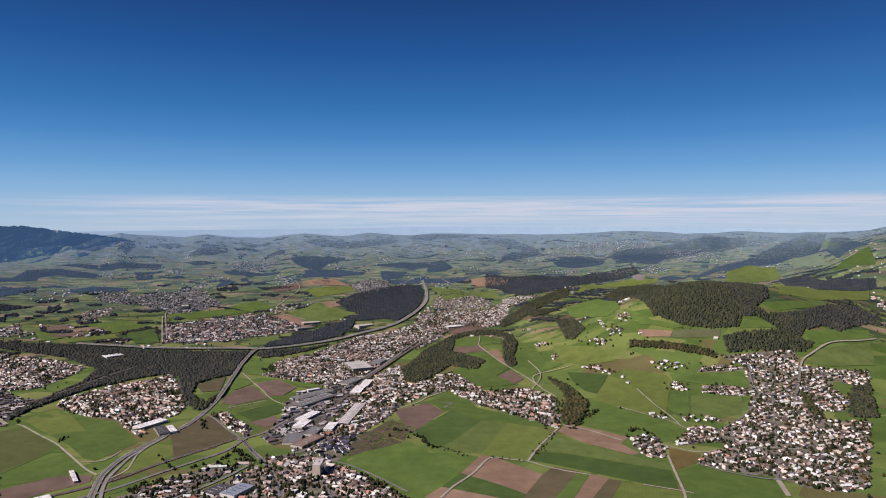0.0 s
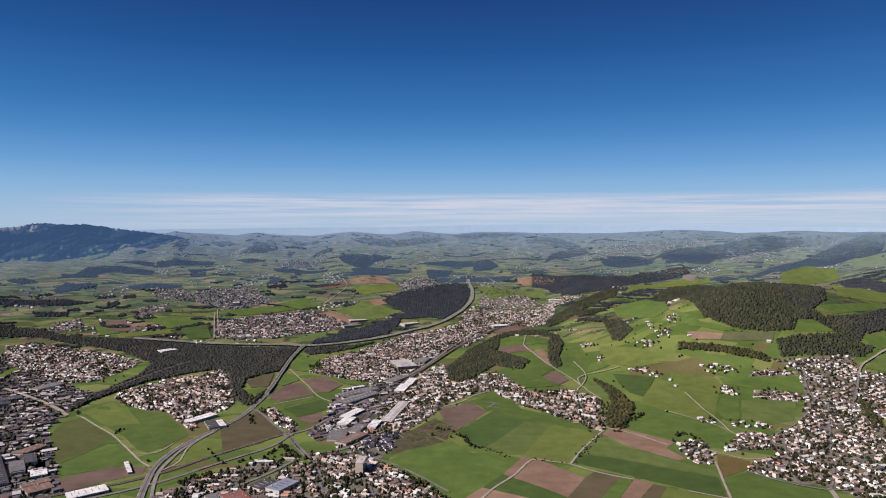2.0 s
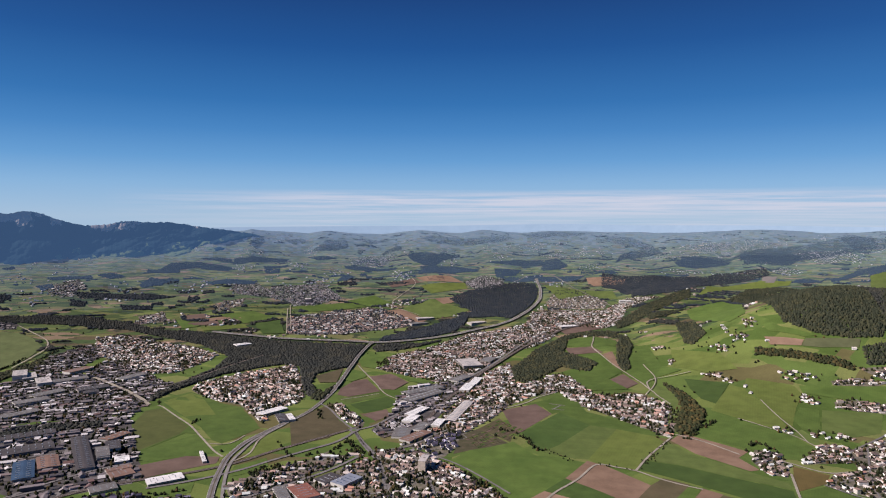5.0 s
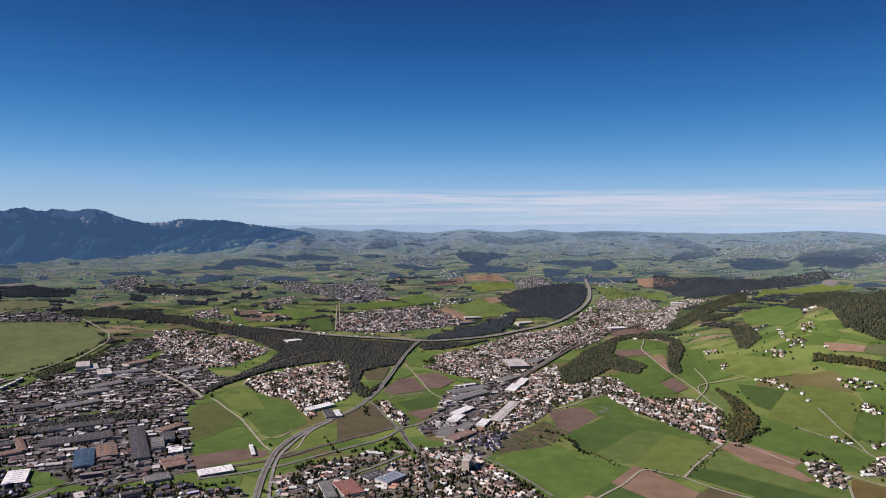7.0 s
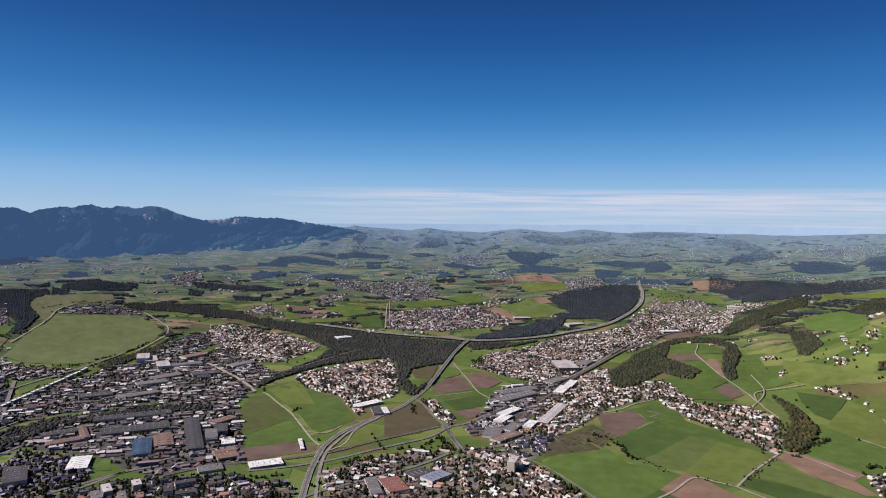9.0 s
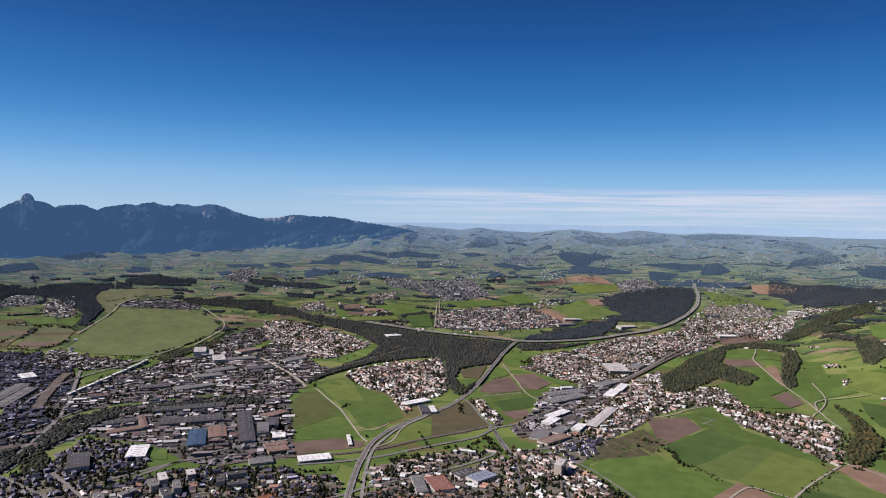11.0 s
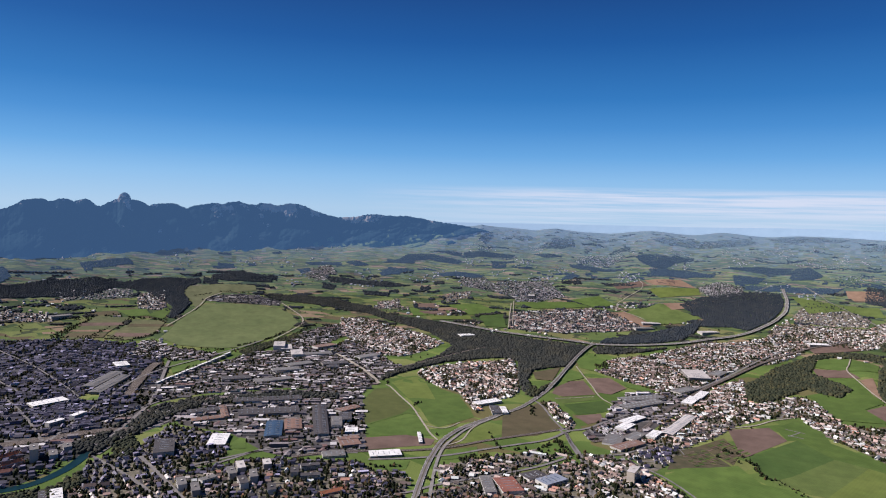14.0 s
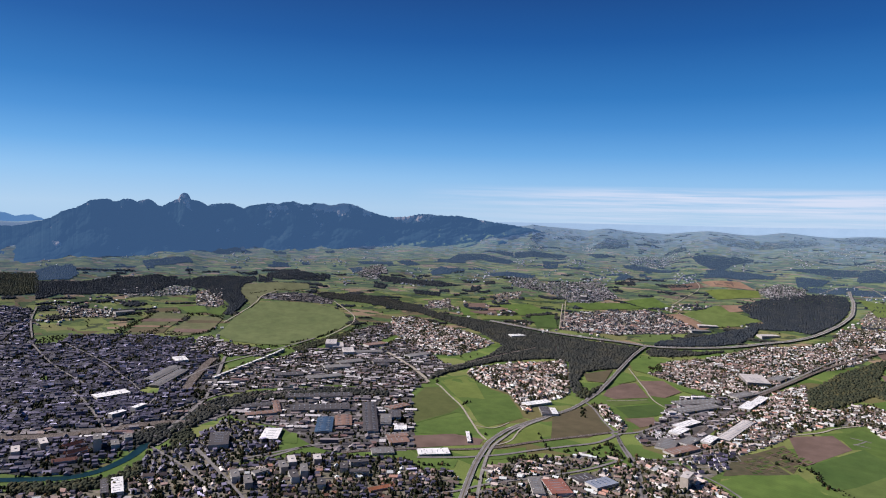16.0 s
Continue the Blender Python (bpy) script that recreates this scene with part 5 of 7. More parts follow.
field("green", [(-2206, 1842), (-2205, 1890), (-2156, 1940), (-2085, 1895), (-2066, 1802), (-2058, 1730)])

# ---- large buildings ----
hall("flat", [(-1339, 1261), (-1291, 1278), (-1347, 1350)], h=7, roof='white')
hall("flat", [(-926, 1425), (-865, 1481), (-891, 1515)], h=6, roof='white')
hall("gable", [(-867, 1161), (-839, 1214), (-882, 1249)], h=9, roof='orange')
hall("flat", [(-537, 1401), (-507, 1446), (-563, 1507)], h=8, roof='red')
hall("flat", [(-576, 1384), (-551, 1396), (-606, 1476)], h=8, roof='grey')
hall("flat", [(-522, 1499), (-495, 1548), (-523, 1582)], h=8, roof='slate')
hall("flat", [(-475, 1485), (-446, 1546), (-473, 1588)], h=9, roof='solar')
hall("shed", [(-483, 2217), (-394, 2367), (-421, 2441)], h=9, roof='grey')
hall("flat", [(-442, 2060), (-399, 2182), (-423, 2213)], h=7, roof='white')
hall("flat", [(-394, 1825), (-346, 1923), (-372, 1960)], h=7, roof='brown')
hall("flat", [(-452, 1871), (-401, 1879), (-409, 1964)], h=6, roof='grey')
hall("flat", [(-401, 2456), (-289, 2698), (-318, 2748)], h=9, roof='grey')
hall("shed", [(-512, 2316), (-408, 2436), (-431, 2499)], h=8, roof='grey')
hall("flat", [(-904, 2000), (-856, 2085), (-886, 2105)], h=8, roof='white')
for i in range(10):                      # one long row of white apartment blocks, end to end
    x0, y0 = -1964 - 17.1 * i, 1584 + 50.6 * i
    hall("block", [(x0, y0), (x0 - 14.6, y0 + 43.0), (x0 + 2.0 - 14.6, y0 + 43.0 + 6.0 + 1.5 * (i % 3))], h=11 + i % 2, roof='white')
hall("flat", [(-2021, 1182), (-2002, 1297), (-2066, 1320)], h=10, roof='white')
hall("block", [(-1793, 1099), (-1798, 1161), (-1849, 1181)], h=16, roof='white')
hall("block", [(-1796, 1163), (-1820, 1249), (-1871, 1270)], h=16, roof='white')
hall("block", [(-1599, 941), (-1576, 957), (-1623, 984)], h=34, roof='grey')
hall("block", [(-1712, 850), (-1704, 909), (-1761, 928)], h=16, roof='pale')
hall("block", [(-1725, 791), (-1690, 827), (-1739, 849)], h=15, roof='pale')
hall("gable", [(-1647, 888), (-1650, 961), (-1695, 978)], h=15, roof='orange')
hall("gable", [(-1602, 871), (-1594, 938), (-1629, 949)], h=15, roof='orange')
hall("gable", [(-1585, 823), (-1545, 890), (-1578, 905)], h=13, roof='red')
hall("block", [(-1570, 968), (-1564, 1003), (-1601, 1022)], h=15, roof='grey')
hall("block", [(-1593, 1024), (-1591, 1051), (-1623, 1067)], h=15, roof='grey')
hall("flat", [(-1328, 810), (-1320, 824), (-1393, 866)], h=8, roof='slate')
hall("flat", [(-1307, 823), (-1300, 847), (-1378, 892)], h=9, roof='white')
hall("flat", [(-1396, 1133), (-1332, 1157), (-1414, 1227)], h=14, roof='slate')
hall("shed", [(-2082, 1419), (-2190, 1602), (-2258, 1630)], h=10, roof='grey')
hall("shed", [(-2002, 1388), (-2122, 1584), (-2185, 1609)], h=10, roof='grey')
hall("flat", [(-2277, 1655), (-2287, 1714), (-2359, 1747)], h=10, roof='white')
hall("flat", [(-3106, 1883), (-3079, 1986), (-3137, 2007)], h=14, roof='grey')
hall("flat", [(-2019, 2215), (-1957, 2240), (-2063, 2362)], h=22, roof='pale')
hall("flat", [(-1888, 2165), (-1840, 2255), (-1930, 2344)], h=12, roof='pale')
hall("flat", [(-1883, 2305), (-1830, 2480), (-1910, 2548)], h=10, roof='brown')
hall("flat", [(-1665, 2105), (-1573, 2208), (-1655, 2304)], h=10, roof='slate')
hall("flat", [(-1624, 2275), (-1573, 2430), (-1642, 2507)], h=9, roof='grey')
hall("flat", [(-1763, 1903), (-1659, 2047), (-1733, 2118)], h=10, roof='grey')
hall("flat", [(-1831, 1710), (-1713, 1852), (-1769, 1897)], h=10, roof='slate')
hall("flat", [(-1174, 1615), (-1148, 1642), (-1195, 1704)], h=9, roof='slate')
hall("flat", [(-1158, 1558), (-1137, 1582), (-1189, 1648)], h=10, roof='grey')
hall("flat", [(-1094, 1540), (-1069, 1566), (-1094, 1600)], h=7, roof='white')
hall("flat", [(-1036, 1441), (-1000, 1483), (-1034, 1525)], h=7, roof='brown')
hall("flat", [(-1025, 1357), (-983, 1398), (-1011, 1430)], h=6, roof='grey')
hall("block", [(-322, 1632), (-300, 1620), (-298, 1676)], h=30, roof='pale')
hall("flat", [(-1466, 2922), (-1419, 2980), (-1449, 3026)], h=9, roof='white')
hall("flat", [(-476, 3486), (-348, 3601), (-371, 3676)], h=8, roof='pale')
hall("flat", [(-776, 3528), (-614, 3614), (-638, 3665)], h=8, roof='pale')
hall("flat", [(-1455, 3612), (-1328, 3680), (-1384, 3819)], h=10, roof='pale')
hall("flat", [(-760, 3457), (-671, 3519), (-690, 3570)], h=8, roof='grey')
hall("flat", [(314, 3844), (437, 3846), (435, 3877)], h=10, roof='white')
hall("flat", [(-6, 3517), (128, 3583), (115, 3631)], h=9, roof='white')
hall("flat", [(808, 4512), (950, 4472), (947, 4497)], h=10, roof='white')
hall("flat", [(-1990, 2240), (-1950, 2275), (-2030, 2356)], h=12, roof='pale')
hall("block", [(-1152, 1017), (-1143, 1037), (-1203, 1077)], h=15, roof='grey')
hall("block", [(-1101, 1013), (-1099, 1033), (-1153, 1072)], h=15, roof='grey')
hall("block", [(-1143, 1074), (-1135, 1111), (-1156, 1123)], h=12, roof='grey')
hall("block", [(-1111, 1128), (-1105, 1144), (-1145, 1171)], h=18, roof='grey')
hall("block", [(-1047, 1100), (-1036, 1119), (-1092, 1157)], h=15, roof='slate')
hall("block", [(-1058, 1140), (-1050, 1156), (-1086, 1188)], h=18, roof='grey')
hall("block", [(-990, 1114), (-966, 1138), (-991, 1163)], h=12, roof='slate')
hall("block", [(-1017, 1221), (-991, 1237), (-1015, 1264)], h=12, roof='slate')
hall("block", [(-1011, 1259), (-980, 1293), (-1004, 1320)], h=12, roof='slate')
hall("block", [(-971, 1214), (-936, 1244), (-961, 1270)], h=12, roof='slate')
hall("block", [(-1094, 1214), (-1083, 1242), (-1111, 1265)], h=15, roof='pale')
hall("block", [(-1127, 1164), (-1114, 1186), (-1157, 1219)], h=15, roof='pale')
hall("flat", [(-370, 2771), (-425, 2902), (-358, 2961)], h=14, roof='pale', big=2.2)
hall("flat", [(-340, 2424), (-305, 2399), (-291, 2522)], h=8, roof='white')
hall("flat", [(-319, 2512), (-291, 2480), (-276, 2633)], h=8, roof='white')
hall("shed", [(-265, 2301), (-303, 2260), (-330, 2036)], h=8, roof='pale')
hall("flat", [(-456, 2039), (-425, 2009), (-413, 2080)], h=6, roof='white')
hall("flat", [(-409, 1958), (-376, 1934), (-363, 2005)], h=7, roof='grey')
hall("flat", [(-359, 2005), (-333, 1986), (-325, 2055)], h=7, roof='white')
hall("flat", [(-321, 2942), (-283, 2868), (-263, 2961)], h=9, roof='grey')
hall("shed", [(-1576, 1580), (-1424, 1727), (-1455, 1763)], h=9, roof='slate', big=1.3)
hall("shed", [(-1445, 1474), (-1317, 1597), (-1382, 1667)], h=10, roof='slate', big=1.2)
hall("shed", [(-1146, 1468), (-1335, 1684), (-1316, 1724)], h=10, roof='slate', big=1.2)
hall("shed", [(-1258, 1389), (-1229, 1425), (-1315, 1526)], h=8, roof='blue')
hall("shed", [(-1254, 1468), (-1219, 1499), (-1284, 1570)], h=8, roof='brown')
hall("flat", [(-1155, 1553), (-1134, 1577), (-1194, 1652)], h=8, roof='grey')
hall("shed", [(-1600, 1417), (-1543, 1501), (-1570, 1524)], h=8, roof='slate')
hall("shed", [(-1528, 1372), (-1478, 1447), (-1501, 1466)], h=8, roof='brown')
hall("shed", [(-1485, 1448), (-1580, 1522), (-1566, 1537)], h=9, roof='brown')
hall("shed", [(-1867, 2216), (-1778, 2323), (-1821, 2380)], h=9, roof='grey')
hall("shed", [(-1667, 2127), (-1581, 2165), (-1640, 2241)], h=9, roof='slate')
hall("shed", [(-1775, 2049), (-1734, 2148), (-1781, 2195)], h=8, roof='grey')
hall("shed", [(-1735, 1930), (-1707, 2037), (-1763, 2083)], h=8, roof='slate')
hall("shed", [(-1700, 1797), (-1637, 1914), (-1667, 1944)], h=8, roof='grey')
hall("flat", [(-1070, 1475), (-1030, 1520), (-1046, 1539)], h=8, roof='brown')
hall("shed", [(-1228, 1687), (-1210, 1760), (-1239, 1784)], h=8, roof='brown')
hall("flat", [(-819, 1938), (-865, 2009), (-851, 2043)], h=7, roof='slate')
hall("flat", [(-795, 1962), (-833, 2018), (-826, 2041)], h=7, roof='white')
hall("flat", [(-876, 1588), (-925, 1657), (-921, 1666)], h=6, roof='white')

# ---- woods ----
forest("broad", [(-1575, 1142), (-1575, 1205), (-1464, 1152), (-1432, 1094), (-1457, 1070)])
forest("river", [(-1625, 1052), (-1669, 1205), (-1743, 1420), (-1725, 1567), (-1574, 1710), (-1538, 1785), (-1368, 1859), (-1335, 1817), (-1527, 1663), (-1640, 1518), (-1628, 1373), (-1554, 1181), (-1510, 1032)])
forest("broad", [(-1545, 725), (-1455, 803), (-1406, 881), (-1446, 976), (-1372, 947), (-1350, 868), (-1402, 775), (-1495, 703)])
forest("broad", [(-2144, 2149), (-2153, 2335), (-2141, 2518), (-2083, 2474), (-2082, 2262), (-2054, 2095)])
forest("conifer", [(-3980, 1559), (-3792, 1857), (-3576, 1754), (-3597, 1660), (-3701, 1452)])
forest("conifer", [(886, 3784), (1032, 4018), (1282, 4017), (1305, 3211), (1282, 3002), (1272, 2893), (1257, 2874), (1218, 2807), (1109, 2805), (1018, 2830), (911, 2950), (928, 3610)])
forest("river", [(1305, 3211), (1539, 3263), (1447, 3040), (1380, 2975), (1302, 2875), (1266, 2878), (1282, 3002)])
forest("conifer", [(1132, 2754), (1194, 2774), (1364, 2791), (1414, 2759), (1482, 2710), (1399, 2647), (1248, 2657), (1109, 2652)])
forest("autumn", [(766, 2814), (865, 2758), (995, 2706), (1068, 2647), (1049, 2622), (935, 2678), (756, 2758)])
forest("river", [(1415, 2900), (1549, 2939), (1716, 3055), (1943, 3108), (1874, 2948), (1742, 2880), (1634, 2809), (1599, 2842), (1484, 2795), (1443, 2754), (1412, 2802)])
forest("river", [(1859, 3787), (1950, 3739), (1985, 3540), (2166, 3418), (2123, 3349), (1808, 3293), (1812, 3607)])
forest("far", [(1660, 4059), (1852, 4106), (2027, 4140), (2186, 4144), (2288, 4092), (2225, 4006), (2151, 3929), (2043, 3984), (1952, 3981), (1809, 4047), (1661, 4020)])
forest("far", [(2287, 4037), (2357, 3975), (2291, 3689), (2202, 3756), (2154, 3723), (2187, 3907)])
forest("far", [(1071, 4374), (1344, 4319), (1415, 4275), (1321, 4240), (1102, 4297)])
forest("far", [(1620, 4343), (1776, 4309), (1788, 4219), (1667, 4242)])
forest("far", [(721, 4436), (956, 4407), (1051, 4365), (863, 4355)])
forest("far", [(260, 4310), (427, 4273), (590, 4248), (847, 4201), (925, 4258), (1188, 4237), (1202, 4178), (1131, 4156), (893, 4110), (730, 3995), (593, 3914), (464, 3893), (381, 3964), (328, 4088), (251, 4150)])
forest("broad", [(728, 3980), (701, 3834), (601, 3778), (515, 3697), (402, 3590), (300, 3540), (292, 3629), (402, 3724), (532, 3826), (638, 3915)])
forest("broad", [(450, 3642), (603, 3695), (661, 3693), (563, 3632), (470, 3562)])
forest("broad", [(579, 3510), (654, 3428), (644, 3116), (578, 3024), (550, 3062), (562, 3286)])
forest("broad", [(-179, 2834), (-93, 3176), (17, 3383), (91, 3463), (256, 3495), (335, 3380), (347, 3197), (302, 2963), (303, 2834), (271, 2808), (255, 2915), (272, 3181), (301, 3325), (235, 3398), (106, 3405), (54, 3357), (35, 3144), (113, 3019), (174, 2914), (136, 2809), (24, 2896), (-68, 2660), (-110, 2593), (-156, 2634)])
forest("autumn", [(385, 2638), (433, 2535), (470, 2393), (482, 2249), (460, 2175), (419, 2086), (370, 2038), (363, 2104), (413, 2293), (423, 2419), (408, 2537)])
forest("river", [(-2695, 2848), (-2640, 2914), (-2450, 3028), (-2298, 3075), (-2137, 3091), (-1965, 3049), (-1762, 3096), (-1521, 3090), (-1336, 3081), (-1146, 3098), (-898, 3118), (-888, 2945), (-860, 2730), (-912, 2670), (-947, 2584), (-909, 2437), (-841, 2308), (-848, 2248), (-953, 2452), (-1063, 2709), (-1146, 2724), (-1224, 2646), (-1271, 2567), (-1312, 2522), (-1344, 2379), (-1364, 2197), (-1357, 2107), (-1389, 2138), (-1400, 2230), (-1403, 2411), (-1392, 2590), (-1430, 2793), (-1531, 2857), (-1647, 2931), (-1766, 2959), (-1917, 2977), (-2076, 3003), (-2196, 2967), (-2329, 2947), (-2443, 2907), (-2629, 2840)])
forest("river", [(-858, 3079), (-843, 3134), (-644, 3203), (-539, 3281), (-623, 3169), (-730, 3056), (-811, 3021)])
forest("river", [(-625, 3912), (-530, 4051), (-357, 4148), (-234, 4211), (-146, 4198), (-124, 4105), (-125, 3984), (-158, 3861), (-248, 3678), (-331, 3698), (-479, 3659), (-488, 3540), (-521, 3420), (-588, 3346), (-720, 3261), (-854, 3192), (-850, 3272), (-721, 3406), (-579, 3601), (-524, 3676), (-468, 3758), (-533, 3830)])
forest("broad", [(-902, 2412), (-819, 2314), (-809, 2440), (-790, 2323), (-787, 2212), (-830, 2230)])
forest("river", [(-3701, 1799), (-3602, 1975), (-3582, 2125), (-3451, 2348), (-3291, 2436), (-3301, 2517), (-3229, 2647), (-3110, 2765), (-3060, 2739), (-3076, 2670), (-3020, 2572), (-2879, 2513), (-2764, 2319), (-2786, 2296), (-2906, 2413), (-3017, 2435), (-3169, 2448), (-3301, 2358), (-3296, 2245), (-3297, 2168), (-3395, 2041), (-3515, 1817), (-3516, 1711)])
forest("far", [(-3828, 1860), (-3835, 1943), (-3762, 2036), (-3681, 2017), (-3642, 1938), (-3718, 1807)])
forest("far", [(-3645, 2376), (-3517, 2598), (-3457, 2586), (-3582, 2349)])
forest("river", [(-3089, 2849), (-3003, 2985), (-2897, 3030), (-2839, 2981), (-2932, 2863), (-3058, 2804)])
forest("far", [(-2588, 3272), (-2268, 3456), (-2110, 3493), (-2195, 3400), (-2517, 3233)])
forest("far", [(-2297, 3262), (-2152, 3335), (-2135, 3283), (-2260, 3221)])
forest("far", [(-2544, 3194), (-2466, 3220), (-2443, 3167), (-2501, 3140)])
forest("far", [(-2792, 3319), (-2636, 3472), (-2596, 3445), (-2747, 3317)])
forest("far", [(-2606, 3484), (-2540, 3544), (-2459, 3551), (-2520, 3483)])
forest("far", [(-2407, 3665), (-2253, 3758), (-2234, 3727), (-2388, 3636)])
forest("far", [(-3106, 2790), (-3014, 2816), (-2990, 2774), (-3043, 2733)])
forest("far", [(-2374, 3546), (-2213, 3623), (-2315, 3525)])
forest("far", [(-880, 4270), (-672, 4337), (-511, 4330), (-656, 4243), (-847, 4206)])
forest("far", [(-337, 4220), (-308, 4274), (-136, 4265), (162, 4294), (97, 4232), (-133, 4215)])
forest("far", [(-2047, 4004), (-1849, 4088), (-1708, 4128), (-1714, 4097), (-1891, 4009), (-2023, 3957)])
forest("far", [(-1827, 3998), (-1682, 4068), (-1680, 4043), (-1806, 3978)])
forest("far", [(-1800, 3957), (-1716, 4010), (-1704, 3965), (-1777, 3933)])
forest("far", [(-1609, 4205), (-1514, 4239), (-1459, 4217), (-1534, 4186)])
forest("far", [(-1361, 4191), (-1198, 4222), (-1018, 4254), (-1031, 4232), (-1330, 4156)])
forest("far", [(-989, 4366), (-905, 4418), (-740, 4448), (-651, 4480), (-646, 4450), (-747, 4385), (-786, 4300), (-858, 4288), (-941, 4324)])
forest("far", [(-879, 4215), (-802, 4284), (-625, 4318), (-501, 4340), (-514, 4301), (-687, 4257), (-787, 4210), (-862, 4188)])
forest("far", [(-1602, 4261), (-1538, 4356), (-1414, 4409), (-1376, 4355), (-1528, 4276)])
forest("far", [(-1993, 4138), (-1931, 4223), (-1899, 4197), (-1923, 4118)])
forest("far", [(-1138, 4418), (-1051, 4458), (-1029, 4419), (-1124, 4395)])
forest("far", [(-933, 4541), (-863, 4584), (-669, 4589), (-371, 4655), (-293, 4624), (-512, 4561), (-850, 4522)])
forest("far", [(-489, 4387), (-278, 4443), (-100, 4450), (-98, 4398), (-273, 4391)])
forest("far", [(-411, 4339), (-235, 4352), (-266, 4293), (-384, 4251)])
forest("far", [(-1350, 3994), (-1313, 4105), (-1253, 4092), (-1285, 4021)])
forest("far", [(-1111, 4051), (-1012, 4085), (-899, 4097), (-934, 4062), (-1069, 4030)])
forest("far", [(-114, 4360), (-93, 4445), (-13, 4472), (58, 4386), (7, 4350), (-95, 4340)])
forest("far", [(251, 4629), (322, 4653), (477, 4632), (584, 4579), (555, 4556), (388, 4583)])
forest("far", [(697, 4378), (767, 4425), (947, 4386), (1031, 4350), (996, 4328), (813, 4319), (722, 4330)])
forest("far", [(585, 4585), (648, 4494), (548, 4481), (415, 4468), (346, 4429), (384, 4507)])
forest("far", [(-2406, 3614), (-2352, 3710), (-2332, 3803), (-2216, 3876), (-1992, 3935), (-2003, 3881), (-2189, 3828), (-2277, 3715)])
forest("far", [(-2362, 3519), (-2342, 3604), (-2258, 3621), (-2246, 3572), (-2326, 3494)])
forest("far", [(-2059, 3702), (-1936, 3790), (-1790, 3839), (-1792, 3803), (-1998, 3695)])
forest("far", [(-3172, 2957), (-3113, 3025), (-3068, 3000), (-3131, 2918)])
forest("far", [(-3251, 3031), (-3196, 3088), (-3178, 3070), (-3238, 3019)])
forest("far", [(-3023, 3268), (-2987, 3313), (-2967, 3300), (-3001, 3264)])
forest("far", [(-3049, 3086), (-3019, 3121), (-3000, 3101), (-3030, 3074)])
forest("far", [(-2778, 3228), (-2736, 3289), (-2693, 3259), (-2724, 3208)])
forest("far", [(-2228, 3895), (-2110, 3972), (-1843, 4075), (-1829, 4044), (-2028, 3968)])
forest("far", [(-1807, 4266), (-1709, 4325), (-1628, 4327), (-1729, 4274)])
forest("far", [(-1345, 4445), (-1198, 4491), (-1085, 4515), (-1263, 4438)])
forest("far", [(-259, 4672), (-74, 4694), (217, 4683), (73, 4657), (-220, 4644)])
forest("broad", [(1435, 2385), (1516, 2412), (1356, 2105), (1270, 2120)])
forest("autumn", [(1234, 2336), (1244, 2306), (1191, 2140), (1153, 2103), (1181, 2209)])
forest("conifer", [(1388, 3256), (1735, 3735), (1449, 3084), (1351, 2957), (1380, 2894), (1553, 2925), (1467, 2782), (1396, 2733), (1370, 2796), (1332, 2868), (1269, 2904), (1292, 2998)])
forest("far", [(1475, 4043), (1614, 4091), (1846, 4096), (2026, 4016), (1994, 3983), (1794, 4054), (1623, 4044), (1464, 4011)])
forest("far", [(1025, 4390), (1179, 4396), (1456, 4353), (1673, 4356), (1901, 4221), (1789, 4202), (1592, 4234), (1288, 4272), (1123, 4317)])

# ---- districts ----
town("suburb", [(-585, 4167), (-342, 4247), (-331, 4122), (-481, 4061)], spacing=22, turn=10)
town("suburb", [(-2139, 3184), (-2055, 3291), (-1972, 3167), (-2072, 3092)], spacing=23, turn=10)
town("suburb", [(-3159, 2392), (-3106, 2521), (-2871, 2355), (-2995, 2271)], spacing=20, turn=10)
town("suburb", [(-2745, 3242), (-2645, 3397), (-2549, 3335), (-2643, 3179)], spacing=23, turn=10)
town("suburb", [(-1306, 4295), (-1092, 4408), (-1035, 4330), (-1223, 4265)], spacing=27, turn=10)
town("suburb", [(-1317, 4246), (-1133, 4349), (-1081, 4288), (-1268, 4199)], spacing=32, turn=10)
town("works", [(-2024, 2168), (-2032, 2390), (-1825, 2392), (-1533, 2231), (-1371, 1895), (-1575, 1825), (-1756, 1594), (-1813, 1407), (-1921, 1442), (-2003, 1594), (-2039, 1836), (-2096, 2240)], spacing=29, turn=36)
town("works", [(-1665, 1516), (-1588, 1619), (-1342, 1826), (-1243, 1796), (-975, 1442), (-1106, 1318), (-1182, 1313), (-1376, 1372), (-1493, 1348), (-1585, 1340)], spacing=31, turn=36)
town("city", [(-3442, 1412), (-3272, 1580), (-3036, 1474), (-2982, 1612), (-2798, 1825), (-2576, 1950), (-2186, 1629), (-2036, 1346), (-1727, 1226), (-1713, 1127), (-1981, 831)], spacing=17, turn=52)
town("city", [(-2335, 1657), (-2439, 1953), (-2089, 1738), (-1906, 1453), (-1932, 1342)], spacing=21, turn=52)
town("city", [(-2044, 1251), (-1921, 1442), (-1760, 1572), (-1781, 1449), (-1712, 1216), (-1685, 1092), (-1820, 1038)], spacing=23, turn=52)
town("city", [(-1909, 802), (-1753, 971), (-1639, 1040), (-1543, 1037), (-1504, 938), (-1487, 845), (-1554, 777), (-1691, 715)], spacing=19, turn=52)
town("estate", [(-1488, 1022), (-1485, 1081), (-1484, 1166), (-1566, 1325), (-1358, 1356), (-1221, 1230), (-1253, 1111), (-1199, 1035), (-1041, 953), (-1224, 811), (-1356, 858), (-1385, 938)], spacing=20, turn=-28)
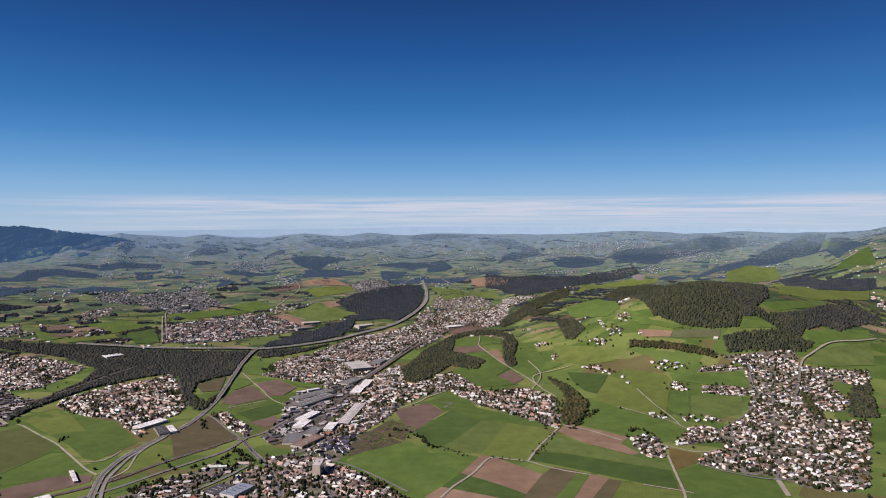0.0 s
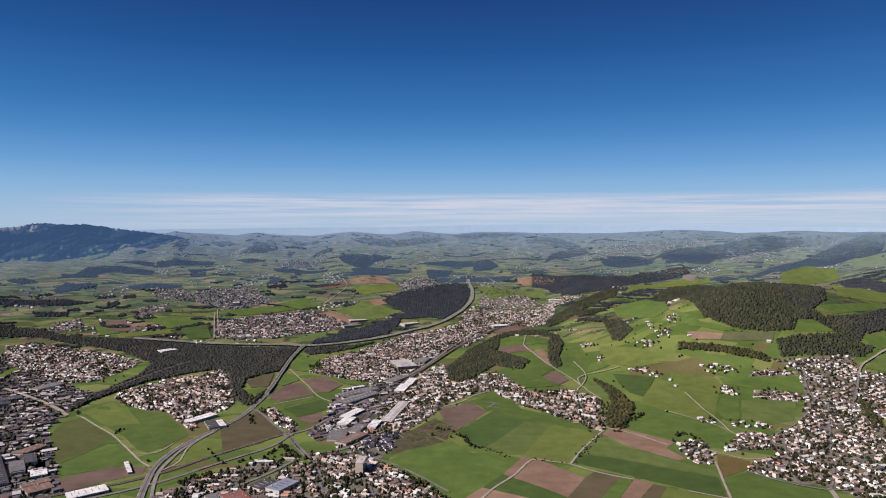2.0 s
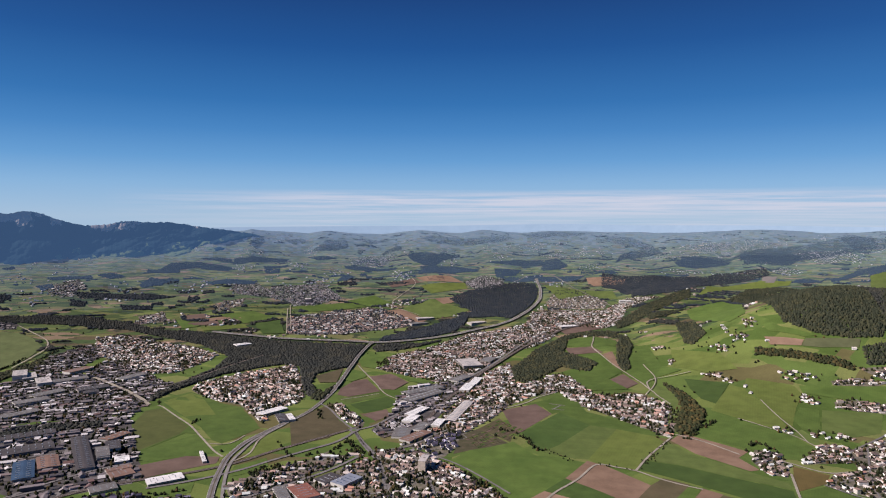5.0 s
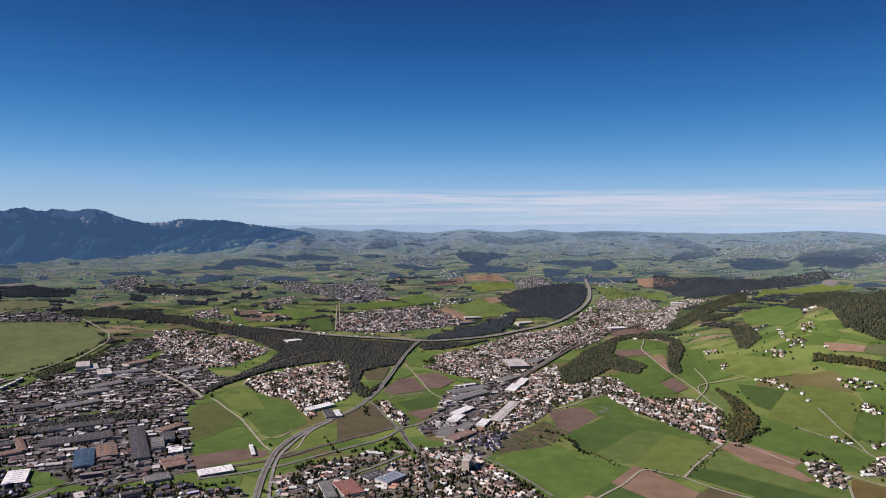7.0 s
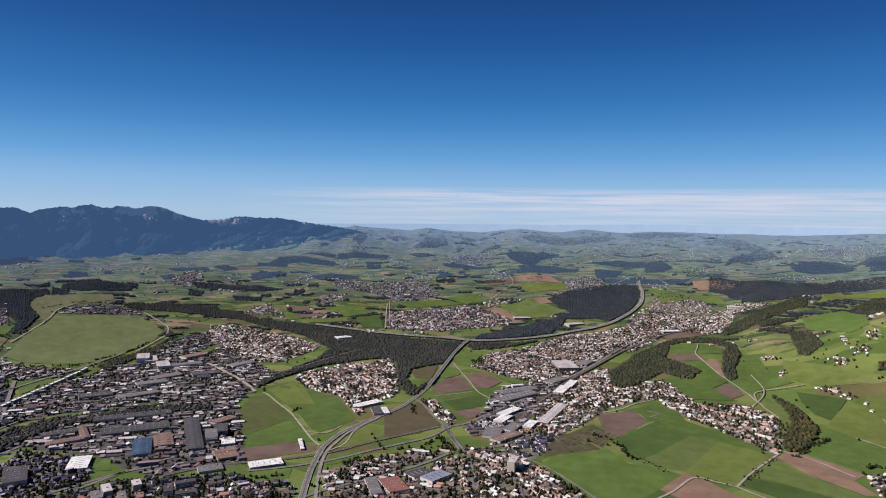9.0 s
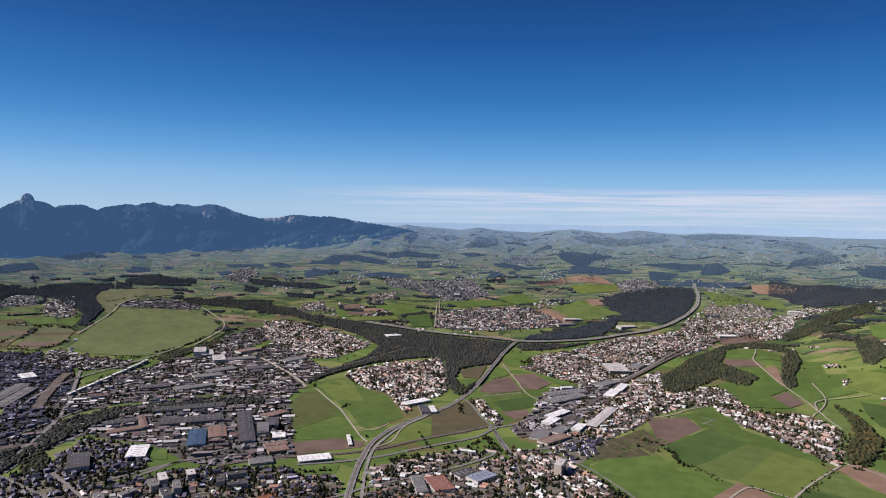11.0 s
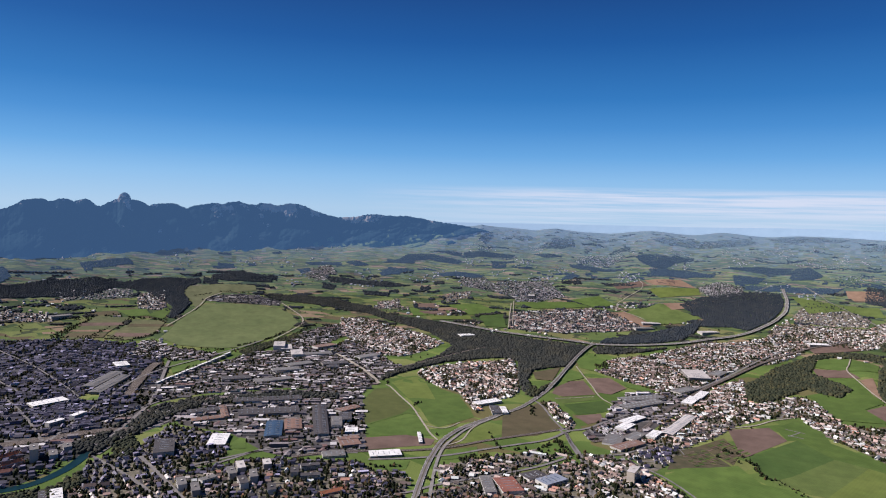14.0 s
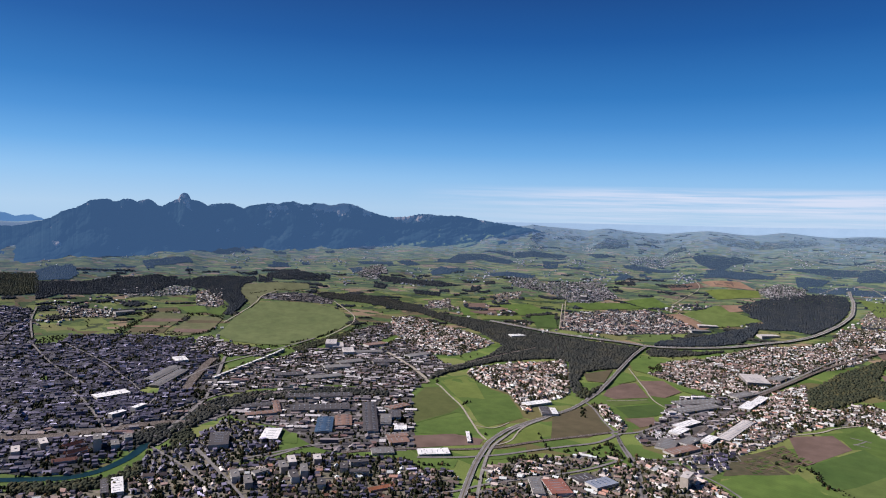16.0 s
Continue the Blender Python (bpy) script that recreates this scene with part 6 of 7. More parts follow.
town("estate", [(-1244, 1104), (-1153, 1283), (-942, 1392), (-821, 1345), (-738, 1292), (-688, 1153), (-1000, 919), (-1190, 1027)], spacing=21, turn=40)
town("estate", [(-1563, 664), (-1343, 844), (-1221, 816), (-1177, 783), (-1413, 604)], spacing=22, turn=40)
town("suburb", [(-724, 1448), (-669, 1584), (-574, 1562), (-548, 1520), (-615, 1444), (-679, 1370)], spacing=22, turn=10)
town("suburb", [(-705, 1313), (-595, 1434), (-518, 1277), (-659, 1172)], spacing=22, turn=10)
town("suburb", [(-3398, 1746), (-3171, 1951), (-3084, 1885), (-3248, 1697)], spacing=21, turn=10)
town("city", [(-3664, 1453), (-3419, 1649), (-3272, 1580), (-3468, 1377)], spacing=19, turn=52)
town("suburb", [(-3439, 2111), (-3240, 2413), (-3134, 2355), (-3304, 2078)], spacing=26, turn=10)
town("works", [(-1981, 831), (-1713, 1127), (-1727, 1226), (-1765, 1330), (-1732, 1549), (-1616, 1753), (-1413, 1915), (-1340, 1919), (-1286, 1854), (-1665, 1516), (-1585, 1340), (-1564, 1188), (-1509, 1035), (-1639, 1040), (-1753, 971), (-1909, 802)], spacing=34, turn=40)
town("suburb", [(813, 4536), (1033, 4515), (1201, 4442), (1118, 4402), (832, 4435)], spacing=42, turn=20)
town("suburb", [(1407, 4281), (1638, 4236), (1711, 4156), (1451, 4203)], spacing=34, turn=20)
town("suburb", [(-412, 4560), (-185, 4608), (-73, 4601), (-291, 4535)], spacing=40, turn=20)
town("terrace", [(-350, 1856), (-274, 1978), (-229, 1949), (-275, 1748), (-309, 1716)], spacing=15, turn=35)
town("village", [(1070, 2632), (1184, 2644), (1373, 2661), (1341, 2555), (1444, 2534), (1586, 2525), (1507, 2397), (1429, 2417), (1407, 2448), (1366, 2384), (1369, 2266), (1280, 2162), (1188, 2188), (1183, 2083), (1313, 2084), (995, 1571), (922, 1537), (837, 1568), (811, 1632), (745, 1649), (650, 1723), (692, 1798), (768, 1838), (775, 1892), (646, 1857), (653, 1903), (755, 2030), (814, 1989), (935, 2098), (1059, 2337), (1133, 2551)], spacing=19, turn=25)
town("village", [(907, 2393), (988, 2424), (1070, 2376), (1040, 2317), (948, 2325), (895, 2347)], spacing=20, turn=10)
town("village", [(950, 2549), (1050, 2570), (1121, 2539), (1080, 2516), (947, 2519)], spacing=22, turn=10)
town("village", [(552, 1959), (602, 1935), (607, 1844), (577, 1758), (532, 1778), (519, 1866)], spacing=20, turn=40)
town("village", [(-152, 2590), (-99, 2588), (2, 2765), (50, 2729), (136, 2468), (293, 2478), (403, 2327), (394, 2203), (343, 2022), (304, 2040), (212, 2174), (101, 2303), (18, 2481), (-67, 2410), (-151, 2261), (-183, 2429)], spacing=18, turn=-18)
town("village", [(-34, 2311), (11, 2352), (62, 2285), (39, 2227), (4, 2229)], spacing=20, turn=-18)
town("suburb", [(-767, 2824), (-732, 2951), (-597, 3125), (-435, 3403), (-267, 3505), (-160, 3606), (-141, 3781), (-23, 3835), (254, 3799), (375, 3906), (560, 3864), (365, 3771), (306, 3590), (243, 3551), (14, 3580), (0, 3436), (-96, 3242), (-229, 3104), (-277, 2857), (-352, 2510), (-427, 2532), (-568, 2621), (-724, 2719)], spacing=16, turn=32)
town("suburb", [(-71, 3911), (1, 4129), (162, 4076), (273, 3896), (255, 3813), (-24, 3851)], spacing=25, turn=20)
town("works", [(-541, 2319), (-512, 2487), (-427, 2532), (-284, 2709), (-278, 2578), (-352, 2140), (-368, 1939), (-484, 1877), (-529, 1935), (-512, 2124)], spacing=27, turn=32)
town("suburb", [(-276, 2732), (-194, 2932), (-154, 2616), (-151, 2261), (-182, 2122), (-234, 2013), (-268, 1886), (-336, 1793), (-411, 1813), (-360, 1941), (-342, 2143), (-271, 2607)], spacing=16, turn=32)
town("suburb", [(-475, 1784), (-348, 1775), (-269, 1703), (-187, 1644), (-93, 1530), (-54, 1477), (-360, 1387), (-432, 1614)], spacing=16, turn=-28)
town("suburb", [(-754, 2169), (-724, 2201), (-570, 2005), (-558, 1932), (-624, 2000)], spacing=16, turn=-35)
town("suburb", [(-2135, 2851), (-2058, 2927), (-1874, 2911), (-1651, 2880), (-1496, 2810), (-1484, 2702), (-1511, 2498), (-1608, 2465), (-1833, 2568), (-2021, 2688)], spacing=16, turn=-30)
town("suburb", [(-1323, 2347), (-1257, 2540), (-1170, 2621), (-1091, 2732), (-986, 2521), (-863, 2259), (-858, 2175), (-905, 2087), (-876, 1942), (-916, 1981), (-1041, 2118), (-1128, 2146), (-1216, 2183), (-1299, 2261)], spacing=16, turn=-28)
town("suburb", [(-1429, 3432), (-1313, 3531), (-1055, 3688), (-930, 3689), (-714, 3521), (-823, 3416), (-939, 3353), (-1074, 3262), (-1332, 3192)], spacing=16, turn=20)
town("suburb", [(-1748, 3655), (-1663, 3811), (-1413, 3943), (-1242, 3799), (-1358, 3648), (-1489, 3644), (-1632, 3678)], spacing=20, turn=20)
town("suburb", [(-1873, 3479), (-1754, 3615), (-1729, 3508), (-1804, 3385)], spacing=26, turn=20)
town("suburb", [(-567, 4181), (-467, 4268), (-366, 4233), (-321, 4165), (-481, 4111)], spacing=20, turn=10)
town("suburb", [(-2115, 3113), (-2041, 3224), (-2020, 3134), (-2079, 3066)], spacing=24, turn=10)
town("suburb", [(1019, 4446), (1151, 4467), (1347, 4388), (1167, 4387)], spacing=34, turn=10)
town("suburb", [(771, 4496), (1013, 4506), (1116, 4473), (927, 4444)], spacing=30, turn=10)
town("suburb", [(1448, 4312), (1592, 4274), (1669, 4203), (1505, 4223)], spacing=26, turn=10)
town("suburb", [(1854, 4236), (1980, 4212), (2051, 4147), (1925, 4165)], spacing=30, turn=10)
town("hamlet", [(1885, 3241), (2062, 3337), (2075, 3270), (1894, 3188)], spacing=22, turn=10)
town("hamlet", [(715, 3185), (736, 3028), (783, 2878), (743, 2862), (701, 3038)], spacing=24, turn=10)
town("hamlet", [(779, 3103), (824, 3082), (824, 2987), (777, 2996)], spacing=24, turn=10)
town("hamlet", [(542, 2621), (594, 2627), (596, 2679), (544, 2684)], spacing=23, turn=29)
town("hamlet", [(557, 2592), (609, 2598), (611, 2650), (559, 2655)], spacing=23, turn=45)
town("hamlet", [(600, 2545), (652, 2551), (654, 2603), (602, 2608)], spacing=23, turn=59)
town("hamlet", [(621, 2457), (673, 2463), (675, 2515), (623, 2520)], spacing=23, turn=58)
town("hamlet", [(638, 2393), (690, 2399), (692, 2451), (640, 2456)], spacing=23, turn=53)
town("hamlet", [(646, 2369), (698, 2375), (700, 2427), (648, 2432)], spacing=23, turn=25)
town("hamlet", [(671, 2248), (723, 2254), (725, 2306), (673, 2311)], spacing=23, turn=19)
town("hamlet", [(550, 2200), (602, 2206), (604, 2258), (552, 2263)], spacing=23, turn=24)
town("hamlet", [(650, 2089), (702, 2095), (704, 2147), (652, 2152)], spacing=23, turn=13)
town("hamlet", [(689, 2055), (741, 2061), (743, 2113), (691, 2118)], spacing=23, turn=12)
town("hamlet", [(735, 2063), (787, 2069), (789, 2121), (737, 2126)], spacing=23, turn=42)
town("hamlet", [(803, 2069), (855, 2075), (857, 2127), (805, 2132)], spacing=23, turn=44)
town("hamlet", [(820, 2555), (872, 2561), (874, 2613), (822, 2618)], spacing=23, turn=49)
town("hamlet", [(861, 2538), (913, 2544), (915, 2596), (863, 2601)], spacing=23, turn=19)
town("hamlet", [(796, 2372), (848, 2378), (850, 2430), (798, 2435)], spacing=23, turn=58)
town("hamlet", [(438, 2853), (489, 2859), (492, 2910), (440, 2916)], spacing=23, turn=13)
town("hamlet", [(422, 3048), (473, 3053), (476, 3104), (424, 3109)], spacing=23, turn=35)
town("hamlet", [(634, 2835), (685, 2841), (688, 2892), (636, 2898)], spacing=23, turn=47)
town("hamlet", [(612, 2887), (663, 2893), (666, 2944), (614, 2950)], spacing=23, turn=5)
town("hamlet", [(383, 3382), (432, 3387), (434, 3436), (386, 3441)], spacing=23, turn=28)
town("hamlet", [(421, 3077), (472, 3082), (475, 3133), (424, 3138)], spacing=23, turn=57)
town("hamlet", [(445, 2839), (496, 2845), (499, 2896), (447, 2902)], spacing=23, turn=48)
town("hamlet", [(1443, 2930), (1492, 2935), (1495, 2984), (1445, 2989)], spacing=23, turn=36)
town("hamlet", [(800, 2553), (852, 2559), (854, 2611), (802, 2616)], spacing=23, turn=27)
town("hamlet", [(814, 2358), (866, 2364), (868, 2416), (816, 2421)], spacing=23, turn=50)
town("hamlet", [(794, 2073), (846, 2079), (848, 2131), (796, 2136)], spacing=23, turn=45)
town("hamlet", [(795, 2812), (846, 2818), (849, 2869), (797, 2875)], spacing=23, turn=11)
town("hamlet", [(1044, 2731), (1095, 2737), (1098, 2788), (1046, 2794)], spacing=23, turn=53)
town("hamlet", [(1074, 2721), (1125, 2727), (1128, 2778), (1076, 2784)], spacing=23, turn=13)
town("hamlet", [(1458, 2620), (1509, 2625), (1512, 2676), (1460, 2681)], spacing=23, turn=19)
town("hamlet", [(1519, 2633), (1570, 2638), (1573, 2689), (1521, 2694)], spacing=23, turn=39)
town("hamlet", [(1570, 2647), (1621, 2652), (1624, 2703), (1572, 2708)], spacing=23, turn=50)
town("hamlet", [(1673, 2727), (1724, 2732), (1726, 2783), (1676, 2788)], spacing=23, turn=11)
town("hamlet", [(2014, 3919), (2039, 3921), (2040, 3946), (2016, 3948)], spacing=23, turn=3)
town("hamlet", [(2046, 3771), (2075, 3774), (2076, 3803), (2048, 3806)], spacing=23, turn=36)
town("hamlet", [(2121, 3613), (2154, 3616), (2155, 3649), (2123, 3652)], spacing=23, turn=59)
town("hamlet", [(2175, 3532), (2208, 3536), (2210, 3569), (2176, 3573)], spacing=23, turn=57)
town("hamlet", [(778, 2366), (830, 2372), (832, 2424), (780, 2429)], spacing=23, turn=46)
town("hamlet", [(324, 3377), (373, 3382), (375, 3431), (327, 3436)], spacing=23, turn=30)
town("hamlet", [(661, 2842), (712, 2848), (715, 2899), (663, 2905)], spacing=23, turn=3)
town("hamlet", [(713, 2909), (764, 2914), (767, 2965), (715, 2970)], spacing=23, turn=13)
town("suburb", [(-1367, 4243), (-1298, 4294), (-1094, 4327), (-1101, 4283), (-1309, 4208)], spacing=26, turn=10)
town("suburb", [(-840, 4472), (-732, 4512), (-636, 4504), (-761, 4462)], spacing=34, turn=10)
town("suburb", [(748, 4518), (878, 4529), (1060, 4494), (1040, 4467), (840, 4490)], spacing=26, turn=10)
town("suburb", [(415, 4468), (580, 4475), (742, 4472), (890, 4414), (609, 4443)], spacing=44, turn=10)
town("suburb", [(591, 4282), (689, 4318), (895, 4268), (1121, 4227), (710, 4247)], spacing=34, turn=10)
town("suburb", [(1202, 4208), (1294, 4238), (1384, 4165), (1272, 4156)], spacing=28, turn=10)
town("suburb", [(1373, 4316), (1486, 4317), (1491, 4262), (1389, 4274)], spacing=28, turn=10)
town("suburb", [(-172, 4471), (4, 4532), (213, 4498), (74, 4477)], spacing=34, turn=10)
town("suburb", [(75, 4381), (244, 4409), (376, 4386), (209, 4351)], spacing=34, turn=10)
town("suburb", [(-1904, 3729), (-1781, 3820), (-1654, 3745), (-1705, 3659), (-1838, 3637)], spacing=24, turn=10)
town("works", [(-1542, 3763), (-1434, 3826), (-1243, 3788), (-1367, 3653), (-1476, 3605)], spacing=34, turn=20)
town("suburb", [(-2713, 3261), (-2641, 3334), (-2538, 3252), (-2593, 3183), (-2657, 3216)], spacing=26, turn=10)
town("works", [(-1881, 2453), (-1894, 2596), (-1739, 2565), (-1505, 2382), (-1391, 2316), (-1373, 2187), (-1363, 2085), (-1324, 1954), (-1306, 1858), (-1600, 2177)], spacing=27, turn=36)
town("works", [(-2097, 2367), (-2145, 2579), (-2103, 2772), (-1956, 2732), (-1936, 2562), (-1941, 2405)], spacing=27, turn=30)
town("works", [(-1321, 1821), (-1316, 1923), (-1067, 1603), (-968, 1472), (-1045, 1444), (-1193, 1644)], spacing=24, turn=36)
town("works", [(-2870, 2570), (-2845, 2689), (-2713, 2819), (-2553, 2855), (-2518, 2795), (-2745, 2638)], spacing=34, turn=20)
town("suburb", [(-746, 1460), (-718, 1541), (-679, 1593), (-617, 1668), (-558, 1829), (-505, 1748), (-540, 1635), (-629, 1490), (-696, 1388)], spacing=21, turn=10)
town("estate", [(-873, 1342), (-816, 1401), (-765, 1360), (-688, 1210), (-749, 1167)], spacing=20, turn=20)
town("suburb", [(-696, 1336), (-629, 1431), (-526, 1599), (-476, 1709), (-431, 1639), (-354, 1443), (-640, 1243)], spacing=19, turn=10)
town("works", [(-2484, 1869), (-2571, 1984), (-2565, 2037), (-2460, 2009), (-2329, 2022), (-2176, 2071), (-2127, 1961), (-2216, 1894), (-2233, 1857), (-2308, 1895), (-2319, 1838), (-2352, 1789)], spacing=22, turn=70)

# ---- single houses and trees of the near districts ----
NEAR_HOUSES.sort(key=lambda q: math.hypot(q[0], q[1]))
HOUSE_WORDS = {0: "small gabled house with plastered walls and tiled roof", 1: "broad detached house with a low tiled roof", 2: "narrow steep-roofed house in a garden"}
house_kinds = []
for lx, ly, hz in ((11.0, 8.5, 7.4), (13.5, 10.0, 6.8), (9.0, 7.6, 8.4)):
    h = tagged(new("house"), HOUSE_WORDS[len(house_kinds)], "house", "houses of the near districts")
    part("wall", bm_from(WALL_V, WALL_F, lx, ly, hz), M_HOUSE_WALL, h)
    part("roof", bm_from(ROOF_V, ROOF_F, lx, ly, hz), M_HOUSE_ROOF, h)
    part("chimney", bm_box(lx * 0.18, -0.9 + ly * 0.15, hz * 0.8, lx * 0.18 + 0.8, -0.1 + ly * 0.15, hz * 1.12), M_HALL_WALL, h)
    for sgn in (-1, 1):
        for cx in (-0.25, 0.25):
            part("window", bm_box(cx * lx - 0.8, sgn * ly / 2 - 0.05, 1.0, cx * lx + 0.8, sgn * ly / 2 + 0.05, 2.4), M_WINDOW, h)
    house_kinds.append(h)
singles, rest = NEAR_HOUSES[:300], NEAR_HOUSES[300:]
placed = [False] * 3
for i, (x, y, z, a, lx, ly, hz) in enumerate(singles):
    k = i % 3
    at = pose(x, y, z, 0, 0, math.degrees(a))
    if not placed[k]:
        house_kinds[k].matrix_world, placed[k] = at, True
    else:
        copy_thing(house_kinds[k], at)
if rest:
    q = np.array(rest).T
    tagged(new("houses", pile("houses", [(*stamp(WALL_V, WALL_F, *q), 0), (*stamp(ROOF_V, ROOF_F, *q), 1)], [M_WALLS, M_ROOFS])),
           "white plastered houses with brown tiled roofs", "houses", kind="stuff")


def tree_kind(seed, tall, wide):
    rng = random.Random(seed)
    ob = tagged(new("tree"), "leafy garden tree with an uneven dark green crown", "tree", "garden trees near the houses")
    bm = bmesh.new()
    bmesh.ops.create_cone(bm, segments=7, radius1=0.35, radius2=0.14, depth=tall * 0.6, matrix=Matrix.Translation((0, 0, tall * 0.3)))
    for k in range(4):
        m = pose(0, 0, tall * (0.3 + 0.06 * k), 48, 0, 90 * k + rng.uniform(-30, 30)) @ Matrix.Translation((0, 0, wide * 0.35))
        bmesh.ops.create_cone(bm, segments=5, radius1=0.14, radius2=0.05, depth=wide * 0.7, matrix=m)
    part("trunk", bm, M_BARK, ob)
    bm = bmesh.new()
    for k in range(26):
        a, r, zz = rng.uniform(0, 6.283), wide * math.sqrt(rng.random()) * 0.75, rng.uniform(0.3, 0.95)
        r *= math.sin(math.pi * min(1, (zz - 0.15) / 0.9)) + 0.15
        s = rng.uniform(0.22, 0.42) * wide
        res = bmesh.ops.create_icosphere(bm, subdivisions=1, radius=s, matrix=Matrix.Translation((r * math.cos(a), r * math.sin(a), zz * tall)))
        for v in res["verts"]:
            v.co += Vector((rng.uniform(-1, 1), rng.uniform(-1, 1), rng.uniform(-1, 1))) * s * 0.3
    part("crown", bm, M_TREE, ob)
    return ob


tree_kinds = [tree_kind(1, 10.0, 4.2), tree_kind(2, 13.0, 4.8), tree_kind(3, 8.0, 3.6)]
NEAR_TREES.sort(key=lambda q: math.hypot(q[0], q[1]))
solo, more = NEAR_TREES[:280], NEAR_TREES[280:]
placed = [False] * 3
trng = random.Random(5)
for i, (x, y) in enumerate(solo):
    k = i % 3
    at = pose(x, y, float(height(x, y)) - 0.2, 0, 0, trng.uniform(0, 360))
    if not placed[k]:
        tree_kinds[k].matrix_world, placed[k] = at, True
    else:
        copy_thing(tree_kinds[k], at)
if more:
    q = np.array(more)
    tagged(new("town_trees", pile("town_trees", crowns(q[:, 0], q[:, 1], np.random.default_rng(4), 9.0, 3.8, 0.1), [M_CANOPY["town"]])),
           "garden trees and hedges between the houses", "trees", kind="stuff")

for sort, pts, gap in HEDGES:
    hrng = np.random.default_rng(int(abs(pts[0][0])) + 7)
    line = smooth_line(pts, gap)
    x, y = np.repeat(line[:, 0], 2) + hrng.normal(0, 5.0, 2 * len(line)), np.repeat(line[:, 1], 2) + hrng.normal(0, 5.0, 2 * len(line))
    keep = (hrng.random(len(x)) < 0.75) & (np.sin(x / 23 + y / 31) > -0.6) & clear_of_halls(x, y, 3.0) & ~near_line(x, y, 1.5)
    tall = {"bushes": 4.0, "autumn": 10.0}.get(sort, 7.5)
    if not keep.any():
        continue
    tagged(new("treeline", pile("treeline", crowns(x[keep], y[keep], hrng, tall, tall * 0.52, 0.05), [M_CANOPY["autumn" if sort == "autumn" else "town"]])),
           "row of trees and bushes along a field edge", "trees", kind="stuff")

# trees and hedges scattered over the farmland, and small woods on the far plain
srng = np.random.default_rng(77)
n = 1500
a, r = np.radians(srng.uniform(-36, 72, n)), 1500 + 2700 * srng.random(n) ** 0.7
x, y = -np.sin(a) * r, np.cos(a) * r
keep = ~near_line(x, y, 4.0) & clear_of_halls(x, y, 4.0) & ~on_plot(x, y)
keep &= (np.degrees(a) < 6) | (r > 2900)
tagged(new("field_trees", pile("field_trees", crowns(x[keep], y[keep], srng, 8.0, 4.2, 0.1), [M_CANOPY["town"]])), "single trees and hedges dotted over the meadows", "trees", kind="stuff")
wx, wy = [], []
for k in range(1500):
    a, d = math.radians(srng.uniform(-38, 74)), 3600 * (8.0 ** srng.random())
    r = NEAR + SPAN * (1 - (NEAR / d) ** (1 / BEND)) / 0.96
    if r > 4690:
        continue
    s = r / d
    long, deep = srng.lognormal(3.9, 0.7) * s * 1.5, srng.lognormal(2.7, 0.5) * s
    m = min(160, int(4 + long * deep * (4.0 if r < 4200 else 2.6) / (9 * s + 2) ** 2))
    bow = srng.normal(0, 0.25)
    u = srng.uniform(-0.6, 0.6, m) * long
    v = srng.normal(0, 0.42, m) * deep + bow * u * u / max(long, 1)
    wx.append(-math.sin(a) * r + u * math.cos(a) - v * math.sin(a))
    wy.append(math.cos(a) * r + u * math.sin(a) + v * math.cos(a))
x, y = np.concatenate(wx), np.concatenate(wy)
keep = ~on_plot(x, y) & ~near_line(x, y, 4.0) & ((np.hypot(x, y) < 4300) | (np.degrees(np.arctan2(-x, y)) < 27))
x, y = x[keep], y[keep]
away = np.hypot(x, y)
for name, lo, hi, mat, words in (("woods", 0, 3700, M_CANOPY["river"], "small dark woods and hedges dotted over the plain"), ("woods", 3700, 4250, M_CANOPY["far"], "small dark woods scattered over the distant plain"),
                                 ("backdrop_woods", 4250, 9999, M_HAZY_WOODS, "woods on the hills at the horizon, tinted haze-blue")):
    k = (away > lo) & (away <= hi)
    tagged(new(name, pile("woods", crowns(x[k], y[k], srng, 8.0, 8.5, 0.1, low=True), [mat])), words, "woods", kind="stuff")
vx, vy = [], []
for k in range(150):
    a, d = math.radians(srng.uniform(-38, 70)), 3300 * (6.0 ** srng.random())
    r = NEAR + SPAN * (1 - (NEAR / d) ** (1 / BEND)) / 0.96
    s = r / d
    m = srng.integers(3, 26)
    vx.append(-math.sin(a) * r + srng.normal(0, 75, m) * s)
    vy.append(math.cos(a) * r + srng.normal(0, 60, m) * s)
x, y = np.concatenate(vx), np.concatenate(vy)
keep = ~on_plot(x, y)
x, y = x[keep], y[keep]
for name, pick, mats in (("hamlets", np.hypot(x, y) < 4050, [M_WALLS, M_ROOFS]), ("backdrop_hamlets", np.hypot(x, y) >= 4050, [M_AIRGLOW_WALLS, M_AIRGLOW_ROOFS])):
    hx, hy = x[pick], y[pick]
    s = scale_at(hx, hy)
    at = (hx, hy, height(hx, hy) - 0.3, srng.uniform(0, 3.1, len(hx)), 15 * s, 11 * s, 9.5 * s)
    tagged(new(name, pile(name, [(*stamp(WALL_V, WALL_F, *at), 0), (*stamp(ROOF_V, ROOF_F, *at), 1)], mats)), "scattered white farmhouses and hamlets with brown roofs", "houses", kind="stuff")

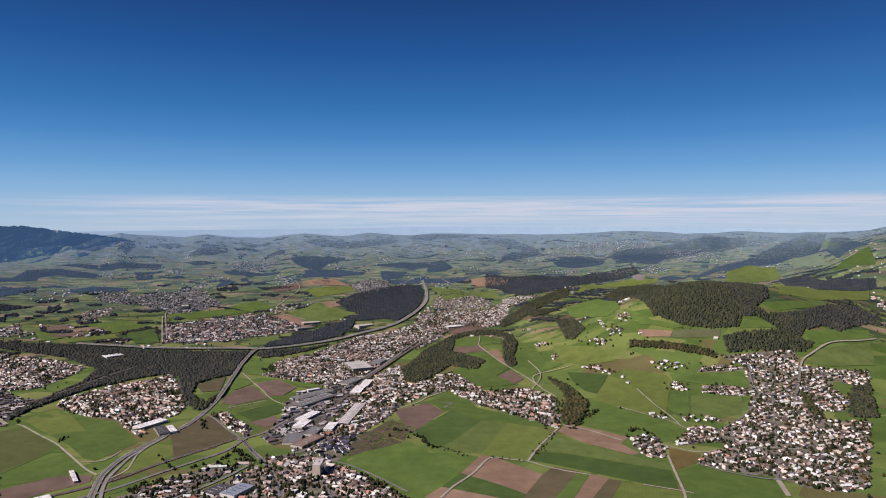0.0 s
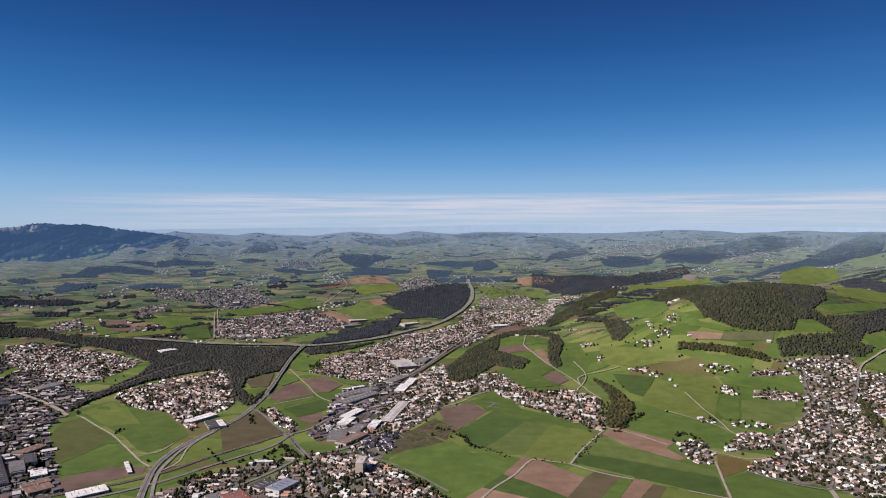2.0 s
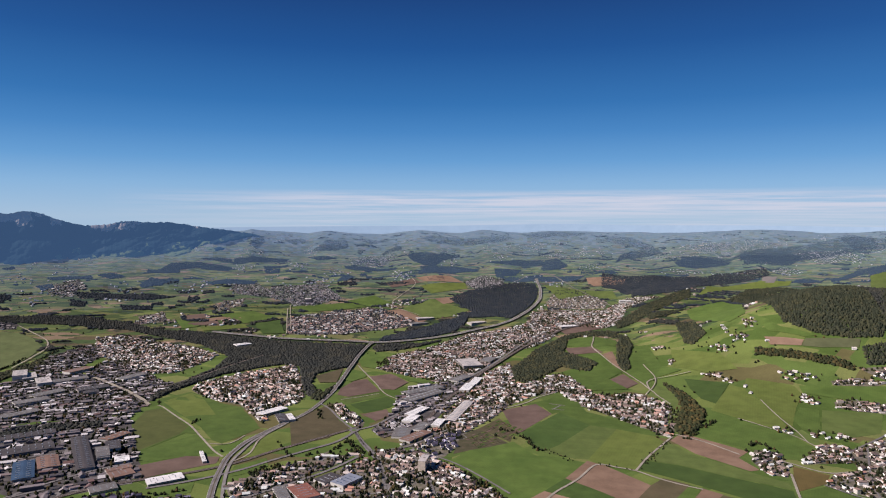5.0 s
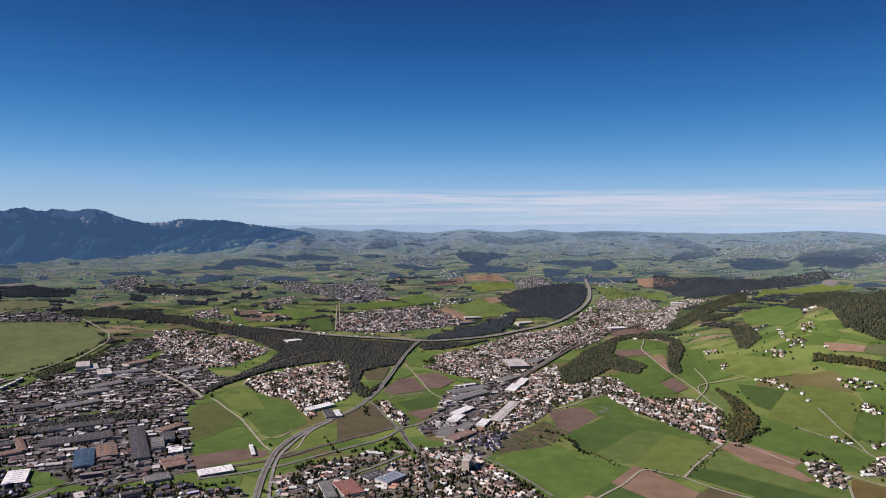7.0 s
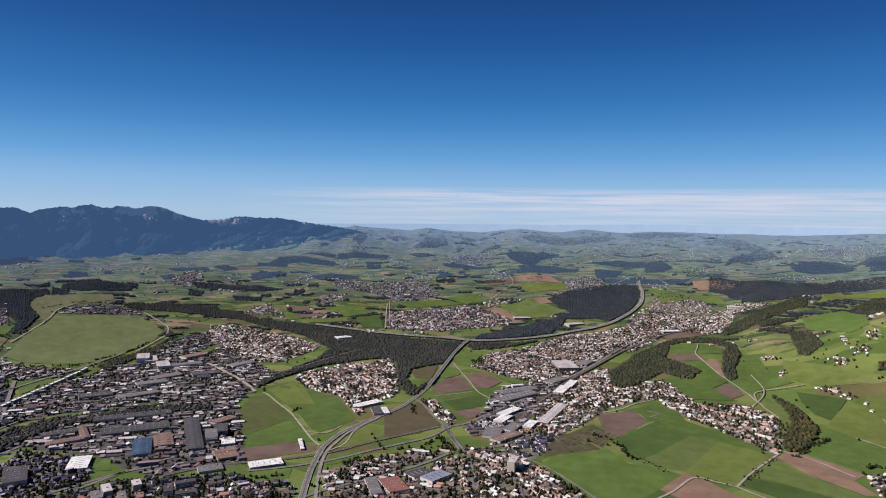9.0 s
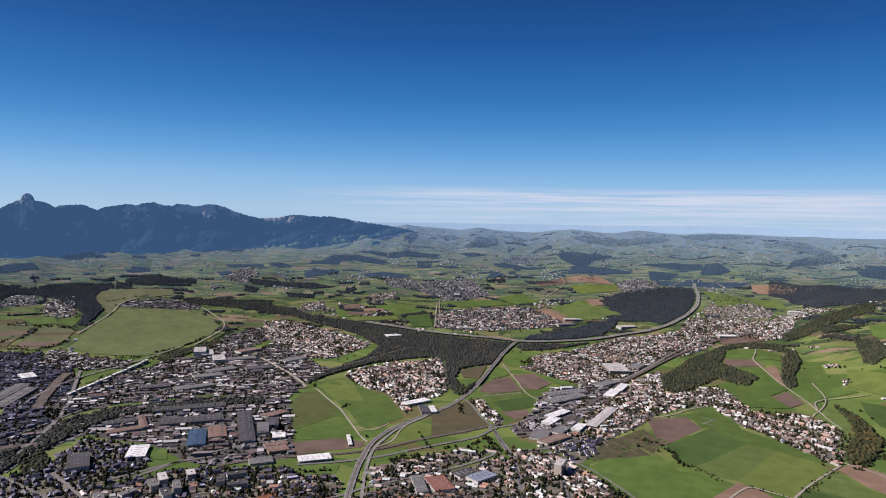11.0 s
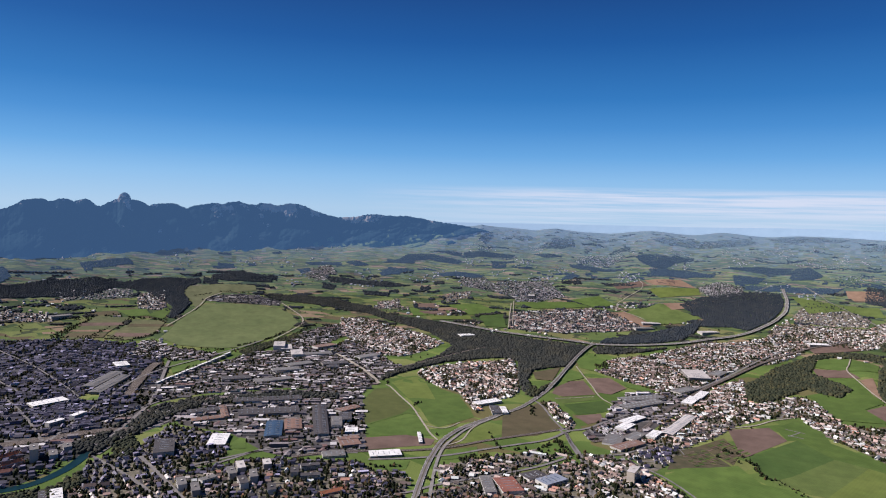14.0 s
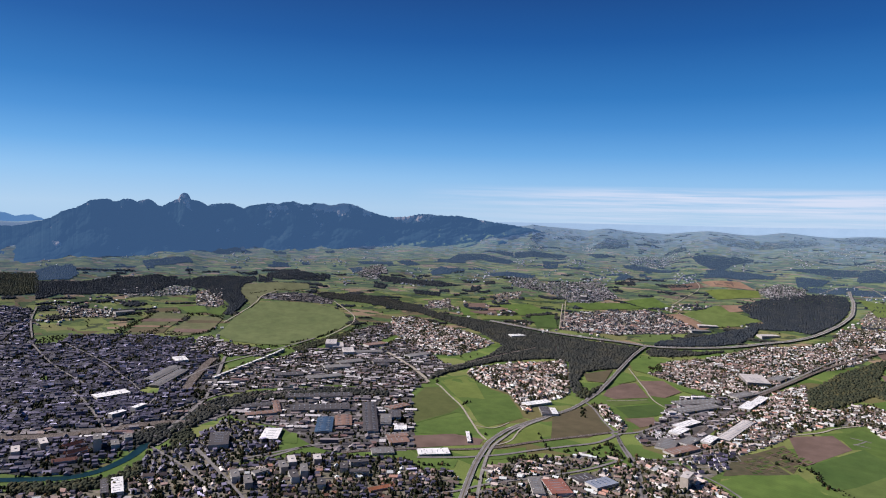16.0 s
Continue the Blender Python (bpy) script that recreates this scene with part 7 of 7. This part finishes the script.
# allotment beds: low strips of soil and vegetables in rows
def allotment(corner, along, across, rows, beds):
    """Beds from a corner along two sides, each a low mound with its own crop."""
    (x0, y0), brng = corner, random.Random(31)
    ob = tagged(new("allotment"), "allotment garden with narrow beds of soil and vegetables", "garden")
    for i in range(rows):
        for j in range(beds):
            if brng.random() < 0.18:
                continue
            u0, v0 = (i + 0.12) / rows, (j + 0.1) / beds
            u1, v1 = (i + 0.88) / rows, (j + brng.uniform(0.7, 0.92)) / beds
            c = [(x0 + along[0] * u + across[0] * v, y0 + along[1] * u + across[1] * v) for u, v in ((u0, v0), (u1, v0), (u1, v1), (u0, v1))]
            up = brng.uniform(0.75, 1.3)
            part("bed", bm_from([(a, b_, 0.3) for a, b_ in c] + [(a, b_, up) for a, b_ in c], [(4, 5, 6, 7), (0, 1, 5, 4), (1, 2, 6, 5), (2, 3, 7, 6), (3, 0, 4, 7)]),
                 FIELD[brng.choice(("garden", "garden", "moss", "dark", "olive", "soil", "mid"))], ob)


allotment((-256, 1920), (62, 61), (60, -85), 5, 12)
allotment((-210, 1998), (48, 106), (88, -83), 4, 14)
YARD = (-462, 1982)
# caravans parked in rows on the sales yard by the railway
crv = tagged(new("caravan"), "white caravan parked in a row on the sales yard", "caravan", "caravans on the sales yard")
part("body", bm_from([(a * 6.4, b_ * 2.5, 0.5 + c * 2.4) for a, b_, c in BOX_V[:4]] + [(a * 5.6, b_ * 2.3, 0.5 + c * 2.5) for a, b_, c in BOX_V[4:]], BOX_F + [(4, 5, 6, 7), (3, 2, 1, 0)]), M_ROOF["white"], crv)
for sgn in (-1, 1):
    part("window", bm_box(-1.6, sgn * 1.22 - 0.05, 1.6, 1.6, sgn * 1.22 + 0.05, 2.3), M_WINDOW, crv)
    wbm = bmesh.new()
    bmesh.ops.create_cone(wbm, cap_ends=True, segments=10, radius1=0.36, radius2=0.36, depth=0.22, matrix=pose(0, sgn * 1.1, 0.36, 90))
    part("wheel", wbm, M_SKYLIGHT, crv)
spots = [(i, j) for j in range(6) for i in range(11) if (i * 7 + j * 3) % 5]
for q, (i, j) in enumerate(spots):
    u, v = i * 5.2 - 26, j * 12.0 - 30
    at = pose(YARD[0] + u * 0.53 - v * 0.85, YARD[1] + u * 0.85 + v * 0.53, 1.2, 0, 0, 148 + (q * 37) % 11 - 5)
    if q:
        copy_thing(crv, at)
    else:
        crv.matrix_world = at

# ---- mountain range and the last blue ridge ----
def ridge(name, crest, foot_r, top_r, foot_z, mat, label, rough, seed, steps=900, rows=70):
    """A range of mountains along an arc: crest as rows of (turn in degrees, height), ribs and gullies down to its foot."""
    az = np.linspace(crest[0][0], crest[-1][0], steps)
    top = np.interp(az, [c[0] for c in crest], [c[1] for c in crest])
    s = np.linspace(0, 1, rows)
    wob = np.zeros((rows, steps))
    if rough:
        wob = np.array([[1.4 * noise.ridged_multi_fractal(Vector((t * 0.30 + u * 0.7, u * 1.5 + seed, seed)), 0.9, 2.1, 6, 1.0, 2.0) - 1.5 for t in az] for u in s])
        top = top + np.array([5.0 * noise.fractal(Vector((t * 3.3, seed, 0.3)), 0.7, 2.0, 4) for t in az])
    A, S = np.meshgrid(np.radians(az), s)
    foot = np.interp(az, *np.array(foot_r).T)           # distance of the foot by turn, set to fit the camera's view
    if rough:
        foot = foot + np.array([26 * noise.fractal(Vector((t * 0.55, 4.4, seed)), 0.8, 2.0, 4) for t in az])
    base = np.full(steps, foot_z) if foot_z is not None else height(-np.sin(np.radians(az)) * foot, np.cos(np.radians(az)) * foot) - 6
    mid = np.sin(np.pi * np.clip(S, 0, 1)) ** 0.7
    R = foot[None] + (top_r - foot[None]) * S + wob * rough * 3.0 * mid
    rise = np.maximum(top - base, 1)
    Z = base[None] + rise[None] * (0.45 * S + 0.55 * S ** 1.6) + wob * rough * (0.6 * mid + 0.05) * np.clip(rise / 200, 0.1, 1)[None] * (S > 0.02)
    R, Z, A2 = np.vstack([R, np.full((1, steps), top_r + 110.0)]), np.vstack([Z, base[None] - 60.0]), np.vstack([A, A[-1:]])
    me, _ = grid_mesh(name, -np.sin(A2) * R, np.cos(A2) * R, Z, [mat], smooth=False)
    me.flip_normals()
    return tagged(new(name, me), label, "mountains", kind="structure")


RANGE = [(23.56, 470.9), (24.51, 502.8), (25.45, 521.6), (26.39, 532.8), (27.34, 544.1), (28.29, 555.4), (29.09, 565.2), (29.95, 574.9), (30.81, 584.7), (31.63, 596.5), (32.88, 593.5), (34.31, 602.1), (34.97, 600.8), (36.1, 583.3), (37.37, 577.1), (38.17, 587.0), (39.72, 629.4), (40.41, 650.5), (41.11, 664.1), (41.89, 654.9), (42.34, 642.8), (42.93, 656.4), (43.79, 658.3), (44.15, 646.4), (44.73, 648.9), (45.4, 667.7), (46.2, 660.5), (46.72, 644.6), (47.51, 653.9), (48.12, 641.7), (48.81, 632.9), (49.4, 613.6), (49.83, 627.2), (50.25, 642.5), (51.09, 640.7)]
RANGE += [(51.75, 639.2), (52.16, 625.9), (52.57, 642.8), (52.98, 657.7), (53.43, 658.4), (53.55, 686.2), (53.71, 701.6), (54.03, 700.7), (54.19, 691.6), (54.35, 663.3), (54.74, 648.4), (55.22, 630.0), (55.53, 613.8), (55.84, 621.8), (56.23, 648.5), (56.53, 658.0), (56.92, 650.3), (57.3, 642.6), (57.68, 651.9), (58.05, 657.8), (58.42, 650.1), (58.79, 635.8), (59.12, 645.1), (59.42, 652.8), (59.96, 649.8), (60.68, 638.2), (61.03, 617.6), (61.56, 593.6), (62.43, 572.6), (63.11, 532.9), (64.45, 499.6), (65.59, 479.9), (67.0, 485.4), (69.39, 466.4), (72.17, 472.0)]
BEHIND = [(60.69, 410.4), (63.28, 506.5), (64.35, 546.3), (65.4, 538.1), (66.42, 563.4), (68.4, 586.3), (71.21, 574.9), (75.45, 620.8)]
BLUE = [(-42.75, 565.4), (-33.0, 572.0), (-23.14, 575.5), (-14.67, 581.5), (-5.49, 577.0), (-0.77, 585.2), (2.55, 581.4), (8.66, 570.3), (21.83, 563.0), (29.52, 556.6), (54.36, 562.9)]
def haze_matter(name, stops, glow, strength):
    """Land far off, a backdrop: the blue haze in front of it is put in as a glow of its surface."""
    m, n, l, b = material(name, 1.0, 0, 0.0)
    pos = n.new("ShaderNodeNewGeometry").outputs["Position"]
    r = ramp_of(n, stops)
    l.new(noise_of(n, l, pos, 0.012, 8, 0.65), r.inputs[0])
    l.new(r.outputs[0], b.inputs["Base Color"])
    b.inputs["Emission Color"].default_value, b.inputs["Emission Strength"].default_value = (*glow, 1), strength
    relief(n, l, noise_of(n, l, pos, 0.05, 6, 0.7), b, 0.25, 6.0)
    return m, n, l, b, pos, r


def alp_matter():
    """Forest and meadows on the lower slopes, bare rock and scree under the crest, blue haze glowing from all of it."""
    m, n, l, b, pos, woods = haze_matter("range_rock_forest_haze", [(0.35, (0.008, 0.016, 0.020)), (0.58, (0.014, 0.024, 0.028)), (0.70, (0.030, 0.038, 0.036))], (0.140, 0.290, 0.555), 0.180)
    sp = n.new("ShaderNodeSeparateXYZ")
    l.new(pos, sp.inputs[0])
    patchy = noise_of(n, l, pos, 0.010, 7, 0.62)

    def mask(lo, hi, x0, x1, spread):
        """1 between two heights and towards one end of the range, broken up by patches."""
        z_, x_, add = n.new("ShaderNodeMapRange"), n.new("ShaderNodeMapRange"), n.new("ShaderNodeMath")
        z_.inputs["From Min"].default_value, z_.inputs["From Max"].default_value = lo, hi
        x_.inputs["From Min"].default_value, x_.inputs["From Max"].default_value = x0, x1
        l.new(sp.outputs["Z"], z_.inputs[0])
        l.new(sp.outputs["X"], x_.inputs[0])
        add.operation = "MULTIPLY"
        l.new(z_.outputs[0], add.inputs[0])
        l.new(x_.outputs[0], add.inputs[1])
        mul = n.new("ShaderNodeMath")
        mul.operation = "MULTIPLY_ADD"
        l.new(patchy, mul.inputs[0])
        mul.inputs[1].default_value = spread
        l.new(add.outputs[0], mul.inputs[2])
        r = ramp_of(n, [(0.50, grey(0)), (0.60, grey(1))])
        half = n.new("ShaderNodeMath")
        half.operation, half.inputs[1].default_value = "SUBTRACT", spread * 0.5 + 0.25
        l.new(mul.outputs[0], half.inputs[0])
        l.new(half.outputs[0], r.inputs[0])
        return r.outputs[0]

    green = blend(n, l, mask(560, 400, -3400, -2350, 3.4), woods.outputs[0], (0.085, 0.108, 0.052))
    l.new(blend(n, l, mask(530, 640, -4050, -3150, 4.8), green, (0.25, 0.215, 0.19)), b.inputs["Base Color"])
    return m


M_RANGE = alp_matter()
# ranges further back: paler, with more haze in the glow
M_BEHIND = haze_matter("range_haze", [(0.3, (0.05, 0.08, 0.10)), (0.7, (0.08, 0.12, 0.14))], (0.22, 0.44, 0.80), 0.26)[0]
M_BLUE = haze_matter("ridge_haze", [(0.3, (0.08, 0.11, 0.13)), (0.7, (0.12, 0.15, 0.17))], (0.40, 0.53, 0.68), 0.46)[0]
FOOT = [(23, 4615), (28, 4560), (30, 4535), (36, 4525), (41.6, 4490), (46, 4445), (53, 4412), (59, 4365), (64.5, 4284), (73, 4230)]
ridge("mountain_range", RANGE, FOOT, 4640, None, M_RANGE, "shaded limestone range, glowing haze-blue, with a jagged crest and one domed summit", 9, 3.0)
ridge("mountain_backdrop", BEHIND, [(60, 4740), (76, 4740)], 4800, 400, M_BEHIND, "mountains behind the range, glowing pale haze-blue", 10, 7.0, 120, 12)
ridge("hill_backdrop", BLUE, [(-43, 4790), (55, 4790)], 4850, 380, M_BLUE, "thin ridge along the far horizon, glowing haze-blue", 0, 9.0, 200, 6)
